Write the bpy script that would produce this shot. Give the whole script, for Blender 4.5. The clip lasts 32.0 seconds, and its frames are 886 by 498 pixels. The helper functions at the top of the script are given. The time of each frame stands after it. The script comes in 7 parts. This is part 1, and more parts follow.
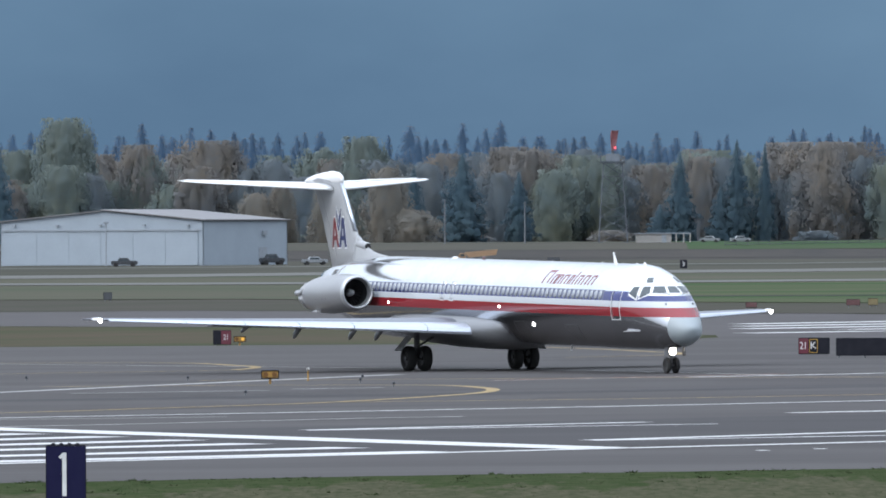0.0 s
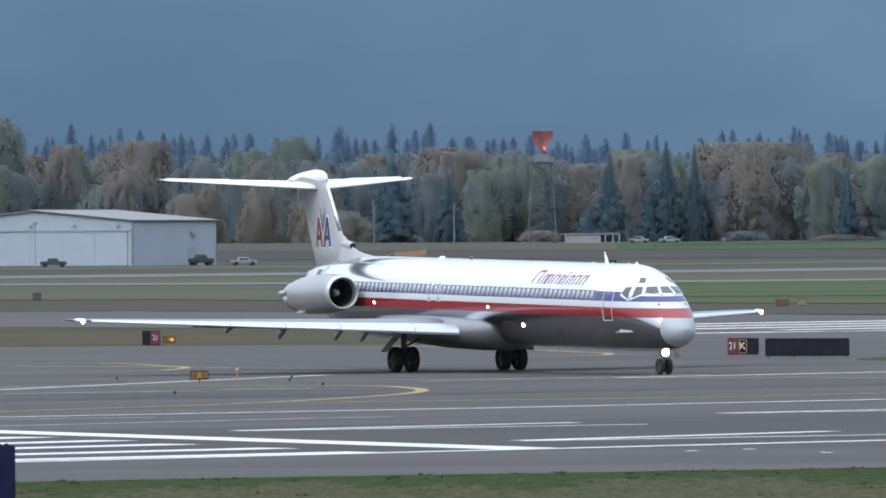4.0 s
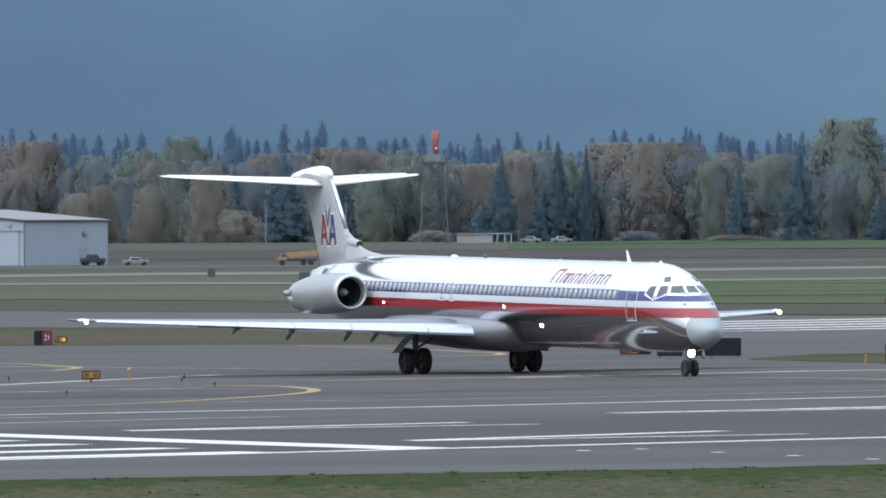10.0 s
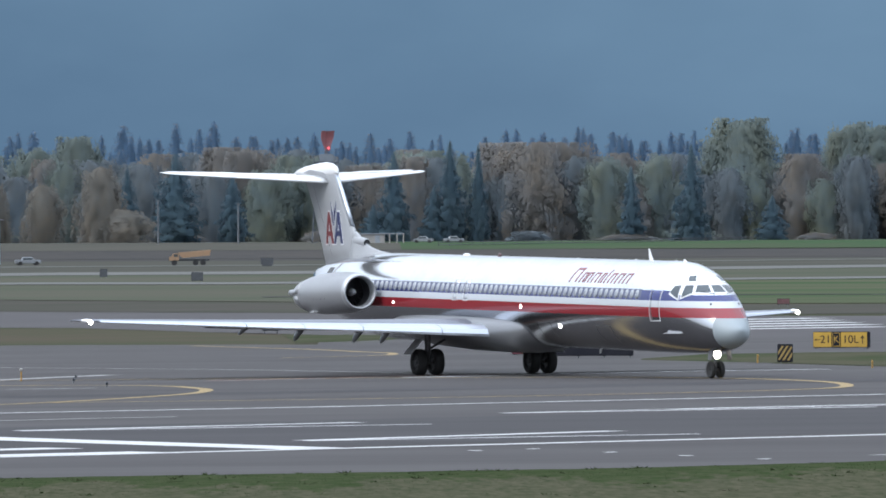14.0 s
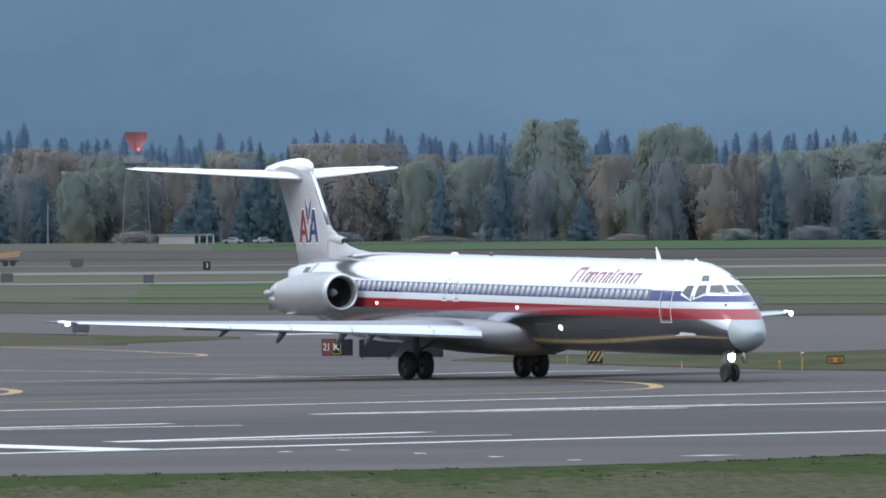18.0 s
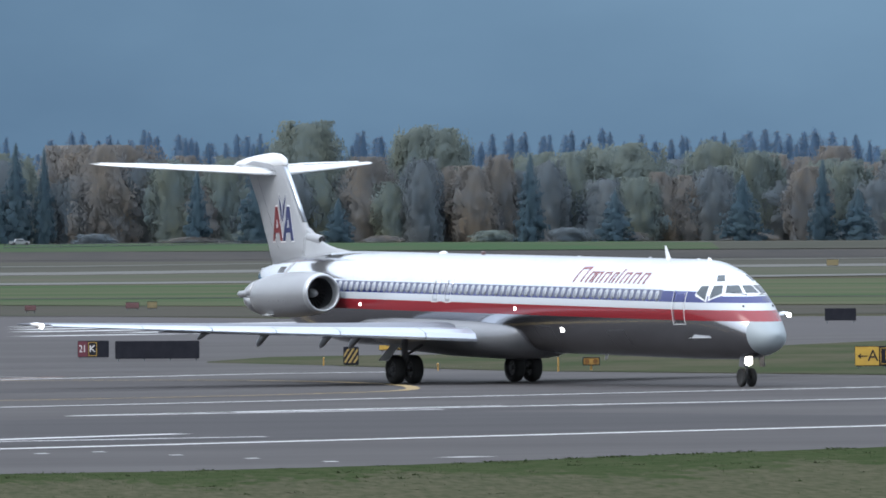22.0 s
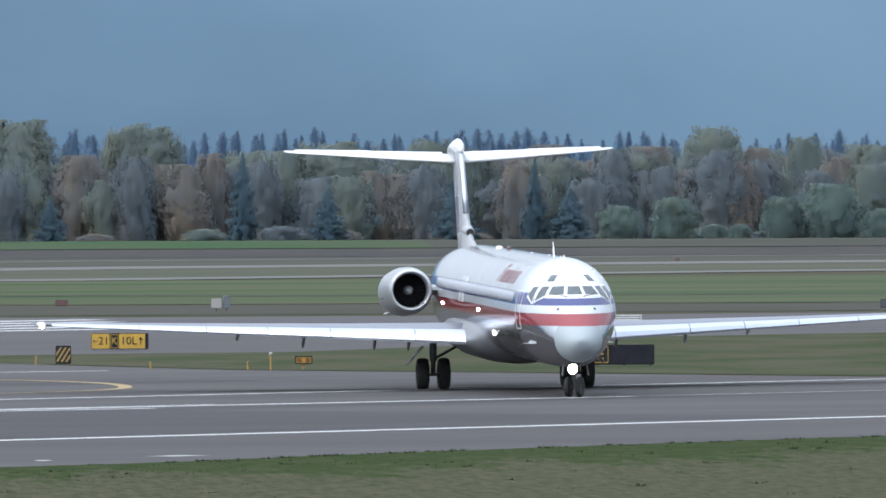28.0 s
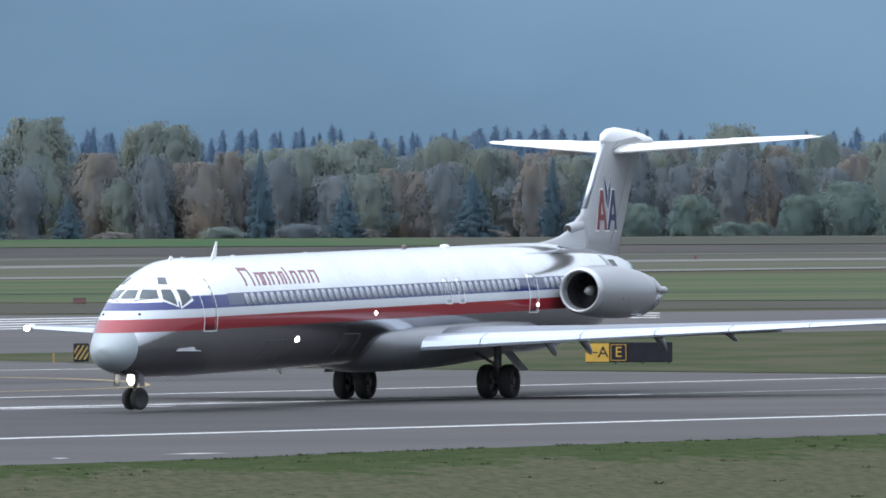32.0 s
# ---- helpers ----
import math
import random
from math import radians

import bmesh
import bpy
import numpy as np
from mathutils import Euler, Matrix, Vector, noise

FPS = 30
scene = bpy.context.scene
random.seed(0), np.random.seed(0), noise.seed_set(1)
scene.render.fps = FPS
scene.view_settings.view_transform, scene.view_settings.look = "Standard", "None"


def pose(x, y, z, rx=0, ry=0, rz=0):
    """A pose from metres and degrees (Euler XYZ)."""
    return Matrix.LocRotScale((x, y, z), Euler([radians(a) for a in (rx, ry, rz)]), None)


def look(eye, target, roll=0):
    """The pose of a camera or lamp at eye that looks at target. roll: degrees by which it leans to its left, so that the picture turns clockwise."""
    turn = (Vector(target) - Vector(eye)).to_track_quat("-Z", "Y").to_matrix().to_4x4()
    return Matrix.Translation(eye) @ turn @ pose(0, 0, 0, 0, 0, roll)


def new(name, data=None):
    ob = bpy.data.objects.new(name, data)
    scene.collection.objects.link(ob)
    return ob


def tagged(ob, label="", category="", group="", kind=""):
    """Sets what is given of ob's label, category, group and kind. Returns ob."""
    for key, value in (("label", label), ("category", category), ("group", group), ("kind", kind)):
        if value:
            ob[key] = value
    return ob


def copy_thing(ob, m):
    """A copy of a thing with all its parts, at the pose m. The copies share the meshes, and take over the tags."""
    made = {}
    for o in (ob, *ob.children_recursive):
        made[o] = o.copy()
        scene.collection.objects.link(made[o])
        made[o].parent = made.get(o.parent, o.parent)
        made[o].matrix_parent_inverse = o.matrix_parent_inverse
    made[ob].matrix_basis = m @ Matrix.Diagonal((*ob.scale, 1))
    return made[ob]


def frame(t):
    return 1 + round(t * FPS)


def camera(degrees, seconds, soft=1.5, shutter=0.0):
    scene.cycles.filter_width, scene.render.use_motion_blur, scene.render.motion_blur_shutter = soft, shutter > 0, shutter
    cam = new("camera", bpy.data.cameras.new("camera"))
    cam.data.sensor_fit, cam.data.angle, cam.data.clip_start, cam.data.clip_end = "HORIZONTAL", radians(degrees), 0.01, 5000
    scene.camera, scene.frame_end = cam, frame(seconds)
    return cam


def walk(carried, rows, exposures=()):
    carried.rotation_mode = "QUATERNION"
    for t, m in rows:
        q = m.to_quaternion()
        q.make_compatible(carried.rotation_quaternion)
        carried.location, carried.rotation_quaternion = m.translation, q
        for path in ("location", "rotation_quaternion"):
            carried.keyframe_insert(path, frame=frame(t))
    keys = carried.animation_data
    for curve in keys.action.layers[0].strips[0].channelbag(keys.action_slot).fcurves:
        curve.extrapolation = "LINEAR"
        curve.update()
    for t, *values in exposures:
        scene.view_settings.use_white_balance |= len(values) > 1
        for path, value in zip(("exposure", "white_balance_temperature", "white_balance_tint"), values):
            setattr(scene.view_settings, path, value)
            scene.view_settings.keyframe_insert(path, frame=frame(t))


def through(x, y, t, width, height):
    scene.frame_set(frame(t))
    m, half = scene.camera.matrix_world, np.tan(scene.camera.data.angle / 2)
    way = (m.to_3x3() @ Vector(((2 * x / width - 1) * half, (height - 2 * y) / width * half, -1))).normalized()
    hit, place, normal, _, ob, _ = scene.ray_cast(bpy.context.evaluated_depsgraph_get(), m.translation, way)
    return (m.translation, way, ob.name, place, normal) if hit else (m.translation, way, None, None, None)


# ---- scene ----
cam = camera(5.281, 32.0, soft=1.75)
EYE = (0.0, 0.0, 6.3)
PAN = [
    (0, 0.0027, -0.1182), (0.5, 0.0671, -0.1183), (1, 0.1208, -0.1191), (1.5, 0.1678, -0.1187), (2, 0.2128, -0.1189),
    (2.5, 0.2600, -0.1181), (3, 0.3049, -0.1188), (3.5, 0.3614, -0.1175), (5.5, 0.6075, -0.1179), (6, 0.6597, -0.1182),
    (6.5, 0.7213, -0.1192), (7, 0.7823, -0.1193), (7.5, 0.8384, -0.1197), (8, 0.8958, -0.1197), (8.5, 0.9369, -0.1204),
    (9, 0.9829, -0.1203), (9.5, 1.0313, -0.1202), (10, 1.0691, -0.1208), (10.5, 1.1233, -0.1208), (11, 1.1896, -0.1216),
    (11.5, 1.2756, -0.1214), (12, 1.3733, -0.1231), (12.5, 1.4649, -0.1230), (13, 1.5372, -0.1233), (13.5, 1.6170, -0.1232),
    (14, 1.7120, -0.1237), (14.5, 1.8311, -0.1243), (16.5, 2.3710, -0.1258), (17, 2.5075, -0.1236), (17.5, 2.6647, -0.1215),
    (18, 2.8457, -0.1218), (18.5, 3.0254, -0.1209), (19, 3.1913, -0.1192), (19.5, 3.3634, -0.1188), (20, 3.5423, -0.1193),
    (20.5, 3.7557, -0.1189), (21, 3.9441, -0.1190), (21.5, 4.1079, -0.1197), (22, 4.3004, -0.1187), (22.5, 4.5106, -0.1192),
    (23, 4.7206, -0.1192), (23.5, 4.8831, -0.1209), (24, 5.0341, -0.1229), (24.5, 5.1857, -0.1228), (25, 5.3485, -0.1256),
    (25.5, 5.5090, -0.1267), (27.5, 5.9396, -0.1339), (28, 6.0156, -0.1335), (28.5, 6.0508, -0.1335), (29, 6.0509, -0.1367),
    (29.5, 6.0485, -0.1394), (30, 6.0432, -0.1410), (30.5, 6.0466, -0.1418), (31, 6.0428, -0.1406), (31.5, 6.0336, -0.1450),
    (32, 5.9085, -0.1463)]


def view(pan, tilt):
    """A camera pose on the tripod: pan to the right and tilt up, in degrees."""
    return Matrix.Translation(EYE) @ pose(0, 0, 0, 90 + tilt, 0, -pan) @ pose(0, 0, 0, 0, 0, -0.258)


walk(cam, [(t, view(p, e)) for t, p, e in PAN], [(0.0, 0.0), (25.0, 0.0), (28.5, 0.15), (32.0, 0.15)])

# ---- light ----
SUN_AZIMUTH, SUN_HEIGHT = -118.0, 40.0      # degrees from +y to the right; the brightest part of the cloud
world = bpy.data.worlds.new("overcast_sky")
scene.world = world
world.use_nodes = True
wn, wl = world.node_tree.nodes, world.node_tree.links
sky = wn.new("ShaderNodeTexSky")
sky.sky_type, sky.sun_disc = "NISHITA", False
sky.sun_elevation, sky.sun_rotation = radians(SUN_HEIGHT), radians(SUN_AZIMUTH)
sky.air_density, sky.dust_density, sky.ozone_density = 1.0, 3.0, 2.0
# a bright cloud sheet, brighter overhead as at the horizon, over the blue
coords, height, cloud = wn.new("ShaderNodeTexCoord"), wn.new("ShaderNodeSeparateXYZ"), wn.new("ShaderNodeMapRange")
wl.new(coords.outputs["Generated"], height.inputs[0])
cloud.inputs[1].default_value, cloud.inputs[2].default_value = 0.0, 1.0
cloud.inputs[3].default_value, cloud.inputs[4].default_value = 8.0, 30.0
wl.new(height.outputs[2], cloud.inputs[0])
# and brighter on the sun's side than over the hills
towards, side_light, lit = wn.new("ShaderNodeVectorMath"), wn.new("ShaderNodeMapRange"), wn.new("ShaderNodeMath")
towards.operation, lit.operation = "DOT_PRODUCT", "MULTIPLY"
towards.inputs[1].default_value = (math.sin(radians(SUN_AZIMUTH)) * 0.77, math.cos(radians(SUN_AZIMUTH)) * 0.77, 0.64)
side_light.inputs[1].default_value, side_light.inputs[2].default_value = -1.0, 1.0
side_light.inputs[3].default_value, side_light.inputs[4].default_value = 0.6, 1.4
wl.new(coords.outputs["Generated"], towards.inputs[0]), wl.new(towards.outputs["Value"], side_light.inputs[0])
wl.new(side_light.outputs[0], lit.inputs[0]), wl.new(cloud.outputs[0], lit.inputs[1])
tint = wn.new("ShaderNodeMixRGB")
tint.blend_type, tint.inputs[0].default_value, tint.inputs[2].default_value = "MULTIPLY", 1.0, (0.87, 0.98, 1.15, 1)
wl.new(lit.outputs[0], tint.inputs[1])
pale = wn.new("ShaderNodeMixRGB")
pale.inputs[0].default_value = 0.8
wl.new(sky.outputs[0], pale.inputs[1])
wl.new(tint.outputs[0], pale.inputs[2])
wl.new(pale.outputs[0], wn["Background"].inputs[0])
wn["Background"].inputs[1].default_value = 0.10
sun_data = bpy.data.lights.new("sun", "SUN")
sun_data.energy, sun_data.angle, sun_data.color = 1.2, radians(28), (1.0, 0.96, 0.9)
sun = new("sun", sun_data)
sa, sh = radians(SUN_AZIMUTH), radians(SUN_HEIGHT)
sun.matrix_world = look((math.sin(sa) * math.cos(sh) * 900, math.cos(sa) * math.cos(sh) * 900, math.sin(sh) * 900), (0, 0, 0))


# ---- materials ----
def material(name, colour, rough=0.6, metal=0.0, second=None, scale=3.0, amount=0.5, bump=0.0, bump_scale=40.0, coords="Object",
             stretch=(1, 1, 1), random_tint=0.0, emit=None, island=0.0, sheen=0.5):
    """A surface whose colour wanders between two values at two scales, with fine relief."""
    m = bpy.data.materials.new(name)
    m.use_nodes = True
    n, l = m.node_tree.nodes, m.node_tree.links
    b = n["Principled BSDF"]
    b.inputs["Roughness"].default_value, b.inputs["Metallic"].default_value = rough, metal
    b.inputs["Specular IOR Level"].default_value = sheen
    second = second or tuple(c * 0.72 for c in colour)
    tc = n.new("ShaderNodeTexCoord")
    mp = n.new("ShaderNodeMapping")
    mp.inputs["Scale"].default_value = stretch
    l.new(tc.outputs[coords], mp.inputs[0])
    big, small = n.new("ShaderNodeTexNoise"), n.new("ShaderNodeTexNoise")
    big.inputs["Scale"].default_value, small.inputs["Scale"].default_value = scale, scale * 9
    big.inputs["Detail"].default_value = small.inputs["Detail"].default_value = 4
    l.new(mp.outputs[0], big.inputs[0]), l.new(mp.outputs[0], small.inputs[0])
    add = n.new("ShaderNodeMath")
    add.operation, add.inputs[1].default_value = "MULTIPLY_ADD", 0.45
    l.new(small.outputs[0], add.inputs[0]), l.new(big.outputs[0], add.inputs[2])
    ramp = n.new("ShaderNodeMapRange")
    ramp.inputs[1].default_value, ramp.inputs[2].default_value = 0.72 - 0.5 * amount, 0.72 + 0.5 * amount
    l.new(add.outputs[0], ramp.inputs[0])
    mix = n.new("ShaderNodeMixRGB")
    mix.inputs[1].default_value, mix.inputs[2].default_value = (*colour, 1), (*second, 1)
    l.new(ramp.outputs[0], mix.inputs[0])
    out = mix.outputs[0]
    if random_tint or island:
        hsv = n.new("ShaderNodeHueSaturation")
        src = n.new("ShaderNodeNewGeometry").outputs["Random Per Island"] if island else n.new("ShaderNodeObjectInfo").outputs["Random"]
        k = island or random_tint
        mr = n.new("ShaderNodeMapRange")
        mr.inputs[3].default_value, mr.inputs[4].default_value = 1 - k, 1 + k
        l.new(src, mr.inputs[0]), l.new(mr.outputs[0], hsv.inputs["Value"]), l.new(out, hsv.inputs["Color"])
        out = hsv.outputs[0]
    l.new(out, b.inputs["Base Color"])
    if bump:
        bn, bt = n.new("ShaderNodeBump"), n.new("ShaderNodeTexNoise")
        bt.inputs["Scale"].default_value, bt.inputs["Detail"].default_value = bump_scale, 3
        l.new(mp.outputs[0], bt.inputs[0]), l.new(bt.outputs[0], bn.inputs["Height"])
        bn.inputs["Strength"].default_value = bump
        l.new(bn.outputs[0], b.inputs["Normal"])
    if emit:
        b.inputs["Emission Color"].default_value = (*emit[:3], 1)
        b.inputs["Emission Strength"].default_value = emit[3]
    return m


ASPHALT = material("asphalt", (0.033, 0.029, 0.029), 0.85, 0, (0.050, 0.046, 0.045), 0.11, 0.36, 0.3, 30, stretch=(0.22, 1, 1), sheen=0.2)
ASPHALT_OLD = material("worn_asphalt", (0.043, 0.039, 0.040), 0.88, 0, (0.053, 0.048, 0.048), 0.05, 0.6, 0.3, 25, sheen=0.2)
CONCRETE = material("pale_concrete", (0.133, 0.132, 0.126), 0.85, 0, (0.106, 0.106, 0.101), 0.05, 0.6, sheen=0.0)
GRASS = material("mown_grass", (0.047, 0.054, 0.034), 0.95, 0, (0.070, 0.058, 0.046), 0.035, 0.45, 0.5, 8, sheen=0.0)
GRASS_GREEN = material("green_grass", (0.037, 0.064, 0.033), 0.95, 0, (0.072, 0.075, 0.050), 0.022, 0.26, stretch=(0.16, 1, 1), sheen=0.0)
GRASS_DRY = material("dry_grass", (0.066, 0.060, 0.055), 0.95, 0, (0.049, 0.052, 0.041), 0.05, 0.55, sheen=0.0)
GRASS_ISLAND = material("olive_grass", (0.038, 0.048, 0.027), 0.95, 0, (0.060, 0.058, 0.040), 0.25, 0.3, 0.4, 6, stretch=(0.6, 0.25, 1), sheen=0.0)
GRASS_FAR = material("far_bank_grass", (0.038, 0.068, 0.036), 0.95, 0, (0.056, 0.066, 0.044), 0.05, 0.4, stretch=(0.3, 1, 1), sheen=0.0)
GRASS_STRIP = material("strip_grass", (0.078, 0.074, 0.060), 0.95, 0, (0.060, 0.068, 0.050), 0.012, 0.35, stretch=(0.35, 1, 1), sheen=0.0)
GRASS_DULL = material("dull_olive_grass", (0.052, 0.054, 0.046), 0.95, 0, (0.068, 0.066, 0.057), 0.012, 0.35, stretch=(0.35, 1, 1), sheen=0.0)
GRAVEL = material("pale_gravel", (0.105, 0.106, 0.098), 0.9, 0, (0.080, 0.082, 0.074), 0.03, 0.4, stretch=(0.3, 1, 1), sheen=0.0)
SOIL = material("dark_soil", (0.046, 0.046, 0.046), 0.95, 0, (0.062, 0.058, 0.054), 0.03, 0.5, sheen=0.0)
WHITE_PAINT = material("white_road_paint", (0.527, 0.527, 0.518), 0.7, 0, (0.357, 0.357, 0.357), 1.1, 0.7, sheen=0.05)
WORN_PAINT = material("worn_white_road_paint", (0.36, 0.355, 0.35), 0.75, 0, (0.17, 0.168, 0.165), 0.9, 0.6, sheen=0.05)
YELLOW_PAINT = material("yellow_road_paint", (0.32, 0.235, 0.115), 0.7, 0, (0.20, 0.155, 0.09), 1.3, 0.6, sheen=0.05)
RED_PAINT = material("faded_red_road_paint", (0.24, 0.12, 0.10), 0.8, 0, (0.13, 0.09, 0.08), 0.8, 0.6, sheen=0.05)

SEAM = material("pale_joint", (0.085, 0.083, 0.082), 0.85, 0, (0.06, 0.059, 0.059), 0.6, 0.6, sheen=0.1)
SEALED = material("sealed_asphalt", (0.022, 0.020, 0.021), 0.82, 0, (0.031, 0.028, 0.029), 0.13, 0.36, 0.3, 30, stretch=(0.22, 1, 1), sheen=0.2)

# ---- the lie of the land ----
RISE, FALL = 0.00686, -0.00306


def smooth(u):
    u = min(max(u, 0.0), 1.0)
    return u * u * (3 - 2 * u)


def land(x, y):
    """Height of the ground: a slight cross fall near by, level far off, and a low bank before the trees."""
    near = (RISE * min(max(x, -90), 130) + FALL * (min(y, 620) - 450)) * (1 - smooth((y - 600) / 500))
    return near + 3.1 * smooth((y - 2010) / 45.0)


def mesh_object(name, bm, mat, parent=None, label="", smooth_shade=False):
    me = bpy.data.meshes.new(name)
    bm.to_mesh(me)
    bm.free()
    for m in mat if isinstance(mat, (list, tuple)) else [mat]:
        me.materials.append(m)
    if smooth_shade:
        me.polygons.foreach_set("use_smooth", [True] * len(me.polygons))
    ob = new(name, me)
    ob.parent = parent
    if label:
        ob["label"] = label
    return ob


def part(name, bm, mat, parent, label="", smooth_shade=False):
    return mesh_object(name, bm, mat, parent, label, smooth_shade)


def structure(name, bm, mat, label, category):
    return tagged(mesh_object(name, bm, mat), label, category, kind="structure")


def drape(bm, near, far, lift, rows=1, cols=1):
    """A sheet between two polylines with equal point counts, laid on the land."""
    grid = []
    for i in range(len(near)):
        grid.append([(near[i][0] + (far[i][0] - near[i][0]) * k / rows, near[i][1] + (far[i][1] - near[i][1]) * k / rows) for k in range(rows + 1)])
    fine = []
    for a, b in zip(grid, grid[1:]):
        for c in range(cols):
            fine.append([(p[0] + (q[0] - p[0]) * c / cols, p[1] + (q[1] - p[1]) * c / cols) for p, q in zip(a, b)])
    fine.append(grid[-1])
    vs = [[bm.verts.new((x, y, land(x, y) + lift)) for x, y in line] for line in fine]
    for a, b in zip(vs, vs[1:]):
        for k in range(len(a) - 1):
            bm.faces.new((a[k], b[k], b[k + 1], a[k + 1]))


def stripe(bm, points, width, lift=0.02, width_end=None):
    """A painted line along points; width is across, in metres."""
    pts = [Vector((x, y)) for x, y in points]
    rim = []
    for i, p in enumerate(pts):
        d = (pts[min(i + 1, len(pts) - 1)] - pts[max(i - 1, 0)]).normalized()
        n = Vector((-d.y, d.x))
        w = width + ((width_end if width_end is not None else width) - width) * i / (len(pts) - 1)
        a, b = p + n * w / 2, p - n * w / 2
        rim.append((bm.verts.new((a.x, a.y, land(a.x, a.y) + lift)), bm.verts.new((b.x, b.y, land(b.x, b.y) + lift))))
    for a, b in zip(rim, rim[1:]):
        f = bm.faces.new((a[0], b[0], b[1], a[1]))
        f.normal_update()
        if f.normal.z < 0:
            f.normal_flip()


def curve(points, n=10):
    """A smooth line through points."""
    out, p = [], [Vector(q) for q in points]
    for i in range(len(p) - 1):
        a, b, c, d = p[max(i - 1, 0)], p[i], p[i + 1], p[min(i + 2, len(p) - 1)]
        for k in range(n):
            u = k / n
            out.append(tuple(0.5 * (2 * b + (c - a) * u + (2 * a - 5 * b + 4 * c - d) * u * u + (3 * b - a - 3 * c + d) * u ** 3)))
    return out + [tuple(p[-1])]


# ---- ground ----
def build_ground():
    ys = [-400, -100, 60, 120] + [140 + 20 * i for i in range(50)] + [1200, 1500, 1900, 2000] + [2010 + 6 * i for i in range(9)] + [2100, 2600, 3200, 4000, 4900]
    xs = [-1500, -700, -300, -90, -45, 0, 45, 90, 130, 200, 320, 480, 900, 1800]
    bm = bmesh.new()
    vs = [[bm.verts.new((x, y, land(x, y))) for x in xs] for y in ys]
    for a, b in zip(vs, vs[1:]):
        for k in range(len(xs) - 1):
            bm.faces.new((a[k], a[k + 1], b[k + 1], b[k]))
    structure("ground", bm, GRASS, "wide flat airfield of mown green and brown grass", "ground")


def patch(name, near, far, lift, mat, label, category, rows=1, cols=1):
    bm = bmesh.new()
    drape(bm, near, far, lift, rows, cols)
    bmesh.ops.recalc_face_normals(bm, faces=bm.faces)
    if sum(f.normal.z for f in bm.faces) < 0:
        bmesh.ops.reverse_faces(bm, faces=bm.faces)
    structure(name, bm, mat, label, category)


def build_pavement():
    # runway and its wide joining pavement
    patch("runway", [(-60, 195), (-10, 214.5), (0, 217.5), (10, 219), (17, 223.5), (24, 231.5), (36.4, 242.4), (130, 306)],
          [(-60, 575), (-26, 564.8), (-4.7, 555), (9, 540), (24, 436), (33, 396.5), (53.6, 350.6), (150, 319)],
          0.010, ASPHALT, "grey asphalt runway with worn white markings", "runway", 4, 2)
    # second taxiway, further off
    patch("taxiway_1", [(-120, 800), (-32.4, 702), (-5.7, 669), (12, 600), (28.1, 550), (38.9, 545), (53.5, 538), (72.4, 553), (87.1, 570), (200, 640)],
          [(-120, 900), (-38.6, 837), (-3.9, 799), (15, 765), (42, 699), (52, 690), (66, 682), (83.8, 671.5), (101.6, 665), (220, 645)],
          0.014, ASPHALT_OLD, "weathered grey asphalt taxiway behind the runway", "taxiway", 6, 2)
    patch("taxiway_2", [(9, 539), (13, 500), (17, 440), (24.6, 418), (41, 452), (52, 474), (66, 506), (90, 530), (200, 590)],
          [(11, 618), (15, 604), (20, 590), (33.4, 562), (40, 556), (54, 550), (72, 560), (95, 585), (205, 645)],
          0.012, ASPHALT, "weathered asphalt joining the runway and the taxiway", "taxiway", 4, 3)
    patch("grass_island", [(22.3, 442), (24.8, 433), (28.5, 419), (33, 398), (40, 383), (54, 352.5), (150, 321)], [(22.6, 447), (26.5, 464), (32, 466), (41.3, 463), (51.9, 484), (66, 518), (200, 600)],
          0.02, GRASS_ISLAND, "olive-brown mown grass between runway and taxiway", "grass", 5, 3)
    patch("grass_tip", [(8, 550), (12, 558), (16.5, 575)], [(8, 616), (12, 606), (16.8, 592)], 0.02, GRASS_ISLAND, "tip of the mown grass between runway and taxiway", "grass", 3, 2)
    patch("green_band", [(14, 852), (50, 800), (80, 780), (107, 750), (230, 725)], [(22, 1126), (60, 1140), (120, 1160), (184, 1200), (300, 1230)],
          0.04, GRASS_GREEN, "green mown grass across the middle of the field", "grass", 5, 2)
    patch("brown_band", [(-120, 935), (-20, 905), (14, 852)], [(-120, 1120), (-20, 1120), (22, 1126)],
          0.04, GRASS_STRIP, "brownish mown grass across the middle of the field", "grass", 5, 2)
    # far runway between its pale edges
    near_edge = [(-200, 1128), (-12, 1120), (8, 1106), (41, 1130), (80, 1162), (98, 1184), (177, 1292), (420, 1500)]
    far_edge = [(-200, 1240), (-52, 1300), (-14, 1362), (12, 1366), (50, 1398), (112, 1508), (220, 1612), (480, 1800)]
    thin_edge = [(-200, 1560), (-60, 1600), (0, 1640), (61, 1680), (90, 1750), (126, 1822), (270, 1968), (520, 1985)]

    def strip(name, middle, depth, lift, mat, label):
        patch(name, [(x, y - depth / 2) for x, y in middle], [(x, y + depth / 2) for x, y in middle], lift, mat, label, "pavement", 1, 2)
    patch("runway_far", near_edge, far_edge, 0.05, GRASS_STRIP, "distant brownish grass strip across the field", "runway", 2, 2)
    patch("grass_far", far_edge, [(x, 2012) for x, y in far_edge], 0.05, GRASS_DULL, "dull olive grass beyond the far runway", "grass", 4, 2)
    strip("concrete_strip_near", near_edge, 42, 0.09, CONCRETE, "pale concrete strip on the far airfield")
    strip("concrete_strip_far", far_edge, 88, 0.09, CONCRETE, "pale concrete strip on the far airfield")
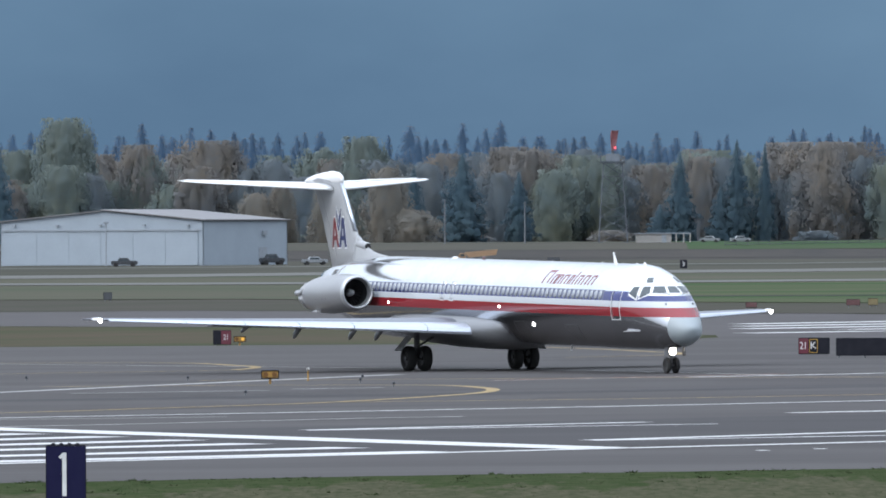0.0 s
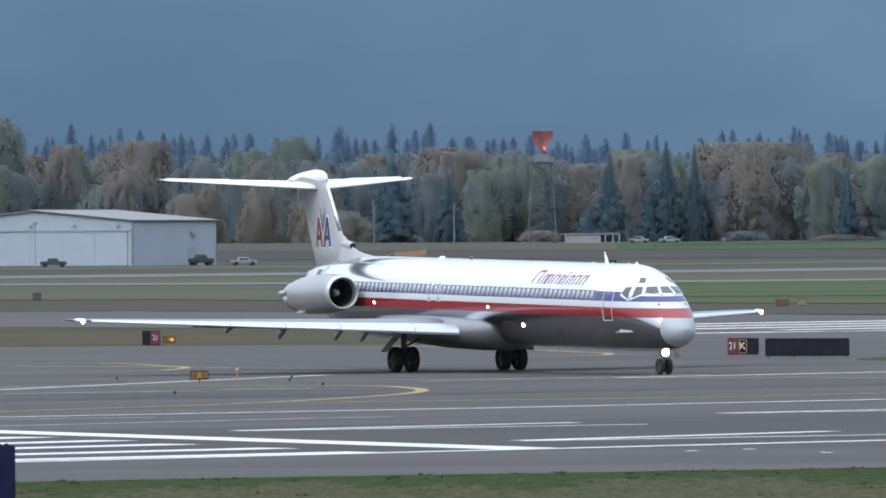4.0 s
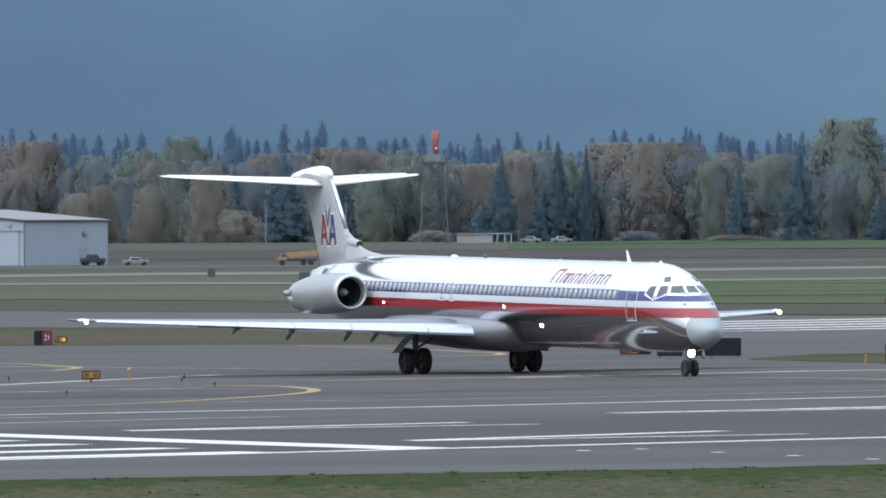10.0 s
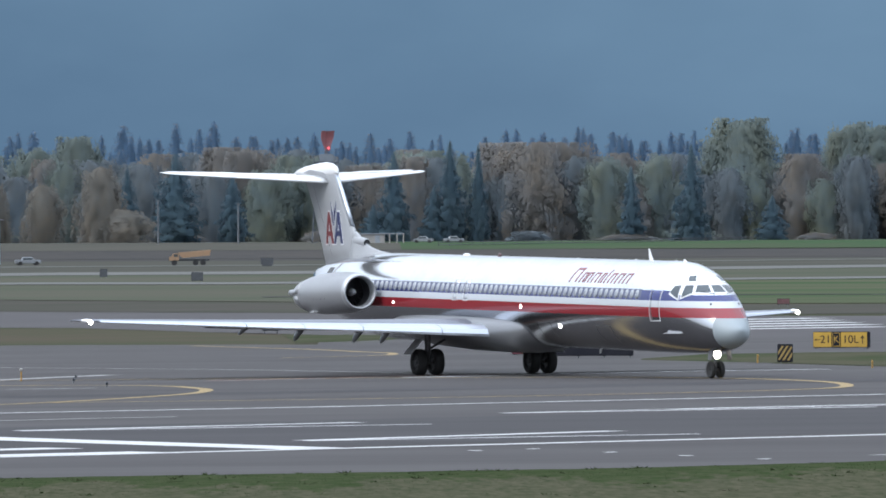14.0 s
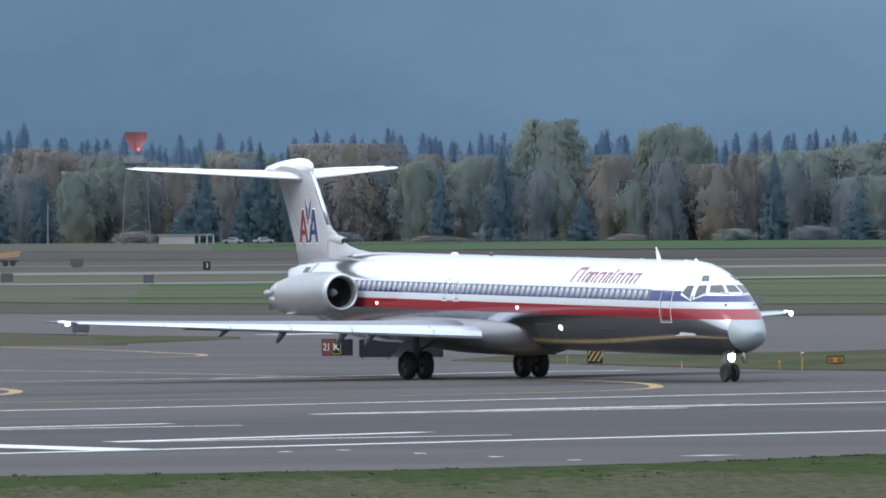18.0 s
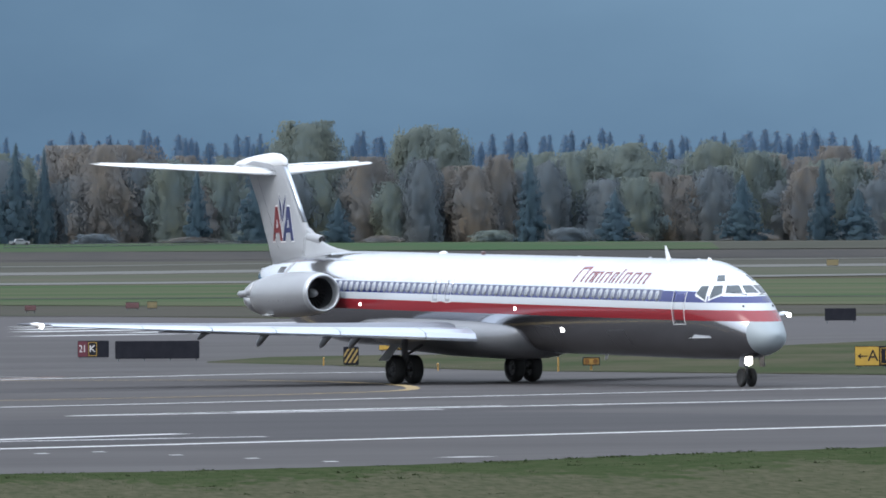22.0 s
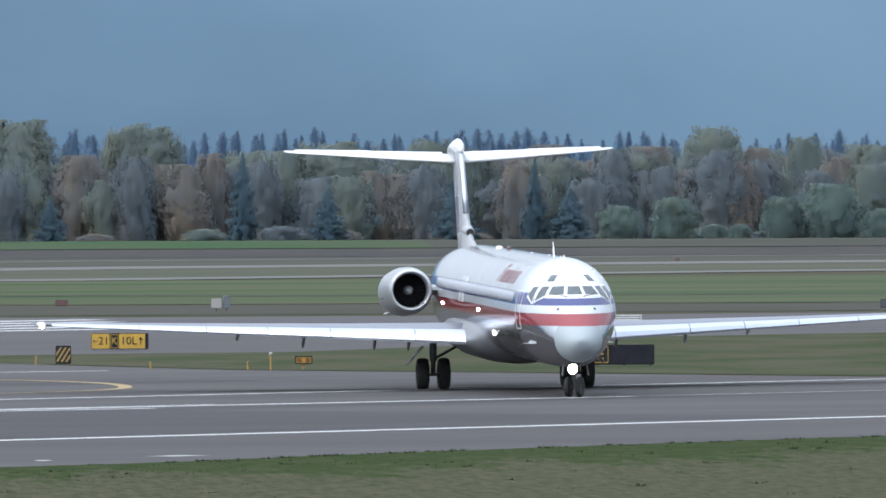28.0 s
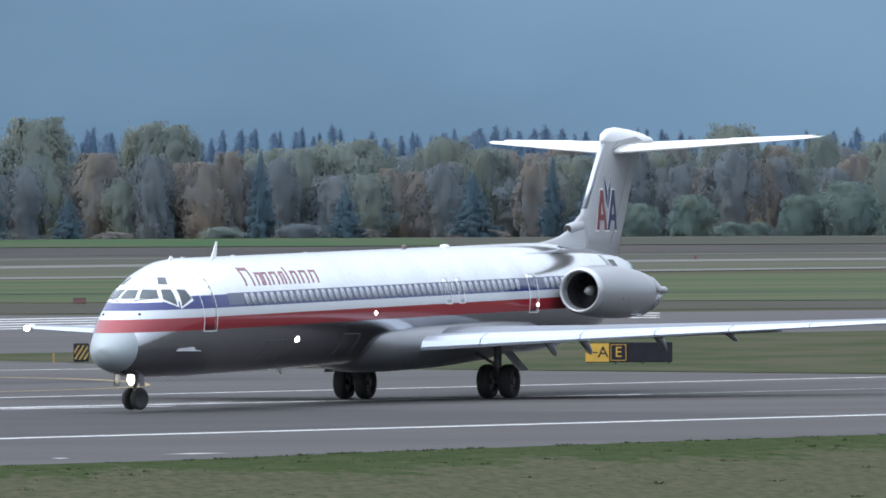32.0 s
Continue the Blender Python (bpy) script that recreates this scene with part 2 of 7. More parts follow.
    strip("gravel_track", thin_edge, 46, 0.09, GRAVEL, "thin pale gravel track before the bank")
    # the drain across the green band
    strip("drain", [(10, 905), (40, 897), (62, 892), (75, 872), (116, 846), (230, 800)], 9, 0.06, SOIL, "narrow dark drain across the grass")
    # soil below, grass on the upper half of the bank
    patch("soil_band", [(-200, 1905), (30, 1905), (130, 1930), (290, 1975), (520, 1975)], [(-200, 2012), (30, 2012), (130, 2012), (290, 2012), (520, 2012)],
          0.06, SOIL, "strip of bare brown soil below the bank", "soil", 1, 3)
    patch("bank_soil", [(-200, 2012), (30, 2012), (130, 2012), (290, 2012), (520, 2012)], [(-200, 2036), (30, 2035), (130, 2033), (290, 2033), (520, 2036)],
          0.10, SOIL, "bare brown soil on the lower bank", "soil", 8, 2)
    for name, x0, x1, mat, label in (("bank_grass_dull", -200, 52, GRASS_DULL, "dull brown-green grass on the low bank before the wood"), ("bank_grass", 52, 212, GRASS_FAR, "green grass on the low bank before the wood"),
                                     ("bank_grass_brown", 212, 520, GRASS_DULL, "dull brown-green grass on the low bank before the wood")):
        patch(name, [(x0, 2034), ((x0 + x1) / 2, 2034), (x1, 2034)], [(x0, 2240), ((x0 + x1) / 2, 2240), (x1, 2240)], 0.14, mat, label, "grass", 40, 3)
    patch("dry_band", [(-120, 815), (-20, 800), (42, 712), (66, 695), (102, 680), (220, 655)], [(-120, 930), (-20, 900), (50, 790), (80, 770), (107, 745), (230, 720)],
          0.03, GRASS_DRY, "band of dry brown grass along the taxiway", "grass", 3, 2)


def build_markings():
    def line(name, points, width, mat, label, width_end=None):
        bm = bmesh.new()
        stripe(bm, points, width, 0.016 if mat is SEALED else 0.022, width_end)
        structure(name, bm, mat, label, "marking")
    white, yellow = "white painted line on the asphalt", "yellow painted taxi line on the asphalt"
    u = Vector((0.833, 0.553))
    near0, far0 = Vector((0, 242.8)), Vector((0, 310.8))
    line("edge_line", [near0 - u * 60, near0 + u * 150], 0.95, WHITE_PAINT, white)
    line("edge_line", [(-40, 293.5), (-9.4, 307.5), (4.9, 314.2), (20, 324.2), (36.3, 334.9), (110, 382)], 0.75, WHITE_PAINT, white)
    # threshold bars by the near edge
    for x0, y0, x1, y1 in ((-30, 227.2, -0.2, 244.3), (-30, 232.8, -2.4, 250.6), (-30, 239.3, -5.1, 257.6), (-30, 245.4, -7.0, 264.0), (-30, 251.4, -9.4, 270.5), (-30, 258, -11.9, 276.5)):
        line("threshold_bar", [(x0, y0), (x1, y1)], 2.0, WHITE_PAINT, "wide white threshold bar on the asphalt")
    # the slanting wide bar
    line("slanting_bar", [(-30, 322), (-13.2, 285), (4.2, 245.6)], 1.9, WHITE_PAINT, "wide white slanting bar on the asphalt")
    line("bar", [(-3.9, 277.0), (6.0, 284.2)], 1.1, WHITE_PAINT, white, 0.8)
    line("bar", [(-3.9, 276.6), (8.0, 279.7)], 0.7, WHITE_PAINT, white, 0.5)
    line("bar", [(4.0, 257.0), (12.7, 265.5)], 1.2, WHITE_PAINT, white, 0.9)
    line("bar", [(4.0, 256.6), (14.7, 259.8)], 0.7, WHITE_PAINT, white, 0.5)
    line("centre_dash", [(10.7, 298.0), (18.7, 303.6), (25, 307.5)], 0.4, WHITE_PAINT, white, 0.4)
    line("centre_dash", [(10.7, 297.8), (22.6, 301.2)], 0.9, WHITE_PAINT, white, 0.7)
    line("centre_line", [(16, 301.2), (32.7, 309.4), (39, 312.4)], 0.9, WHITE_PAINT, white)
    line("centre_line", [(39, 312.4), (60, 326)], 0.5, WORN_PAINT, white)
    line("bar", [(-20, 284), (-8.9, 291.4), (-1.9, 297.2), (0.6, 298.0)], 0.6, WORN_PAINT, white)
    line("bar", [(-20, 302), (-9.2, 302.3), (-6.8, 302.5)], 0.5, WORN_PAINT, white)
    # yellow lead lines
    line("taxi_line", curve([(-30, 305), (-15.1, 315), (-9.8, 321.6), (-4.2, 330.2), (0.4, 345.1), (1.8, 355.0), (1.4, 364.5), (-0.6, 372.7), (-6.8, 378), (-16, 381)]), 0.5, YELLOW_PAINT, yellow)
    line("taxi_line", curve([(-30, 478), (-14.2, 466.8), (-9.6, 450), (-8.6, 442), (-9.3, 434), (-11.1, 430.9), (-30, 423)]), 0.5, YELLOW_PAINT, yellow)
    line("taxi_line", curve([(-4, 331), (6, 331), (14, 334), (20, 338), (24.1, 343.7), (25.3, 351.9), (25, 361.9), (22.6, 372.9), (18, 381), (8, 388), (-10, 395)]), 0.5, YELLOW_PAINT, yellow)
    line("taxi_line", curve([(2, 540), (8.0, 512.0), (10.5, 495), (11.9, 485.7), (11, 476), (6, 470)]), 0.5, YELLOW_PAINT, yellow)
    line("thin_line", curve([(-30, 485), (-8.6, 444.1), (4.5, 419.8), (13.6, 392.2)]), 0.35, WORN_PAINT, white)
    line("worn_line", [(-20, 357), (-11.6, 380.8), (-1.9, 408.3)], 1.0, WORN_PAINT, white)
    line("worn_line", [(-14, 360.5), (-6.6, 363)], 0.7, WORN_PAINT, white)
    line("worn_line", [(-5.7, 366.0), (-2.3, 367.2)], 0.7, WORN_PAINT, white)
    line("worn_line", [(10, 388), (16.6, 392.9), (22.6, 398.0), (28.0, 399)], 0.9, WHITE_PAINT, white)
    line("worn_red_line", [(2, 385), (6.1, 388.5), (14.2, 395.4)], 0.7, RED_PAINT, "faded red painted line on the asphalt")
    line("worn_line", [(2, 384), (5.8, 387.2), (13.8, 394)], 0.35, WORN_PAINT, white)
    for x0, y0, x1, y1, w in ((-16, 505, -2, 488, 0.35), (-22, 470, -4, 452, 0.3), (-12, 412, 9, 426, 0.35), (-20, 390, -3, 402, 0.3), (6, 402, 19, 410, 0.35), (-18, 345, -2, 352, 0.3), (2, 470, 12, 455, 0.3), (26, 372, 44, 362, 0.3), (12, 430, 22, 421, 0.4)):
        line("joint", [(x0, y0), (x1, y1)], w, SEAM, "pale worn joint across the asphalt")
    joint_rng = random.Random(23)
    for k in range(34):
        x0, y0, long = joint_rng.uniform(-24, 14), joint_rng.uniform(335, 545), joint_rng.uniform(6, 26)
        dark = k % 3 == 0
        line("crack" if dark else "joint", [(x0, y0), (x0 + long * 0.5, y0 + joint_rng.uniform(-2, 4)), (x0 + long, y0 + joint_rng.uniform(-4, 9))], joint_rng.uniform(0.25, 0.6),
             SEALED if dark else SEAM, "dark sealed crack across the asphalt" if dark else "pale worn joint across the asphalt", 0.1)
    # sealed cracks and repairs
    line("sealed_strip", [(-45, 236), (20, 279.3), (130, 352.5)], 33.0, SEALED, "tyre-darkened strip of asphalt along the runway")
    line("sealed_strip", [(-30, 340), (2, 348), (30, 366)], 6.0, SEALED, "darker sealed strip of asphalt")
    for x, y in ((8.0, 241.0), (9.5, 242.2), (11.2, 237.1), (12.8, 232.1), (14.4, 227.3)):
        line("dash", [(x - 0.15, y), (x + 0.15, y + 0.05)], 0.6, WHITE_PAINT, "short worn white dash on the asphalt")
    line("patch_mark", [(17.4, 230.0), (18.3, 230.9)], 1.0, WORN_PAINT, "worn white paint patch on the asphalt")
    for k in range(5):
        d = 604 + 15 * k
        line("threshold_bar_far", [(19 + k * 0.4, d), (47, d + 14)], 4.2, WHITE_PAINT, "worn white threshold bar on the far taxiway")


build_ground()
build_pavement()
build_markings()

# ---- the airliner ----
NACELLE = material("nacelle_grey", (0.29, 0.295, 0.305), 0.33, 0.25, (0.24, 0.245, 0.255), 0.6, 0.8)
FAIRING = material("fairing_grey", (0.20, 0.205, 0.215), 0.3, 0.3, (0.16, 0.165, 0.175), 0.6, 0.8)
BARE_METAL = material("bare_polished_aluminium", (0.84, 0.85, 0.86), 0.10, 1.0, (0.66, 0.67, 0.69), 0.5, 0.7, 0.02, 3)
GREY_PAINT = material("light_grey_paint", (0.40, 0.41, 0.42), 0.38, 0, (0.34, 0.35, 0.36), 0.6, 0.8)
WING_METAL = material("wing_aluminium", (0.17, 0.182, 0.21), 0.5, 0.3, (0.145, 0.155, 0.18), 0.7, 0.7)
SLAT_METAL = material("bright_slat_aluminium", (0.46, 0.49, 0.54), 0.34, 0.7, (0.42, 0.45, 0.50), 0.9, 0.6)
WHITE_GLOSS = material("white_gloss_paint", (0.66, 0.66, 0.66), 0.3, 0, (0.6, 0.6, 0.6), 0.8, 0.8)
TYRE = material("tyre_rubber", (0.011, 0.011, 0.011), 0.8, 0, (0.018, 0.018, 0.018), 5, 0.5)
RIM = material("wheel_rim_metal", (0.056, 0.056, 0.059), 0.45, 0.8, (0.034, 0.034, 0.034), 6, 0.5)
STRUT = material("undercarriage_steel", (0.16, 0.16, 0.17), 0.5, 0.5, (0.09, 0.09, 0.09), 5, 0.5)
DARK = material("dark_recess", (0.015, 0.015, 0.017), 0.7)
FAN = material("fan_blade_metal", (0.10, 0.10, 0.11), 0.4, 0.8)
LIP = material("intake_lip_metal", (0.46, 0.47, 0.48), 0.3, 0.6, (0.40, 0.41, 0.42), 2, 0.6)
PANE = material("cockpit_glass", (0.03, 0.035, 0.045), 0.14, 0, (0.05, 0.07, 0.075), 3, 0.6)
WINDOW_FRAME = material("silver_window_surround", (0.340, 0.354, 0.384), 0.3, 0.3, (0.299, 0.313, 0.341), 3, 0.6)
CABIN_PANE = material("cabin_window", (0.266, 0.279, 0.304), 0.2, 0, (0.190, 0.207, 0.240), 4, 0.7)
FIN_PAINT = material("grey_fin_paint", (0.30, 0.306, 0.315), 0.4, 0, (0.25, 0.256, 0.265), 0.9, 0.7)
LAMP = material("landing_light", (1, 1, 1), 0.3, emit=(1.0, 0.95, 0.86, 12))
SMALL_LAMP = material("floodlight", (1, 1, 1), 0.3, emit=(1.0, 0.97, 0.92, 10))
BEACON = material("unlit_beacon_glass", (0.10, 0.055, 0.055), 0.3)
RED_LIVERY = material("red_livery_paint", (0.153, 0.015, 0.019), 0.28, 0, (0.136, 0.013, 0.016), 0.8, 0.7)
NAME_RED = material("dark_red_lettering_paint", (0.17, 0.035, 0.045), 0.3, 0, (0.14, 0.03, 0.04), 0.8, 0.7)
BLUE_LIVERY = material("blue_livery_paint", (0.011, 0.018, 0.086), 0.28, 0, (0.009, 0.015, 0.073), 0.8, 0.7)

# stations of the fuselage: x, centre height, half width, half height
RINGS = [(24.42, 1.852, 0.03, 0.03), (24.39, 1.82, 0.15, 0.12), (24.33, 1.79, 0.27, 0.22), (24.2, 1.775, 0.425, 0.36), (23.95, 1.811, 0.60, 0.54), (23.6, 1.900, 0.749, 0.725), (23.2, 2.014, 0.911, 0.929),
         (22.7, 2.161, 1.077, 1.139), (22.1, 2.329, 1.243, 1.342), (21.4, 2.505, 1.404, 1.525), (20.6, 2.658, 1.557, 1.678), (19.8, 2.756, 1.65, 1.776), (19.0, 2.785, 1.67, 1.81),
         (-8.0, 3.225, 1.67, 1.81), (-9.5, 3.27, 1.66, 1.77), (-11.0, 3.35, 1.59, 1.67), (-12.5, 3.47, 1.44, 1.49), (-14.0, 3.62, 1.20, 1.22), (-15.3, 3.78, 0.90, 0.90),
         (-16.2, 3.92, 0.60, 0.62), (-16.9, 4.02, 0.36, 0.42), (-17.25, 4.08, 0.10, 0.34)]
PITCH = 0.0163        # the body stands slightly nose-down: rise in metres for each metre aft


def up(x, z):
    """A height given at the front door, carried along the body to station x."""
    return z + PITCH * (19.2 - x)


def ring_at(x):
    """Centre height, half width and half height of the fuselage at a station."""
    if x >= RINGS[0][0]:
        return RINGS[0][1:]
    for a, b in zip(RINGS, RINGS[1:]):
        if b[0] <= x <= a[0]:
            k = (a[0] - x) / (a[0] - b[0])
            return tuple(a[i] + (b[i] - a[i]) * k for i in (1, 2, 3))
    return RINGS[-1][1:]


def side_point(x, z, side, lift=0.0):
    """The point of the skin at station x and height z on one side (1 left, -1 right)."""
    zc, hw, hh = ring_at(x)
    s = max(-1.0, min(1.0, (z - zc) / hh))
    c = math.sqrt(max(0.0, 1 - s * s))
    return Vector((x, side * (hw + lift) * c, zc + (hh + lift) * s))


def nose_point(y, z, lift=0.0):
    """The point of the nose's skin ahead of (y, z)."""
    lo, hi = 18.0, 24.41
    for _ in range(40):
        m = (lo + hi) / 2
        zc, hw, hh = ring_at(m)
        if (y / hw) ** 2 + ((z - zc) / hh) ** 2 < 1:
            lo = m
        else:
            hi = m
    return Vector((lo + lift, y, z))


def loft(bm, loops, close=True, caps=True):
    """Skin over loops of equal point counts; returns the vertex loops."""
    vs = [[bm.verts.new(p) for p in loop] for loop in loops]
    n = len(vs[0])
    for a, b in zip(vs, vs[1:]):
        for k in range(n if close else n - 1):
            bm.faces.new((a[k], a[(k + 1) % n], b[(k + 1) % n], b[k]))
    if caps and close:
        bm.faces.new(vs[0][::-1])
        bm.faces.new(vs[-1])
    bmesh.ops.recalc_face_normals(bm, faces=bm.faces)
    return vs


def circle(x, y, z, ry, rz, n=24, axis="x", turn=0.0):
    out = []
    for k in range(n):
        a = 2 * math.pi * k / n + turn
        c, s = math.cos(a), math.sin(a)
        out.append({"x": (x, y + ry * c, z + rz * s), "y": (x + ry * c, y, z + rz * s), "z": (x + ry * c, y + rz * s, z)}[axis])
    return out


def tube(bm, a, b, r0, r1=None, n=10):
    """A round bar from a to b."""
    a, b = Vector(a), Vector(b)
    d = (b - a).normalized()
    u = d.orthogonal().normalized()
    v = d.cross(u)
    r1 = r0 if r1 is None else r1
    loft(bm, [[p + (u * math.cos(2 * math.pi * k / n) + v * math.sin(2 * math.pi * k / n)) * r for k in range(n)] for p, r in ((a, r0), (b, r1))])


def block(bm, centre, size, bevel=0.0, turn=None):
    """A box with bevelled edges."""
    m = Matrix.Translation(centre) @ (turn or Matrix()) @ Matrix.Diagonal((*size, 1))
    made = bmesh.ops.create_cube(bm, size=1, matrix=m)
    if bevel:
        edges = list({e for v in made["verts"] for e in v.link_edges})
        bmesh.ops.bevel(bm, geom=edges, offset=bevel, segments=2, affect="EDGES", clamp_overlap=True)


def foil(le, te, thick, n=9):
    """A wing section between leading and trailing edge points, as a closed loop."""
    le, te = Vector(le), Vector(te)
    up = Vector((0, 0, 1))
    chord = (te - le).length
    top, low = [], []
    for k in range(n + 1):
        u = (1 - math.cos(math.pi * k / n)) / 2
        t = thick * chord * 5 * (0.2969 * math.sqrt(u) - 0.126 * u - 0.3516 * u * u + 0.2843 * u ** 3 - 0.1015 * u ** 4)
        p = le.lerp(te, u)
        top.append(p + up * (t + 0.012 * chord * math.sin(math.pi * u)))
        low.append(p - up * (t * 0.6 - 0.012 * chord * math.sin(math.pi * u)))
    return top + low[-2:0:-1]


def skin_material():
    """Bare metal with the painted bands, which run along the fuselage at fixed heights."""
    m = BARE_METAL.copy()
    m.name = "fuselage_skin"
    n, l = m.node_tree.nodes, m.node_tree.links
    b = n["Principled BSDF"]
    metal_colour = b.inputs["Base Color"].links[0].from_socket
    tc, sep = n.new("ShaderNodeTexCoord"), n.new("ShaderNodeSeparateXYZ")
    l.new(tc.outputs["Object"], sep.inputs[0])

    def between(out, lo, hi):
        a, c, mul = n.new("ShaderNodeMath"), n.new("ShaderNodeMath"), n.new("ShaderNodeMath")
        a.operation, a.inputs[1].default_value = "GREATER_THAN", lo
        c.operation, c.inputs[1].default_value = "LESS_THAN", hi
        mul.operation = "MULTIPLY"
        l.new(out, a.inputs[0]), l.new(out, c.inputs[0]), l.new(a.outputs[0], mul.inputs[0]), l.new(c.outputs[0], mul.inputs[1])
        return mul.outputs[0]

    def both(a, c, op="MULTIPLY"):
        k = n.new("ShaderNodeMath")
        k.operation = op
        l.new(a, k.inputs[0]), l.new(c, k.inputs[1])
        return k.outputs[0]
    level = n.new("ShaderNodeMath")
    level.operation, level.inputs[1].default_value = "MULTIPLY_ADD", PITCH
    lower = n.new("ShaderNodeMath")
    lower.operation, lower.inputs[1].default_value = "SUBTRACT", PITCH * 19.2
    l.new(sep.outputs[0], level.inputs[0]), l.new(sep.outputs[2], level.inputs[2]), l.new(level.outputs[0], lower.inputs[0])
    x, z = sep.outputs[0], lower.outputs[0]
    aft = between(x, -14.0, 40)
    red = both(between(z, RED_BAND[0], RED_BAND[1]), aft)
    white = both(between(z, RED_BAND[1], BLUE_BAND[0]), aft)
    # the band narrows below the windscreen
    blue = both(both(between(z, BLUE_BAND[0], BLUE_BAND[1]), between(x, -14.0, 21.1)), both(between(z, BLUE_BAND[0], BLUE_BAND[1] - 0.16), aft), "MAXIMUM")
    cabin = both(between(z, BLUE_BAND[0] + 0.07, BLUE_BAND[1] + 0.03), between(x, -9.0, 18.7))
    radome = both(between(x, 23.5, 40), between(z, -1, RED_BAND[0]))
    crown = both(between(x, 21.0, 40), between(z, BLUE_BAND[1], 9))
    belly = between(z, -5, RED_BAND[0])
    colour = metal_colour
    paint = first = None
    for mask, c in ((crown, (0.56, 0.58, 0.60)), (radome, (0.27, 0.305, 0.32)), (white, (0.43, 0.45, 0.47)), (red, (0.21, 0.018, 0.024)), (blue, (0.020, 0.028, 0.125)), (cabin, (0.065, 0.075, 0.125))):
        mix = n.new("ShaderNodeMixRGB")
        mix.inputs[2].default_value = (*c, 1)
        l.new(mask, mix.inputs[0]), l.new(colour, mix.inputs[1])
        first = first or mix
        colour = mix.outputs[0]
        paint = mask if paint is None else both(paint, mask, "MAXIMUM")
    l.new(colour, b.inputs["Base Color"])
    # underside shade put into the colour: darker metal below the red stripe
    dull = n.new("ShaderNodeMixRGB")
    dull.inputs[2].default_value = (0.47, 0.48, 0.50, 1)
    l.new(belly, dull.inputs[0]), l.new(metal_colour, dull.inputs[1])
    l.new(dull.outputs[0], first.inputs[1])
    rough = n.new("ShaderNodeMath")
    rough.operation, rough.inputs[1].default_value, rough.inputs[2].default_value = "MULTIPLY_ADD", 0.05, 0.10
    matt = n.new("ShaderNodeMath")
    matt.operation, matt.inputs[1].default_value = "MULTIPLY_ADD", 0.35
    l.new(belly, rough.inputs[0]), l.new(radome, matt.inputs[0]), l.new(rough.outputs[0], matt.inputs[2]), l.new(matt.outputs[0], b.inputs["Roughness"])
    inv = n.new("ShaderNodeMath")
    inv.operation, inv.inputs[0].default_value = "SUBTRACT", 1.0
    l.new(paint, inv.inputs[1]), l.new(inv.outputs[0], b.inputs["Metallic"])
    return m


RED_BAND, BLUE_BAND = (2.42, 2.81), (3.07, 3.47)
WING = [(1.2, 4.75, -3.0, 1.86, 0.13), (2.3, 4.2, -3.1, 1.90, 0.125), (5.5, 2.42, -3.35, 2.02, 0.115), (10.5, -0.45, -4.25, 2.20, 0.105), (15.8, -3.35, -5.05, 2.40, 0.10), (16.35, -3.9, -5.1, 2.43, 0.06)]


def wing_at(y):
    """Leading edge, trailing edge, height and thickness of the wing at a span."""
    for a, b in zip(WING, WING[1:]):
        if a[0] <= y <= b[0]:
            k = (y - a[0]) / (b[0] - a[0])
            return tuple(a[i] + (b[i] - a[i]) * k for i in (1, 2, 3, 4))
    return WING[-1][1:]


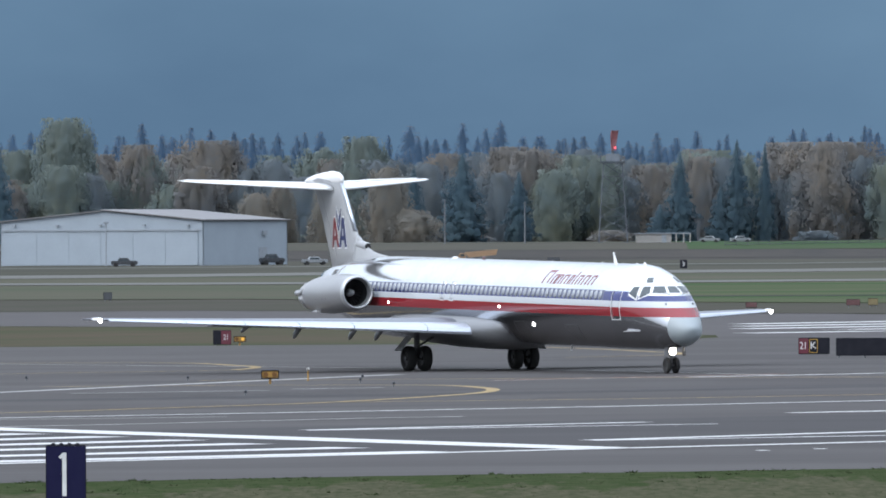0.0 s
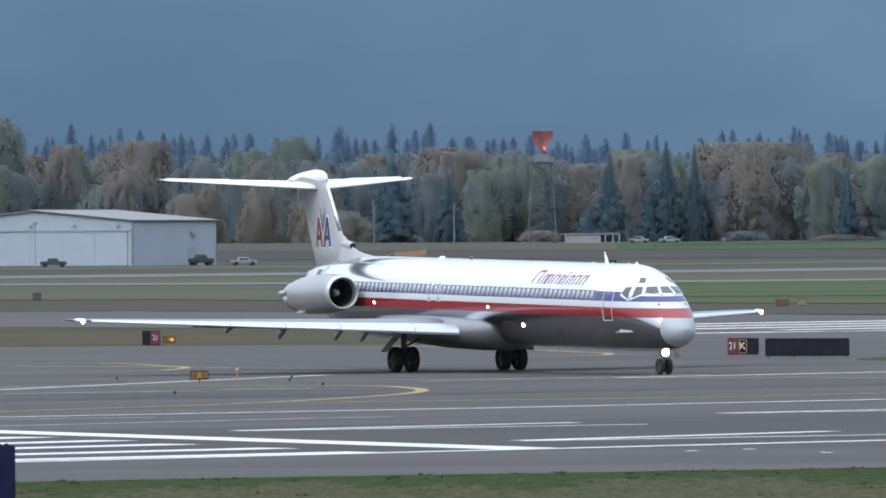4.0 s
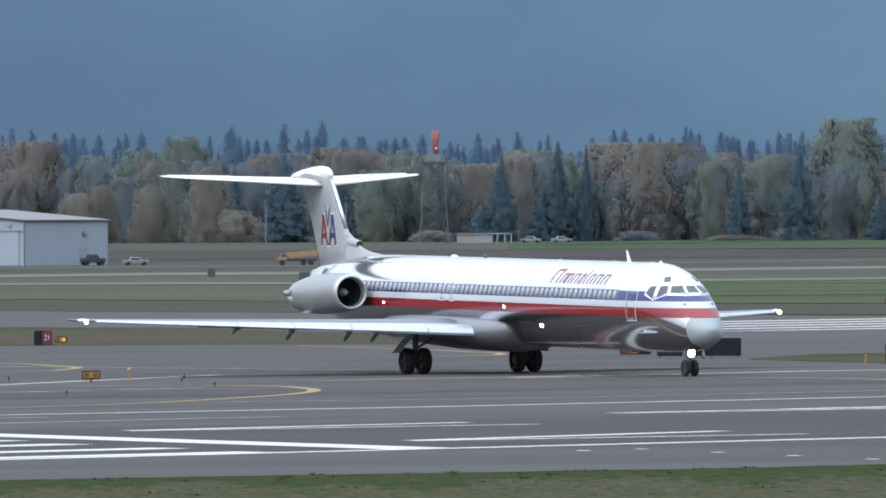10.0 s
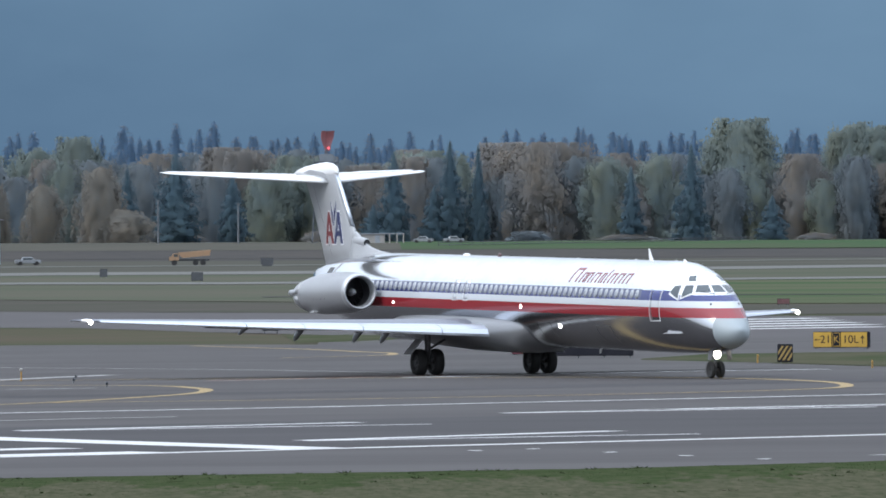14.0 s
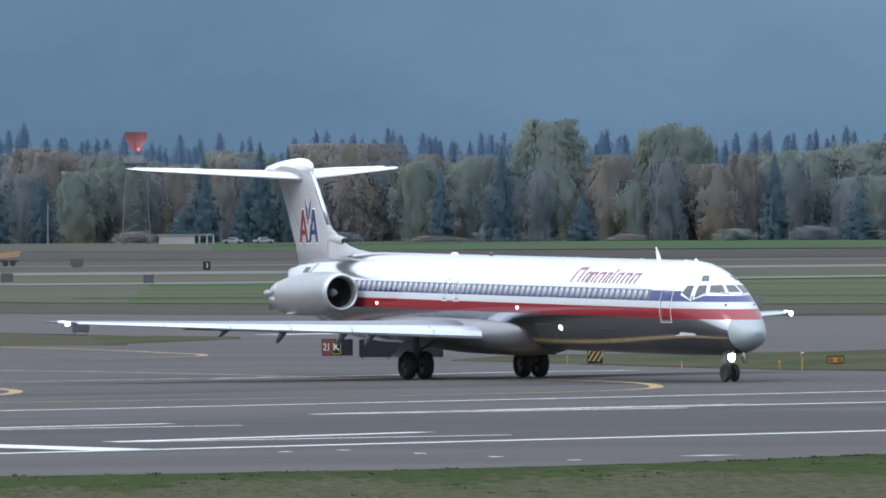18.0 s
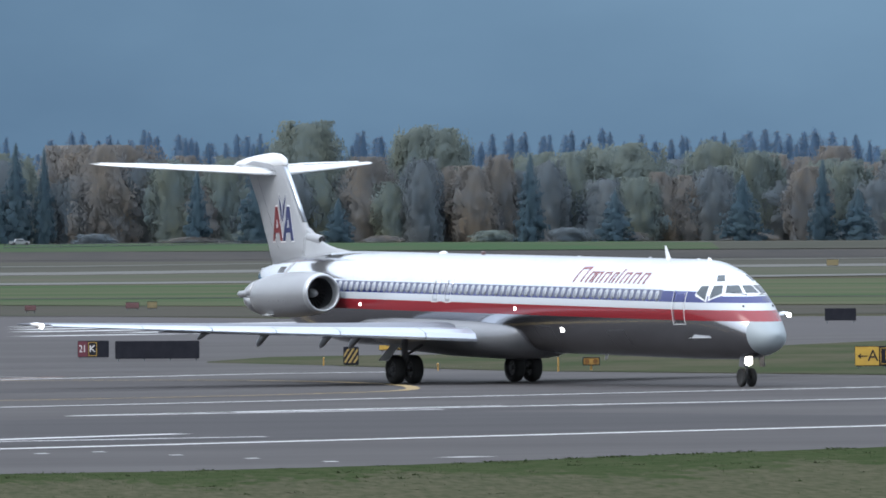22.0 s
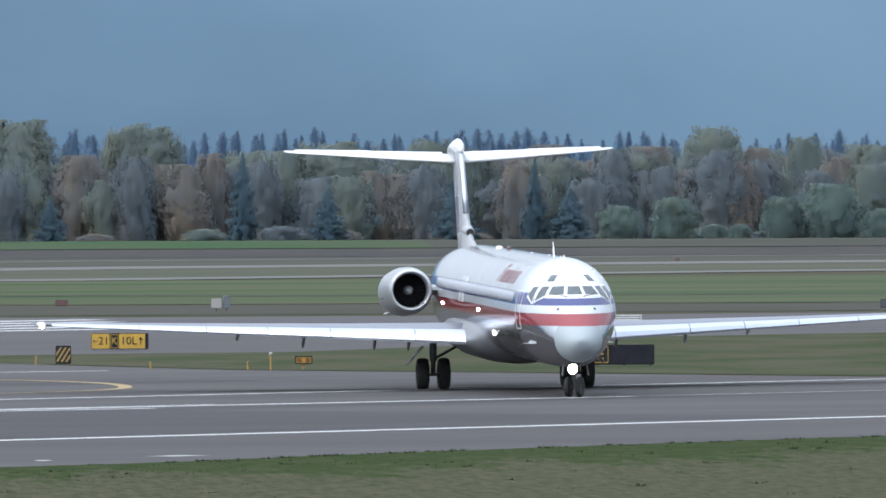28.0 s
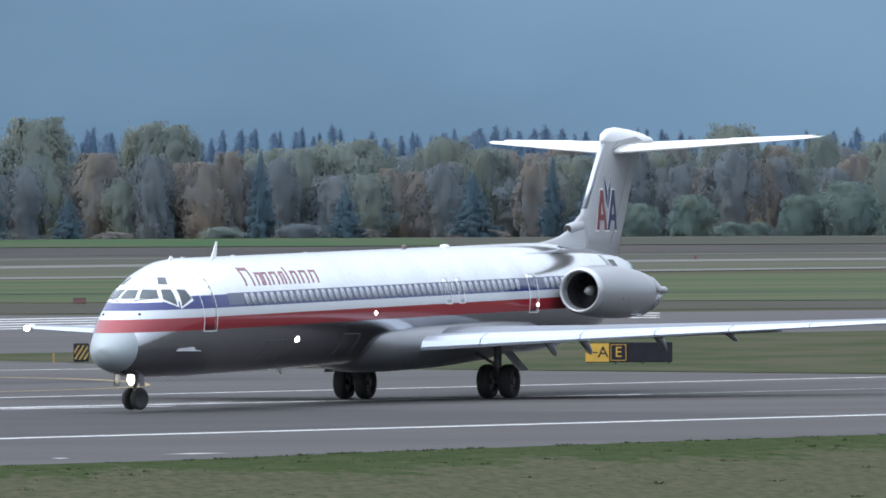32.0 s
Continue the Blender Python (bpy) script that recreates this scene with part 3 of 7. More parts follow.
def build_wing(root, side):
    s = side
    bm = bmesh.new()
    loft(bm, [foil((xl - 0.16 * (xl - xt), s * y, z), (xt, s * y, z - 0.02), th, 10) for y, xl, xt, z, th in WING])
    wing = part("wing", bm, WING_METAL, root, "grey aluminium wing panel", True)
    # leading edge slats, drooped ahead of the wing box
    spans = [(1.80, 3.478), (3.502, 6.278), (6.302, 8.358), (8.382, 10.438), (10.462, 12.718), (12.742, 15.7)]
    for y0, y1 in spans:
        bm = bmesh.new()
        loops = []
        for j in range(4):
            y = y0 + (y1 - y0) * j / 3
            xl, xt, z, th = wing_at(y)
            c = xl - xt
            k = c * th / 0.12
            loops.append([(xl + 0.02 - 0.10 * c, s * y, z + 0.030 * k), (xl + 0.02 - 0.05 * c, s * y, z + 0.022 * k), (xl + 0.08, s * y, z + 0.002 * c), (xl + 0.15, s * y, z - 0.024 * c),
                          (xl + 0.12, s * y, z - 0.038 * c), (xl - 0.05 * c, s * y, z - 0.014 * c), (xl - 0.09 * c, s * y, z + 0.018 * k)])
        loft(bm, loops)
        part("slat", bm, SLAT_METAL, wing, "bright aluminium leading-edge slat")
    for y0, y1 in ((2.6, 5.4), (5.5, 10.6)):
        bm = bmesh.new()
        loft(bm, [foil((wing_at(y)[1] + 0.5, s * y, wing_at(y)[2] - 0.03), (wing_at(y)[1] - 0.45, s * y, wing_at(y)[2] - 0.16), 0.13, 6) for y in (y0, y1)])
        part("flap", bm, WING_METAL, wing)
    for y in (3.1, 4.3, 6.8, 9.1):
        xl, xt, z, th = wing_at(y)
        bm = bmesh.new()
        k = 1.0 if y < 9 else 0.55
        loft(bm, [circle(xt + 0.75, s * y, z - 0.12, 0.02, 0.03, 10), circle(xt + 0.35, s * y, z - 0.12 - 0.10 * k, 0.05, 0.12 * k, 10), circle(xt - 0.05, s * y, z - 0.14 - 0.22 * k, 0.06, 0.20 * k, 10),
                  circle(xt - 0.30, s * y, z - 0.16 - 0.32 * k, 0.045, 0.14 * k, 10), circle(xt - 0.42, s * y, z - 0.16 - 0.38 * k, 0.015, 0.03, 10)])
        part("flap_fairing", bm, FAIRING, wing, smooth_shade=True)
    bm = bmesh.new()
    xl, xt, z, th = wing_at(16.0)
    loft(bm, [circle(xl + 0.10, s * 16.0, z - 0.02, 0.10, 0.06, 12), circle(xl - 0.25, s * 16.05, z, 0.16, 0.09, 12), circle(xt + 0.2, s * 16.25, z, 0.02, 0.02, 12)])
    part("tip_fairing", bm, WHITE_GLOSS, wing, smooth_shade=True)
    bm = bmesh.new()
    bmesh.ops.create_uvsphere(bm, u_segments=12, v_segments=8, radius=0.095, matrix=Matrix.Translation((xl + 0.14, s * 16.05, z - 0.05)))
    part("landing_light", bm, LAMP if s < 0 else SMALL_LAMP, wing, "bright white wing-tip landing light", True)
    # static wicks
    for k in range(2):
        bm = bmesh.new()
        y = 14.2 + k * 1.2
        xl, xt, z, th = wing_at(y)
        tube(bm, (xt + 0.05, s * y, z), (xt - 0.25, s * y, z - 0.02), 0.012, 0.004, 5)
        part("static_wick", bm, DARK, wing)
    return wing


def build_engine(root, side):
    s, y, z = side, side * 2.69, 3.44
    prof = [(-6.55, 0.70), (-6.50, 0.70), (-6.70, 0.775), (-6.95, 0.81), (-7.7, 0.86), (-9.0, 0.88), (-10.3, 0.85), (-11.2, 0.76), (-11.95, 0.64)]
    bm = bmesh.new()
    loft(bm, [circle(x, y, z + 0.025 * (x + 6.9), r, r, 32) for x, r in prof[2:]] + [circle(-11.9, y, z - 0.125, 0.58, 0.58, 32), circle(-11.0, y, z - 0.10, 0.52, 0.52, 32)], caps=False)
    engine = part("engine", bm, NACELLE, root, "light grey rear engine nacelle", True)
    bm = bmesh.new()
    loft(bm, [circle(x, y, z, r, r, 32) for x, r in ((-6.72, 0.782), (-6.62, 0.762), (-6.54, 0.73), (-6.50, 0.69), (-6.53, 0.65), (-6.64, 0.615), (-6.9, 0.60))], caps=False)
    part("intake_lip", bm, LIP, engine, "polished metal intake lip", True)
    bm = bmesh.new()
    loft(bm, [circle(x, y, z, r, r, 32) for x, r in ((-6.9, 0.60), (-7.7, 0.61), (-7.72, 0.05))], caps=False)
    part("intake_duct", bm, DARK, engine, smooth_shade=True)
    for k in range(24):
        bm = bmesh.new()
        a = 2 * math.pi * k / 24
        u, v = Vector((0, math.cos(a), math.sin(a))), Vector((0, -math.sin(a), math.cos(a)))
        c = Vector((-7.55, y, z))
        vs = [bm.verts.new(c + u * r + v * w + Vector((dx, 0, 0))) for r, w, dx in ((0.17, -0.02, 0), (0.59, -0.07, 0.04), (0.59, 0.05, -0.06), (0.17, 0.02, -0.03))]
        bm.faces.new(vs)
        part("fan_blade", bm, FAN, engine)
    bm = bmesh.new()
    loft(bm, [circle(x, y, z, r, r, 16) for x, r in ((-7.05, 0.01), (-7.12, 0.09), (-7.3, 0.15), (-7.6, 0.18))])
    part("spinner", bm, GREY_PAINT, engine, "pale spinner cone", True)
    # thrust reverser buckets at the back
    for up in (1, -1):
        bm = bmesh.new()
        loops = []
        for x, r in ((-11.5, 0.73), (-12.1, 0.63), (-12.45, 0.53)):
            outer = [(x, y + r * math.cos(a), z - 0.125 + up * r * math.sin(a)) for a in [math.pi * (0.02 + 0.96 * k / 10) for k in range(11)]]
            inner = [(x, y + (r - 0.05) * math.cos(a), z - 0.125 + up * (r - 0.05) * math.sin(a)) for a in [math.pi * (0.98 - 0.96 * k / 10) for k in range(11)]]
            loops.append(outer + inner)
        loft(bm, loops)
        part("reverser_bucket", bm, NACELLE, engine, "grey reverser bucket", True)
    bm = bmesh.new()
    loft(bm, [circle(x, y + s * dy, z - 0.02, r, r * 0.9, 12) for x, dy, r in ((-11.7, 0.46, 0.10), (-12.3, 0.46, 0.17), (-12.9, 0.40, 0.14), (-13.25, 0.36, 0.03))])
    part("reverser_fairing", bm, NACELLE, engine, "pale pointed reverser hinge fairing", True)
    bm = bmesh.new()
    loft(bm, [circle(-11.6, y, z, 0.45, 0.45, 24), circle(-12.4, y, z, 0.36, 0.36, 24), circle(-12.4, y, z, 0.30, 0.30, 24), circle(-11.4, y, z, 0.3, 0.3, 24)], caps=False)
    part("exhaust_pipe", bm, STRUT, engine, smooth_shade=True)
    bm = bmesh.new()
    loft(bm, [[(x0, yy * s, z + dz) for x0, dz in ((-7.3 - k * 0.15, 0.10), (-9.0, 0.2), (-11.0 + k * 0.1, 0.1), (-11.2 + k * 0.1, 0), (-9.0, -0.18), (-7.25 - k * 0.15, 0))] for k, yy in ((0, 1.2), (1, 1.95))])
    part("pylon", bm, GREY_PAINT, engine)
    bm = bmesh.new()
    loft(bm, [[(-9.6, y + s * 0.35, z - 0.78), (-10.4, y + s * 0.35, z - 0.74), (-10.4, y + s * 0.40, z - 0.74)], [(-10.1, y + s * 0.62, z - 0.86), (-10.55, y + s * 0.62, z - 0.86), (-10.55, y + s * 0.64, z - 0.84)]])
    part("strake", bm, GREY_PAINT, engine)
    for k in range(4):
        bm = bmesh.new()
        x, a = -8.3 - 0.42 * k, radians(-14)
        r = 0.85 if k < 2 else 0.835
        block(bm, (x, y + s * r * math.cos(a), z + r * math.sin(a)), (0.05, 0.02, 0.22), 0.006, Matrix.Rotation(-s * a, 4, "X"))
        part("vent", bm, STRUT, engine, "narrow dark vent")
    return engine


def build_tail(root):
    # fin: x leading, x trailing, height, thickness
    fin = [(-11.6, -16.35, 4.55, 0.085), (-12.55, -16.7, 5.3, 0.09), (-13.3, -17.2, 6.2, 0.095), (-13.9, -17.6, 7.0, 0.095), (-14.3, -18.0, 7.55, 0.095), (-14.95, -18.55, 8.4, 0.09), (-15.2, -18.6, 8.65, 0.06)]

    def fin_loop(xl, xt, z, th):
        c, out = xl - xt, []
        for k in range(11):
            u = (1 - math.cos(math.pi * k / 10)) / 2
            t = th * c * 5 * (0.2969 * math.sqrt(u) - 0.126 * u - 0.3516 * u * u + 0.2843 * u ** 3 - 0.1036 * u ** 4)
            out.append((xl - c * u, t))
        return [(x, t, z) for x, t in out] + [(x, -t, z) for x, t in out[-2:0:-1]]
    bm = bmesh.new()
    loft(bm, [fin_loop(*row) for row in fin])
    fin_ob = part("fin", bm, FIN_PAINT, root, "tall light grey fin", True)
    # brighter metal strip that paints in the light on the fin's curved edge
    bm = bmesh.new()
    rows = fin[2:-1]
    loft(bm, [[(xl + 0.012, 0, z), (xl - 0.03, 0.06, z), (xl - 0.14, 0.105, z), (xl - 0.14, 0.05, z), (xl - 0.14, -0.05, z), (xl - 0.14, -0.105, z), (xl - 0.03, -0.06, z)] for xl, xt, z, th in rows])
    part("leading_edge", bm, SLAT_METAL, fin_ob, "brighter strip standing in for the lit curve of the fin's edge", True)
    # dorsal fillet with the round air intake
    bm = bmesh.new()
    loft(bm, [[(x, w * math.cos(a), 4.4 + (top - 4.4) * math.sin(a)) for a in [math.pi * k / 8 for k in range(9)]]
              for x, w, top in ((-8.6, 0.06, 4.98), (-9.6, 0.12, 5.06), (-10.6, 0.17, 5.16), (-11.3, 0.20, 5.28), (-11.9, 0.22, 5.45), (-12.4, 0.24, 5.70), (-12.9, 0.25, 5.95), (-13.4, 0.2, 6.1))])
    part("dorsal_fillet", bm, FIN_PAINT, root, smooth_shade=True)
    bm = bmesh.new()
    loft(bm, [circle(-11.95, 0, 5.50, 0.15, 0.14, 16), circle(-12.05, 0, 5.51, 0.18, 0.17, 16), circle(-13.0, 0, 5.60, 0.20, 0.22, 16)], caps=False)
    inlet = part("air_inlet", bm, FIN_PAINT, root, "round air inlet at the foot of the fin", True)
    # a flat near-black disc stands in for the shade inside the inlet
    bm = bmesh.new()
    loft(bm, [circle(-11.945, 0, 5.50, 0.145, 0.135, 16), circle(-11.95, 0, 5.50, 0.01, 0.01, 16)], caps=False)
    part("inlet_mouth", bm, DARK, inlet)
    # rudder line
    for side in (1, -1):
        bm = bmesh.new()
        tube(bm, (-15.3, side * 0.165, 5.0), (-17.3, side * 0.145, 8.0), 0.003, 0.003, 5)
        part("rudder_seam", bm, DARK, fin_ob)
    # bullet fairing at the top
    bm = bmesh.new()
    loft(bm, [circle(x, 0, z, w, hh, 18) for x, z, w, hh in ((-14.95, 8.50, 0.05, 0.06), (-15.12, 8.58, 0.12, 0.19), (-15.5, 8.62, 0.17, 0.28), (-16.2, 8.64, 0.19, 0.32), (-17.3, 8.60, 0.19, 0.30), (-18.4, 8.56, 0.16, 0.24), (-19.3, 8.52, 0.10, 0.14), (-19.7, 8.50, 0.02, 0.03))])
    part("bullet_fairing", bm, WHITE_GLOSS, root, smooth_shade=True)
    def trimmed(loop):
        """The tailplane stands trimmed, its leading edge lowered about the hinge at the back."""
        c, q, hx, hz = math.cos(radians(5.5)), math.sin(radians(5.5)), -19.3, 8.50
        return [Vector((hx + (p[0] - hx) * c + (p[2] - hz) * q, p[1], hz + (p[2] - hz) * c - (p[0] - hx) * q)) for p in loop]
    for side in (1, -1):
        bm = bmesh.new()
        loft(bm, [trimmed(foil((xl, side * y, z), (xt, side * y, z), th, 8)) for y, xl, xt, z, th in ((0.1, -15.55, -18.6, 8.44, 0.11), (0.6, -15.8, -18.62, 8.45, 0.11), (5.75, -19.1, -20.0, 8.53, 0.09), (6.12, -19.6, -20.2, 8.54, 0.05))])
        plane = part("tailplane", bm, WHITE_GLOSS, root, "pale tailplane half on top of the fin", True)
        bm = bmesh.new()
        loft(bm, [trimmed(foil((xl, side * y, z), (xt, side * y, z - 0.03), 0.08, 6)) for y, xl, xt, z in ((0.35, -18.55, -19.45, 8.50), (2.9, -19.28, -20.0, 8.52))])
        part("elevator", bm, WHITE_GLOSS, plane)
        bm = bmesh.new()
        loft(bm, [trimmed(foil((xl, side * y, z), (xt, side * y, z - 0.01), 0.08, 6)) for y, xl, xt, z in ((2.93, -19.29, -20.0, 8.53), (5.7, -19.98, -20.5, 8.55))])
        part("elevator", bm, WHITE_GLOSS, plane)
        # bare metal panel of the trim gap on the cap
        bm = bmesh.new()
        flat_shape(bm, [(-15.55, 8.22), (-16.1, 8.52), (-17.6, 8.66), (-18.3, 8.52), (-17.2, 8.44)], lambda x, z: 0.185, side, 0.006)
        part("trim_gap_panel", bm, NACELLE, root, "grey panel of the trim gap")
    for side in (1, -1):
        build_emblem(root, side)


def flat_shape(bm, outline, y, side, thick=0.012):
    """A thin plate in the fin's side plane from (x, z) corners; y by a function of x and z."""
    a = [bm.verts.new((x, side * (y(x, z) + thick), z)) for x, z in outline]
    b = [bm.verts.new((x, side * (y(x, z) - 0.02), z)) for x, z in outline]
    bm.faces.new(a)
    for k in range(len(a)):
        bm.faces.new((a[k], a[(k + 1) % len(a)], b[(k + 1) % len(a)], b[k]))
    bmesh.ops.recalc_face_normals(bm, faces=bm.faces)


def build_emblem(root, side):
    """Two plain pointed shapes, red and blue, and a blue fork between them."""
    def skin(x, z):
        k = min(max((z - 5.3) / 2.25, 0), 1)
        xl, xt = -12.55 - 1.75 * k, -16.7 - 1.3 * k
        u, c = min(max((xl - x) / (xl - xt), 0), 1), xl - xt
        return 0.093 * c * 5 * (0.2969 * math.sqrt(u) - 0.126 * u - 0.3516 * u * u + 0.2843 * u ** 3 - 0.1036 * u ** 4)
    # the same order of colours, red ahead, reads mirrored on the other side
    ahead, behind = -14.55, -15.60
    cols = ((behind, RED_LIVERY), (ahead, BLUE_LIVERY)) if side < 0 else ((ahead, RED_LIVERY), (behind, BLUE_LIVERY))
    def border(points, by=0.055):
        cx, cz = sum(p[0] for p in points) / len(points), sum(p[1] for p in points) / len(points)
        return [(x + by * (x - cx) / max(0.05, math.hypot(x - cx, z - cz)), z + by * (z - cz) / max(0.05, math.hypot(x - cx, z - cz))) for x, z in points]
    bm = bmesh.new()
    for xc in (ahead, behind):
        for q in (1, -1):
            flat_shape(bm, border([(xc, 6.83), (xc + 0.11 * q, 6.83), (xc + 0.52 * q, 5.47), (xc + 0.28 * q, 5.47), (xc, 6.40)]), skin, side, 0.007)
    for q in (1, -1):
        flat_shape(bm, border([(-15.07, 6.2), (-15.07 + 0.15 * q, 6.45), (-15.07 + 0.30 * q, 7.30), (-15.07 + 0.06 * q, 6.85)], 0.04), skin, side, 0.007)
    part("emblem_border", bm, WHITE_GLOSS, root, "thin white border round the emblem")
    for xc, mat in cols:
        bm = bmesh.new()
        for q in (1, -1):
            flat_shape(bm, [(xc, 6.83), (xc + 0.11 * q, 6.83), (xc + 0.52 * q, 5.47), (xc + 0.28 * q, 5.47), (xc, 6.40)], skin, side)
        flat_shape(bm, [(xc - 0.28, 5.80), (xc + 0.28, 5.80), (xc + 0.22, 6.0), (xc - 0.22, 6.0)], skin, side)
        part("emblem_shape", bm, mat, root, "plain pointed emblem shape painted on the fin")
    bm = bmesh.new()
    for q in (1, -1):
        flat_shape(bm, [(-15.07, 6.2), (-15.07 + 0.15 * q, 6.45), (-15.07 + 0.30 * q, 7.30), (-15.07 + 0.06 * q, 6.85)], skin, side)
    part("emblem_fork", bm, BLUE_LIVERY, root, "dark blue forked emblem shape on the fin")


def build_wheel(name, parent, centre, radius, width, joined=False):
    """A wheel about its own axle: tyre and rim."""
    def tyre_bm():
        bm = bmesh.new()
        w = width / 2
        loft(bm, [circle(0, yy, 0, r, r, 28, "y") for yy, r in ((-w * 0.75, radius * 0.56), (-w, radius * 0.72), (-w * 0.9, radius * 0.92), (-w * 0.45, radius), (w * 0.45, radius), (w * 0.9, radius * 0.92), (w, radius * 0.72), (w * 0.75, radius * 0.56))], caps=False)
        return bm

    def rim_bm():
        bm = bmesh.new()
        w = width / 2
        for q in (1, -1):
            loft(bm, [circle(0, q * yy, 0, r, r, 20, "y") for yy, r in ((w * 0.78, radius * 0.57), (w * 0.55, radius * 0.48), (w * 0.5, radius * 0.2), (w * 0.8, radius * 0.16), (w * 0.82, radius * 0.02))], caps=False)
            for k in range(8):
                a = 2 * math.pi * k / 8
                block(bm, (radius * 0.36 * math.cos(a), q * w * 0.56, radius * 0.36 * math.sin(a)), (radius * 0.09,) * 3)
        return bm
    wheel = new(name, None)
    wheel.parent = parent
    wheel.location = centre
    part("tyre", tyre_bm(), TYRE, wheel, "black rubber tyre", True)
    part("rim", rim_bm(), RIM, wheel, "dull metal wheel rim")
    return wheel


def build_gear(root):
    wheels = []
    for s in (1, -1):
        bm = bmesh.new()
        tube(bm, (0, s * 2.54, 0.52), (0.02, s * 2.54, 1.0), 0.085)
        tube(bm, (0.02, s * 2.54, 0.98), (0.05, s * 2.54, 1.75), 0.13)
        tube(bm, (0, s * 2.1, 0.52), (0, s * 2.98, 0.52), 0.06)
        tube(bm, (0.12, s * 2.54, 0.6), (0.3, s * 2.54, 1.0), 0.035)
        part("main_leg", bm, STRUT, root, "dark main undercarriage leg")
        bm = bmesh.new()
        tube(bm, (0.05, s * 2.54, 1.05), (-0.05, s * 1.5, 1.6), 0.05)
        part("side_brace", bm, STRUT, root)
        bm = bmesh.new()
        block(bm, (0.05, s * 3.18, 1.20), (0.75, 0.04, 0.85), 0.015, Matrix.Rotation(s * radians(42), 4, "X"))
        part("gear_door", bm, GREY_PAINT, root, "small grey undercarriage door")
        for q in (-0.37, 0.37):
            wheels.append((build_wheel("wheel", root, (0, s * 2.54 + q, 0.55), 0.55, 0.42), 0.55))
    nose = new("nose_gear", None)
    nose.parent = root
    nose.location = (22.07, 0, 0)
    bm = bmesh.new()
    tube(bm, (0, 0, 0.34), (0, 0, 0.75), 0.06)
    tube(bm, (0, 0, 0.72), (-0.05, 0, 1.35), 0.095)
    tube(bm, (0, -0.2, 0.34), (0, 0.2, 0.34), 0.05)
    tube(bm, (-0.05, 0, 0.8), (-0.7, 0, 1.35), 0.045)
    part("nose_leg", bm, STRUT, nose, "dark nose undercarriage leg")
    for q in (-0.19, 0.19):
        bm = bmesh.new()
        w, r = 0.085, 0.34
        loft(bm, [circle(0, q + yy, 0.34, rr, rr, 24, "y") for yy, rr in ((-w * 0.7, 0.02), (-w * 0.75, r * 0.6), (-w, r * 0.72), (-w * 0.9, r * 0.92), (-w * 0.4, r), (w * 0.4, r), (w * 0.9, r * 0.92), (w, r * 0.72), (w * 0.75, r * 0.6), (w * 0.7, 0.02))], caps=False)
        part("nose_wheel", bm, TYRE, nose, "black rubber nose wheel", True)
    bm = bmesh.new()
    loft(bm, [circle(0.16, 0, 0.92, 0.17, 0.17, 16), circle(0.02, 0, 0.92, 0.12, 0.10, 16)])
    part("lamp_housing", bm, STRUT, nose)
    bm = bmesh.new()
    loft(bm, [circle(0.165, 0, 0.92, 0.16, 0.16, 16), circle(0.20, 0, 0.92, 0.06, 0.06, 16)])
    part("taxi_light", bm, LAMP, nose, "bright white taxi light on the nose leg")
    for s in (1, -1):
        bm = bmesh.new()
        block(bm, (22.48, s * 0.40, 0.95), (0.38, 0.03, 0.46), 0.012, Matrix.Rotation(s * radians(8), 4, "X"))
        part("nose_gear_door", bm, STRUT, root)
    return wheels, nose


def skin_plate(bm, x0, x1, z0, z1, side, lift, slant=0.0, nx=3, nz=3, inset=0.0):
    """A plate on the fuselage side between stations and heights, with its rim going into the skin."""
    top = [[side_point(x0 + (x1 - x0) * i / nx + slant * j / nz, z0 + (z1 - z0) * j / nz, side, lift) for j in range(nz + 1)] for i in range(nx + 1)]
    vs = [[bm.verts.new(p) for p in col] for col in top]
    for a, b in zip(vs, vs[1:]):
        for k in range(nz):
            bm.faces.new((a[k], b[k], b[k + 1], a[k + 1]))
    rim = [vs[i][0] for i in range(nx + 1)] + [vs[nx][j] for j in range(1, nz + 1)] + [vs[i][nz] for i in range(nx - 1, -1, -1)] + [vs[0][j] for j in range(nz - 1, 0, -1)]
    low = [bm.verts.new((v.co.x, v.co.y - side * (lift + 0.02), v.co.z)) for v in rim]
    for k in range(len(rim)):
        bm.faces.new((rim[k], rim[(k + 1) % len(rim)], low[(k + 1) % len(rim)], low[k]))
    bmesh.ops.recalc_face_normals(bm, faces=bm.faces)


def domed_plate(bm, x, z, half, tall, side, lift):
    """A rounded, slightly domed plate on the fuselage side."""
    rings = []
    for r, k in ((1.0, -0.01), (0.93, 0.5), (0.75, 0.9), (0.4, 1.0)):
        ring = []
        for j in range(12):
            a = 2 * math.pi * j / 12
            c, q = math.cos(a), math.sin(a)
            c, q = math.copysign(abs(c) ** 0.7, c), math.copysign(abs(q) ** 0.7, q)
            ring.append(side_point(x + half * r * c, z + tall * r * q, side, lift * k))
        rings.append(ring)
    loft(bm, rings)


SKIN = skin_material()


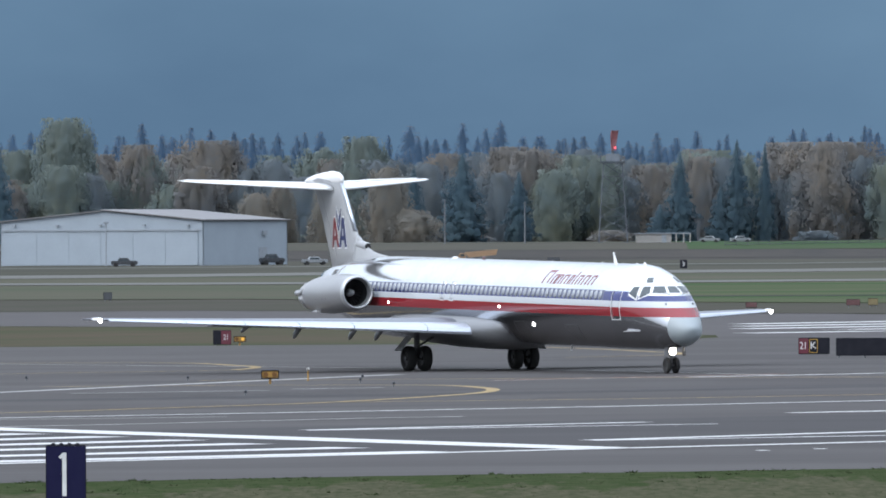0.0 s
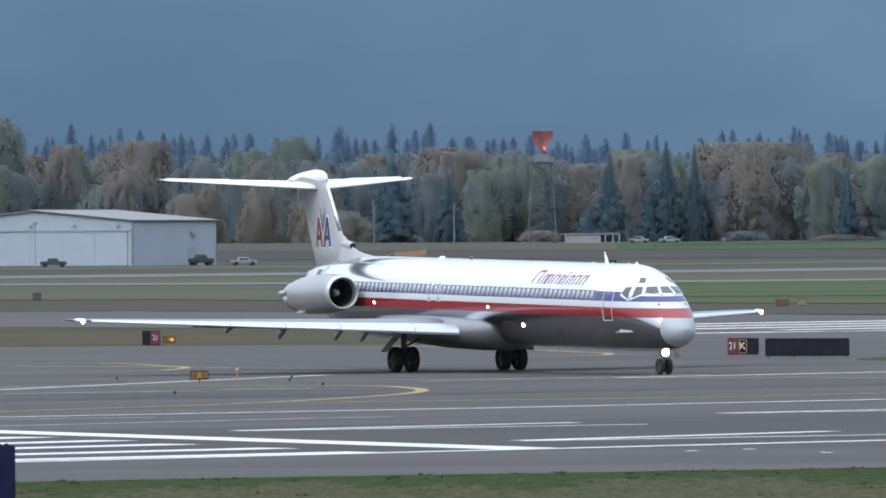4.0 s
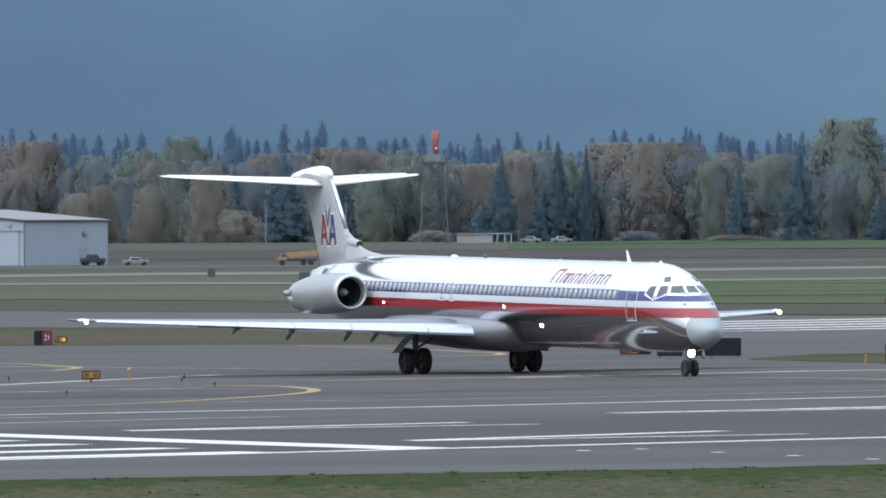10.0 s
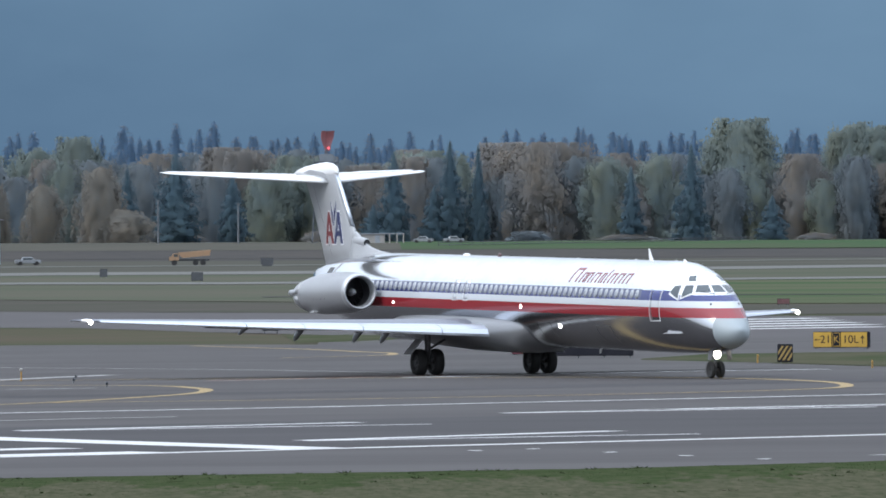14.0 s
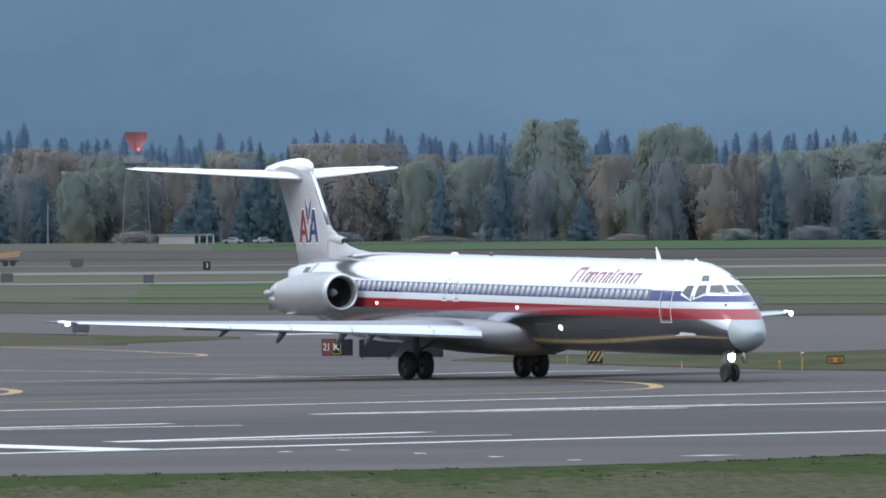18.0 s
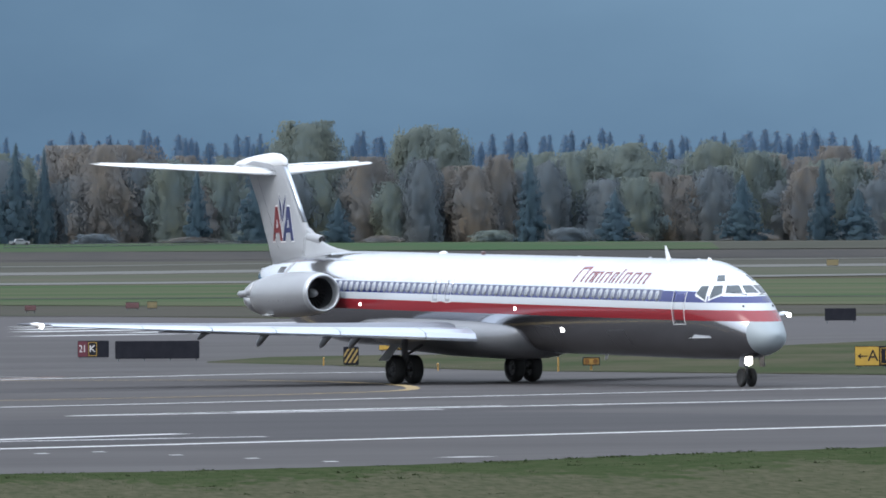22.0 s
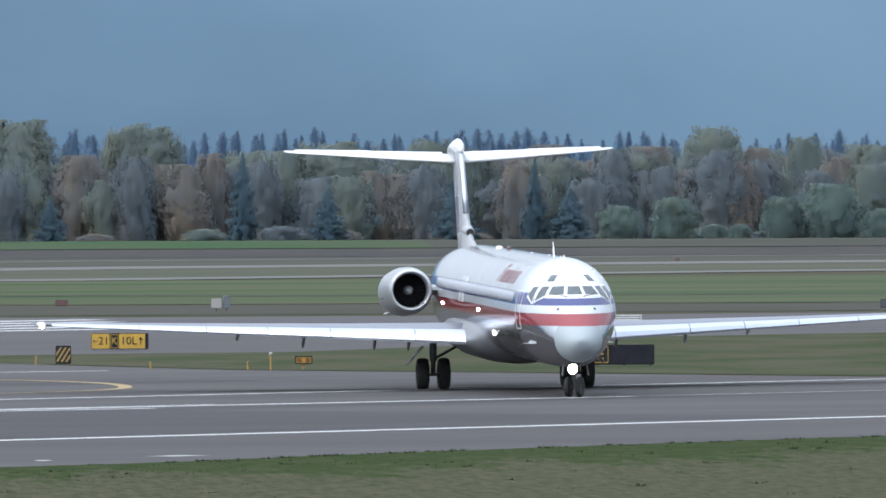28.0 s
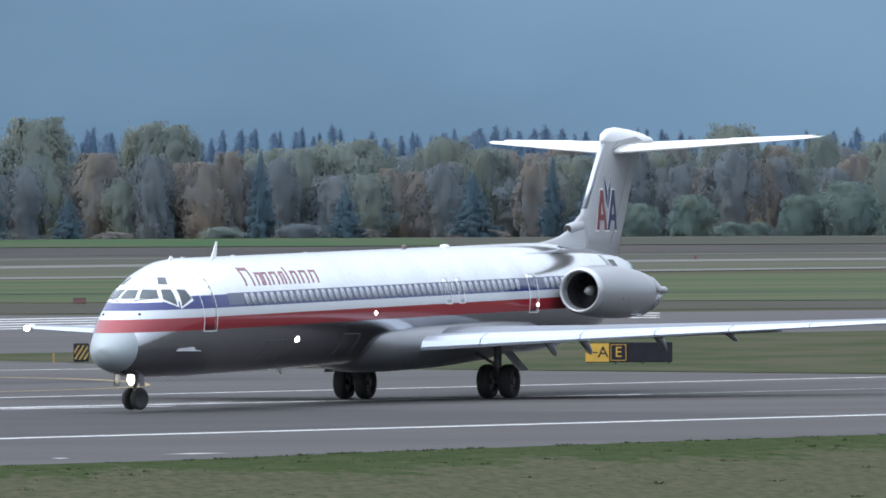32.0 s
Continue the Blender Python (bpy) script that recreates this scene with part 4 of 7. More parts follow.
def build_airliner():
    root = tagged(new("airliner"), "silver twin-engined airliner with red, white and blue stripes", "airplane")
    bm = bmesh.new()
    dense = []
    for a, b in zip(RINGS, RINGS[1:]):
        k = max(1, round(abs(a[0] - b[0]) / 1.0))
        dense += [tuple(a[i] + (b[i] - a[i]) * j / k for i in range(4)) for j in range(k)]
    dense.append(RINGS[-1])
    loft(bm, [circle(x, 0, zc, hw, hh, 64) for x, zc, hw, hh in dense])
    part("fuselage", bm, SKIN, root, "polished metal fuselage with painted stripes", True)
    # wing root fairing
    bm = bmesh.new()
    loft(bm, [circle(x, 0, z, w, hh, 48) for x, z, w, hh in ((7.3, 1.95, 1.25, 0.55), (6.9, 1.86, 1.52, 0.74), (6.3, 1.80, 1.68, 0.84), (5.4, 1.80, 1.78, 0.88), (3.5, 1.82, 1.92, 0.90), (0, 1.88, 1.98, 0.88), (-3.0, 1.98, 1.92, 0.82), (-5.0, 2.1, 1.72, 0.70), (-6.6, 2.25, 1.3, 0.45))])
    part("belly_fairing", bm, FAIRING, root, "grey wing-root fairing", True)
    for side in (1, -1):
        build_wing(root, side)
        build_engine(root, side)
    build_tail(root)
    wheels, nose = build_gear(root)
    build_fittings(root)
    return root, wheels, nose


def nose_plate(bm, corners, lift, inward=0.03, n=4):
    """A plate on the nose's skin over four corners (y, z)."""
    grid = []
    for i in range(n + 1):
        col = []
        for j in range(n + 1):
            u, v = i / n, j / n
            y = (corners[0][0] * (1 - u) + corners[1][0] * u) * (1 - v) + (corners[3][0] * (1 - u) + corners[2][0] * u) * v
            z = (corners[0][1] * (1 - u) + corners[1][1] * u) * (1 - v) + (corners[3][1] * (1 - u) + corners[2][1] * u) * v
            p = nose_point(y, z)
            zc, hw, hh = ring_at(p.x)
            out = Vector((0.45, y / hw, (z - zc) / hh)).normalized()
            col.append(p + out * lift)
        grid.append(col)
    vs = [[bm.verts.new(p) for p in col] for col in grid]
    for a, b in zip(vs, vs[1:]):
        for k in range(n):
            bm.faces.new((a[k], b[k], b[k + 1], a[k + 1]))
    rim = [vs[i][0] for i in range(n + 1)] + [vs[n][j] for j in range(1, n + 1)] + [vs[i][n] for i in range(n - 1, -1, -1)] + [vs[0][j] for j in range(n - 1, 0, -1)]
    low = [bm.verts.new((v.co.x - inward, v.co.y * 0.97, v.co.z)) for v in rim]
    for k in range(len(rim)):
        bm.faces.new((rim[k], rim[(k + 1) % len(rim)], low[(k + 1) % len(rim)], low[k]))
    bmesh.ops.recalc_face_normals(bm, faces=bm.faces)


def side_plate(bm, corners, side, lift, n=4):
    """A plate on the fuselage side over four corners (x, z)."""
    vs = []
    for i in range(n + 1):
        col = []
        for j in range(n + 1):
            u, v = i / n, j / n
            x, z = ((corners[0][k] * (1 - u) + corners[1][k] * u) * (1 - v) + (corners[3][k] * (1 - u) + corners[2][k] * u) * v for k in (0, 1))
            col.append(bm.verts.new(side_point(x, z, side, lift)))
        vs.append(col)
    for a, b in zip(vs, vs[1:]):
        for k in range(n):
            bm.faces.new((a[k], b[k], b[k + 1], a[k + 1]))
    rim = [vs[i][0] for i in range(n + 1)] + [vs[n][j] for j in range(1, n + 1)] + [vs[i][n] for i in range(n - 1, -1, -1)] + [vs[0][j] for j in range(n - 1, 0, -1)]
    low = [bm.verts.new((v.co.x, v.co.y - side * (lift + 0.02), v.co.z)) for v in rim]
    for k in range(len(rim)):
        bm.faces.new((rim[k], rim[(k + 1) % len(rim)], low[(k + 1) % len(rim)], low[k]))
    bmesh.ops.recalc_face_normals(bm, faces=bm.faces)


def grown(corners, by):
    cy, cz = sum(c[0] for c in corners) / 4, sum(c[1] for c in corners) / 4
    return [(y + by * (1 if y > cy else -1), z + by * (1 if z > cz else -1)) for y, z in corners]


def door_outline(root, name, x0, x1, z0, z1, side, label):
    """A door set in the body, marked by its pale raised edge."""
    bm = bmesh.new()
    skin_plate(bm, x0 + 0.04, x1 - 0.04, up(x0, z0) + 0.04, up(x0, z1) - 0.04, side, 0.004, nx=4, nz=8)
    door = part(name, bm, SKIN, root, label, True)
    w = 0.024
    for a, b, c, d in ((x0, x0 + w, z0, z1), (x1 - w, x1, z0, z1), (x0, x1, z0 - w, z0), (x0, x1, z1, z1 + w)):
        bm = bmesh.new()
        skin_plate(bm, a, b, up(x0, c), up(x0, d), side, 0.010, nx=4, nz=8)
        part("door_edge", bm, WHITE_GLOSS, door)


def build_fittings(root):
    # windscreen and side panes, each in a pale frame, with eyebrow panes above
    def glazed(name, corners, plate, label):
        bm = bmesh.new()
        plate(bm, grown(corners, 0.06), 0.010)
        frame_ob = part("window_frame", bm, WHITE_GLOSS, root, "pale window frame")
        bm = bmesh.new()
        plate(bm, corners, 0.020)
        part(name, bm, PANE, frame_ob, label)
    glazed("windscreen_pane", [(-0.25, 3.36), (0.25, 3.36), (0.19, 3.63), (-0.19, 3.63)], nose_plate, "dark windscreen glass")
    for s in (1, -1):
        glazed("windscreen_pane", [(s * a, b) for a, b in ((0.36, 3.36), (0.82, 3.36), (0.64, 3.63), (0.28, 3.64))], nose_plate, "dark windscreen glass")

        def along(bm, corners, lift):
            side_plate(bm, corners, s, lift)
        for c in ([(21.58, 3.15), (21.95, 3.34), (21.72, 3.63), (21.44, 3.63)], [(20.86, 3.35), (21.40, 3.11), (21.24, 3.63), (20.93, 3.62)]):
            glazed("side_pane", c, along, "dark cockpit side glass")
        glazed("eyebrow_pane", [(21.38, 3.78), (21.58, 3.79), (21.30, 4.0), (21.12, 4.0)], along, "small dark eyebrow window")
        # wipers
        bm = bmesh.new()
        tube(bm, nose_point(s * 0.28, 3.32, 0.05), nose_point(s * 0.70, 3.38, 0.05), 0.012, 0.012, 5)
        part("wiper", bm, DARK, root)
        # small sensor spots
        bm = bmesh.new()
        bmesh.ops.create_uvsphere(bm, u_segments=8, v_segments=6, radius=0.045, matrix=Matrix.Translation(nose_point(s * 0.60, 2.90)))
        part("sensor", bm, DARK, root)
        # side strake below the cockpit
        bm = bmesh.new()
        loft(bm, [[(20.5, s * 1.20, 1.79), (22.0, s * 1.0, 1.79), (22.0, s * 1.0, 1.775), (20.5, s * 1.20, 1.77)], [(20.5, s * 1.49, 1.775), (21.45, s * 1.32, 1.78), (21.45, s * 1.32, 1.77), (20.5, s * 1.49, 1.765)]])
        part("nose_strake", bm, WHITE_GLOSS, root, "pale strake below the cockpit")
    # cabin windows
    for side in (1, -1):
        x = 18.35
        while x > -8.0:
            if not (side > 0 and (-5.9 < x < -4.0 or x > 17.5)):
                bm = bmesh.new()
                domed_plate(bm, x, up(x, 3.29), 0.138, 0.19, side, 0.035)
                window = part("cabin_window", bm, WINDOW_FRAME, root, smooth_shade=True)
                bm = bmesh.new()
                domed_plate(bm, x, up(x, 3.27), 0.072, 0.12, side, 0.043)
                part("pane", bm, CABIN_PANE, window, smooth_shade=True)
            x -= 0.483
    door_outline(root, "service_door", 19.55, 20.35, 2.28, 3.50, -1, "metal service door with a pale edge")
    door_outline(root, "passenger_door", 19.62, 20.42, 2.38, 4.18, 1, "metal passenger door with a pale edge")
    door_outline(root, "rear_door", -5.5, -4.75, 2.36, 3.62, 1, "metal rear door with a pale edge")
    for side in (1, -1):
        for x0 in (0.62, 1.68):
            door_outline(root, "overwing_exit", x0, x0 + 0.46, 2.80, 3.62, side, "overwing exit with a pale edge")
        # name along the body, as plain slanted bars
        bars = [(0.0, 0.56, 0.56), (0.70, 0.36, 0.40), (1.06, 0.36, 0.40), (1.52, 0.42, 0.40), (2.05, 0.30, 0.40), (2.45, 0.13, 0.52), (2.70, 0.38, 0.40), (3.20, 0.42, 0.40), (3.75, 0.42, 0.40)]
        k = 5.55 / 4.17
        lean = -0.16 if side > 0 else 0.16
        for along, wide, high in bars:
            x0 = (17.1 - (along + wide) * k) if side > 0 else (11.55 + along * k)
            strokes = ((0.0, 0.12, 0, 1), (wide * k - 0.17, 0.12, 0, 1), (0.10, wide * k - 0.24, 0.84, 1)) if wide > 0.2 else ((0.0, 0.12, 0, 1),)
            for dx, w, lo, hi in strokes:
                bm = bmesh.new()
                skin_plate(bm, x0 + dx + lean * lo, x0 + dx + w + lean * lo, up(x0, 3.68 + high * lo), up(x0, 3.68 + high * hi), side, 0.006, lean * (hi - lo), 2, 3)
                part("name_bar", bm, NAME_RED, root, "dark red slanted bar of the airline's name")
        # floodlights on the side
        for x, z, r, mat in ((10.75 if side < 0 else 13.4, 2.06, 0.085, SMALL_LAMP), (7.4 if side < 0 else 7.75, 2.82, 0.055, SMALL_LAMP), (-5.4, 3.0, 0.045, SMALL_LAMP)):
            bm = bmesh.new()
            p = side_point(x, z, side, 0.0)
            loft(bm, [circle(p.x, p.y - side * 0.05, p.z, r * 1.2, r * 1.2, 12, "y"), circle(p.x, p.y + side * 0.03, p.z, r, r, 12, "y"), circle(p.x, p.y + side * 0.05, p.z, r * 0.5, r * 0.5, 12, "y")])
            part("floodlight", bm, mat, root, "small bright white floodlight")
    # service panels below the fin
    for side in (1, -1):
        for k in range(6):
            bm = bmesh.new()
            skin_plate(bm, -13.75, -13.05, 4.24 + 0.04 * k, 4.265 + 0.04 * k, side, 0.010, 0, 3, 1)
            part("louvre", bm, STRUT, root, "narrow grey louvre below the fin")
        bm = bmesh.new()
        skin_plate(bm, -12.95, -12.6, 4.22, 4.62, side, 0.008, 0.22, 2, 4)
        part("service_panel", bm, FIN_PAINT, root, "grey service panel below the fin")
        for x0, x1, z0, z1 in ((14.2, 15.6, 1.35, 1.95), (8.6, 9.9, 1.40, 2.0)):
            for a, b, c, d in ((x0, x0 + 0.015, z0, z1), (x1 - 0.015, x1, z0, z1), (x0, x1, z1, z1 + 0.015)):
                bm = bmesh.new()
                skin_plate(bm, a, b, up(x0, c), up(x0, d), side, 0.005, nx=3, nz=4)
                part("hatch_seam", bm, STRUT, root)
    for x, z in ((18.6, 4.60), (14.9, 4.66), (9.4, 4.74)):
        bm = bmesh.new()
        loft(bm, [circle(x, 0, z + dz, r * 1.8, r, 10, "z") for dz, r in ((-0.05, 0.07), (0.01, 0.06), (0.03, 0.02))])
        part("roof_fitting", bm, GREY_PAINT, root, "small low fitting on the roof", True)
    # aerials, dome and beacons
    bm = bmesh.new()
    loft(bm, [[(16.50, -0.018, 4.60), (16.15, -0.018, 4.60), (16.15, 0.018, 4.60), (16.50, 0.018, 4.60)], [(16.13, -0.008, 5.10), (16.04, -0.008, 5.10), (16.04, 0.008, 5.10), (16.13, 0.008, 5.10)]])
    part("blade_aerial", bm, WHITE_GLOSS, root, "white blade aerial on the roof")
    bm = bmesh.new()
    loft(bm, [circle(-1.6, 0, z, r * 2.0, r, 14, "z") for z, r in ((4.90, 0.14), (4.95, 0.13), (4.99, 0.08), (5.00, 0.02))])
    part("roof_dome", bm, WHITE_GLOSS, root, "small white dome on the roof", True)
    for x, z, mat in ((1.7, 4.90, BEACON), (6.3, 1.08, BEACON)):
        bm = bmesh.new()
        bmesh.ops.create_uvsphere(bm, u_segments=10, v_segments=8, radius=0.09, matrix=Matrix.Translation((x, 0, z)))
        part("beacon", bm, mat, root, "small dark beacon dome")
    bm = bmesh.new()
    loft(bm, [[(19.6, -0.02, 4.55), (19.3, -0.02, 4.57), (19.3, 0.02, 4.57), (19.6, 0.02, 4.55)], [(19.42, -0.01, 4.66), (19.32, -0.01, 4.66), (19.32, 0.01, 4.66), (19.42, 0.01, 4.66)]])
    part("roof_aerial", bm, WHITE_GLOSS, root)
    bm = bmesh.new()
    loft(bm, [[(11.6, -0.015, 1.12), (11.35, -0.015, 1.12), (11.35, 0.015, 1.12), (11.6, 0.015, 1.12)], [(11.45, -0.008, 0.92), (11.35, -0.008, 0.92), (11.35, 0.008, 0.92), (11.45, 0.008, 0.92)]])
    part("belly_aerial", bm, WHITE_GLOSS, root)


airliner, WHEELS, NOSE_GEAR = build_airliner()

# ---- backdrop ----
def build_backdrop():
    m = bpy.data.materials.new("hazy_hills_and_cloud")
    m.use_nodes = True
    n, l = m.node_tree.nodes, m.node_tree.links
    out = n["Material Output"]
    n.remove(n["Principled BSDF"])
    # haze and cloud light are painted as glow, paler towards the top
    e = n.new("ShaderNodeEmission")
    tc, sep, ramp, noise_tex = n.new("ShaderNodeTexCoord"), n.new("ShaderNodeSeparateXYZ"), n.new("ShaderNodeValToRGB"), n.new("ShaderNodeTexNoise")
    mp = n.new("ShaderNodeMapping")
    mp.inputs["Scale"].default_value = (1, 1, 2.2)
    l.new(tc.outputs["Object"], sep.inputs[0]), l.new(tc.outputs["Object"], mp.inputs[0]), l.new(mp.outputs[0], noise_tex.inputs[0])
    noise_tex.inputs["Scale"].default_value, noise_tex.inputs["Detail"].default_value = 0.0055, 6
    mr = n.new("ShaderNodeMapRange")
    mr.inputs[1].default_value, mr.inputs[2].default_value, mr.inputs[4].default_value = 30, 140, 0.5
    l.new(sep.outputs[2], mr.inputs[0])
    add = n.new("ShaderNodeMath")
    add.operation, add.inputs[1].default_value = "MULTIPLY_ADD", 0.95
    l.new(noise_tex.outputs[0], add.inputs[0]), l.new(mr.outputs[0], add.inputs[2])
    # the painted glow brightens to the right
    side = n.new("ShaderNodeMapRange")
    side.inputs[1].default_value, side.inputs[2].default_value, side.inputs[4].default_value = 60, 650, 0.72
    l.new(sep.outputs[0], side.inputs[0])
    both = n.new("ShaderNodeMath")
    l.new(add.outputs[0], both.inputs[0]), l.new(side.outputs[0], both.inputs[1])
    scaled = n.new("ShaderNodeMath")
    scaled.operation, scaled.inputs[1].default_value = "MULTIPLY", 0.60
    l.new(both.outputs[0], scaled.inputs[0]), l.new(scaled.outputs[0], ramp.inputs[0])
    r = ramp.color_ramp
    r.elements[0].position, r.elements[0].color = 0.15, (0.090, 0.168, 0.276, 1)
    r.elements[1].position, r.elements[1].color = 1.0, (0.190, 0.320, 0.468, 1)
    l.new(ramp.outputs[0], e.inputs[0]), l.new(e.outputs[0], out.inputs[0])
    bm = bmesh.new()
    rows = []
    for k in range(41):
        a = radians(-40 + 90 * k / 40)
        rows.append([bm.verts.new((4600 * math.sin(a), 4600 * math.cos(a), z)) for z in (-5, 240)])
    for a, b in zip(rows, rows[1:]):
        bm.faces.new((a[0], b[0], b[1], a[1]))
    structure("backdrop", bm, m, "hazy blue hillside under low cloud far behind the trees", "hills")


build_backdrop()

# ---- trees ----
# bark is lifted blue-grey: distance haze put into its colour
BARK = material("hazed_grey_bark", (0.17, 0.19, 0.21), 0.9, 0, (0.13, 0.14, 0.16), 2)


def leaf_material(name, colour, second, tint, scale=2.6, through=0.55):
    """Foliage that lets part of the light through."""
    m = material(name, colour, 0.85, 0, second, scale, 0.35, random_tint=tint)
    n, l = m.node_tree.nodes, m.node_tree.links
    b, t, mix = n["Principled BSDF"], n.new("ShaderNodeBsdfTranslucent"), n.new("ShaderNodeMixShader")
    l.new(b.inputs["Base Color"].links[0].from_socket, t.inputs[0])
    mix.inputs[0].default_value = through
    b.inputs["Specular IOR Level"].default_value = 0.0
    l.new(b.outputs[0], mix.inputs[1]), l.new(t.outputs[0], mix.inputs[2]), l.new(mix.outputs[0], n["Material Output"].inputs[0])
    return m


# distance haze is mixed into these base colours, so leaves are paler and bluer
LEAF_OLIVE = leaf_material("hazed_olive_leaves", (0.168, 0.220, 0.238), (0.216, 0.230, 0.174), 0.03, 0.5)
LEAF_BROWN = leaf_material("hazed_brown_leaves", (0.188, 0.208, 0.228), (0.256, 0.214, 0.166), 0.03, 0.5)
LEAF_GOLD = leaf_material("hazed_golden_leaves", (0.250, 0.222, 0.185), (0.212, 0.216, 0.206), 0.08, 1.2)
LEAF_GREEN = leaf_material("hazed_green_leaves", (0.132, 0.190, 0.194), (0.164, 0.200, 0.160), 0.03, 0.5)
LEAF_HAZE_GREY = leaf_material("hazed_twigs_and_leaves", (0.164, 0.208, 0.244), (0.196, 0.208, 0.210), 0.03, 0.5)
NEEDLE = leaf_material("hazed_dark_needles", (0.090, 0.146, 0.186), (0.106, 0.158, 0.184), 0.08, through=0.55)
# skyline firs bluer still: the blue of distance haze put into the needles
NEEDLE_HAZE_BLUE = leaf_material("hazed_blue_needles", (0.100, 0.172, 0.262), (0.112, 0.180, 0.268), 0.08, through=0.55)


class Leaves:
    """Collects ragged tufts of leaves that are lit as one rounded mass."""

    def __init__(self):
        self.verts, self.faces, self.normals = [], [], []

    def tuft(self, p, size, out, rng, face, tall=1.0):
        n = (Vector((rng.gauss(0, 1), rng.gauss(0, 1), rng.gauss(0, 1))).normalized() * 0.7 + face).normalized()
        u = n.orthogonal().normalized()
        v = n.cross(u)
        a0, i = rng.random() * 6.28, len(self.verts)
        self.verts.append(p + n * size * 0.2)
        for k in range(5):
            a = a0 + k * 1.2566
            q = (u * math.cos(a) + v * math.sin(a)) * size * rng.uniform(0.45, 1.0)
            q.z *= tall
            self.verts.append(p + q)
        self.faces += [(i, i + 1, i + 2), (i, i + 2, i + 3), (i, i + 3, i + 4), (i, i + 5, i + 1)]
        self.normals += [out] * 6

    def core(self, profile, rng, squash, rows, n, jag=0.02, droop=0.0, swell=0.0):
        """The closed mass of a crown, an uneven skin that the tufts stand on; gives points of it."""
        i, skin = len(self.verts), []
        f1, f2 = rng.random() * 6.28, rng.random() * 6.28
        for a in range(rows + 1):
            h = a / rows
            tier = 1 - (0.0 if a % 2 else droop)
            for b in range(n):
                lon = 6.2832 * (b + 0.5 * (a % 2)) / n
                d = Vector((math.cos(lon), math.sin(lon), 0))
                r = profile(h, lon) * squash * tier * rng.uniform(1 - 2 * jag, 1.0) + 0.002
                p = Vector((d.x * r, d.y * r, 0.005 + 0.985 * h * (1 + swell * r * (math.sin(2 * lon + f1) + math.sin(5 * lon + f2)))))
                self.verts.append(p)
                self.normals.append((d * (1.0 - 0.45 * h) + Vector((0, 0, 0.36 + 0.16 * h))).normalized())
                skin.append((p, d))
        for a in range(rows):
            for b in range(n):
                self.faces.append((i + a * n + b, i + a * n + (b + 1) % n, i + (a + 1) * n + (b + 1) % n, i + (a + 1) * n + b))
        return skin

    def crown(self, leaf, tree):
        me = bpy.data.meshes.new("crown")
        me.from_pydata(self.verts, [], self.faces)
        me.polygons.foreach_set("use_smooth", [True] * len(self.faces))
        me.normals_split_custom_set_from_vertices(self.normals)
        me.materials.append(leaf)
        ob = new("crown", me)
        ob.parent = tree
        return ob


def broadleaf(name, leaf, seed, count, shape="round"):
    """A tree of unit size: a trunk that forks into rising limbs, and twigs and leaves round them in an uneven, open crown."""
    rng = random.Random(seed)
    tree = new(name)
    waves = [(rng.randint(1, 4), rng.uniform(2, 9), rng.random() * 6.28, rng.uniform(0.04, 0.10)) for _ in range(6)]
    peak, low = {"round": (0.52, 0.86), "tall": (0.42, 0.82), "bush": (0.35, 0.85)}[shape]

    def profile(h, lon):
        """Half width of the crown at a height between 0 and 1."""
        if h < peak:
            r = low + (1 - low) * math.sin(1.5708 * h / peak)
        else:
            r = math.sqrt(max(0.0, 1 - ((h - peak) / (1.0 - peak)) ** (2.0 if shape != "tall" else 1.6)))
        return 0.46 * r * (1 + 0.8 * sum(w * math.sin(p * lon + q * h + f) for p, q, f, w in waves))
    bm = bmesh.new()
    tube(bm, (0, 0, -0.02), (0.01, 0, 0.42), 0.020, 0.013, 7)
    sprays = []
    for k in range(64):
        a, h = rng.random() * 6.28, rng.uniform(0.04, 0.96)
        reach = profile(h, a) * math.sqrt(rng.uniform(0.4, 1.2))
        tip = Vector((math.cos(a) * reach, math.sin(a) * reach, h))
        if k < 16:
            foot = Vector((0.006, 0, max(0.05, h * rng.uniform(0.35, 0.55))))
            tube(bm, foot, tip, 0.008, 0.002, 5)
        sprays.append((tip, rng.uniform(0.04, 0.09), rng.uniform(0.06, 0.16)))
    part("trunk", bm, BARK, tree, "grey tree trunk with rising limbs")
    leaves = Leaves()
    leaves.core(profile, rng, 0.68, 14, 14, 0.12)
    for k in range(count):
        if rng.random() < 0.66:
            c, r, t = sprays[rng.randrange(len(sprays))]
            p = c + Vector((rng.gauss(0, r * 0.5), rng.gauss(0, r * 0.5), rng.gauss(0, t * 0.55)))
        else:
            a, h = rng.random() * 6.28, rng.random() ** 0.9
            reach = profile(h, a) * rng.uniform(0.66, 1.02)
            p = Vector((math.cos(a) * reach, math.sin(a) * reach, h))
        p.z = min(1.02, max(0.005, p.z))
        d = Vector((p.x, p.y, 0)).normalized()
        leaves.tuft(p, rng.uniform(0.008, 0.019), (d * (1.0 - 0.45 * p.z) + Vector((0, 0, 0.36 + 0.16 * p.z))).normalized(), rng, d * 0.8 + Vector((0, 0, 0.3)), 1.7)
    leaves.crown(leaf, tree)
    tree.location = (0, -500, -200)
    return tree


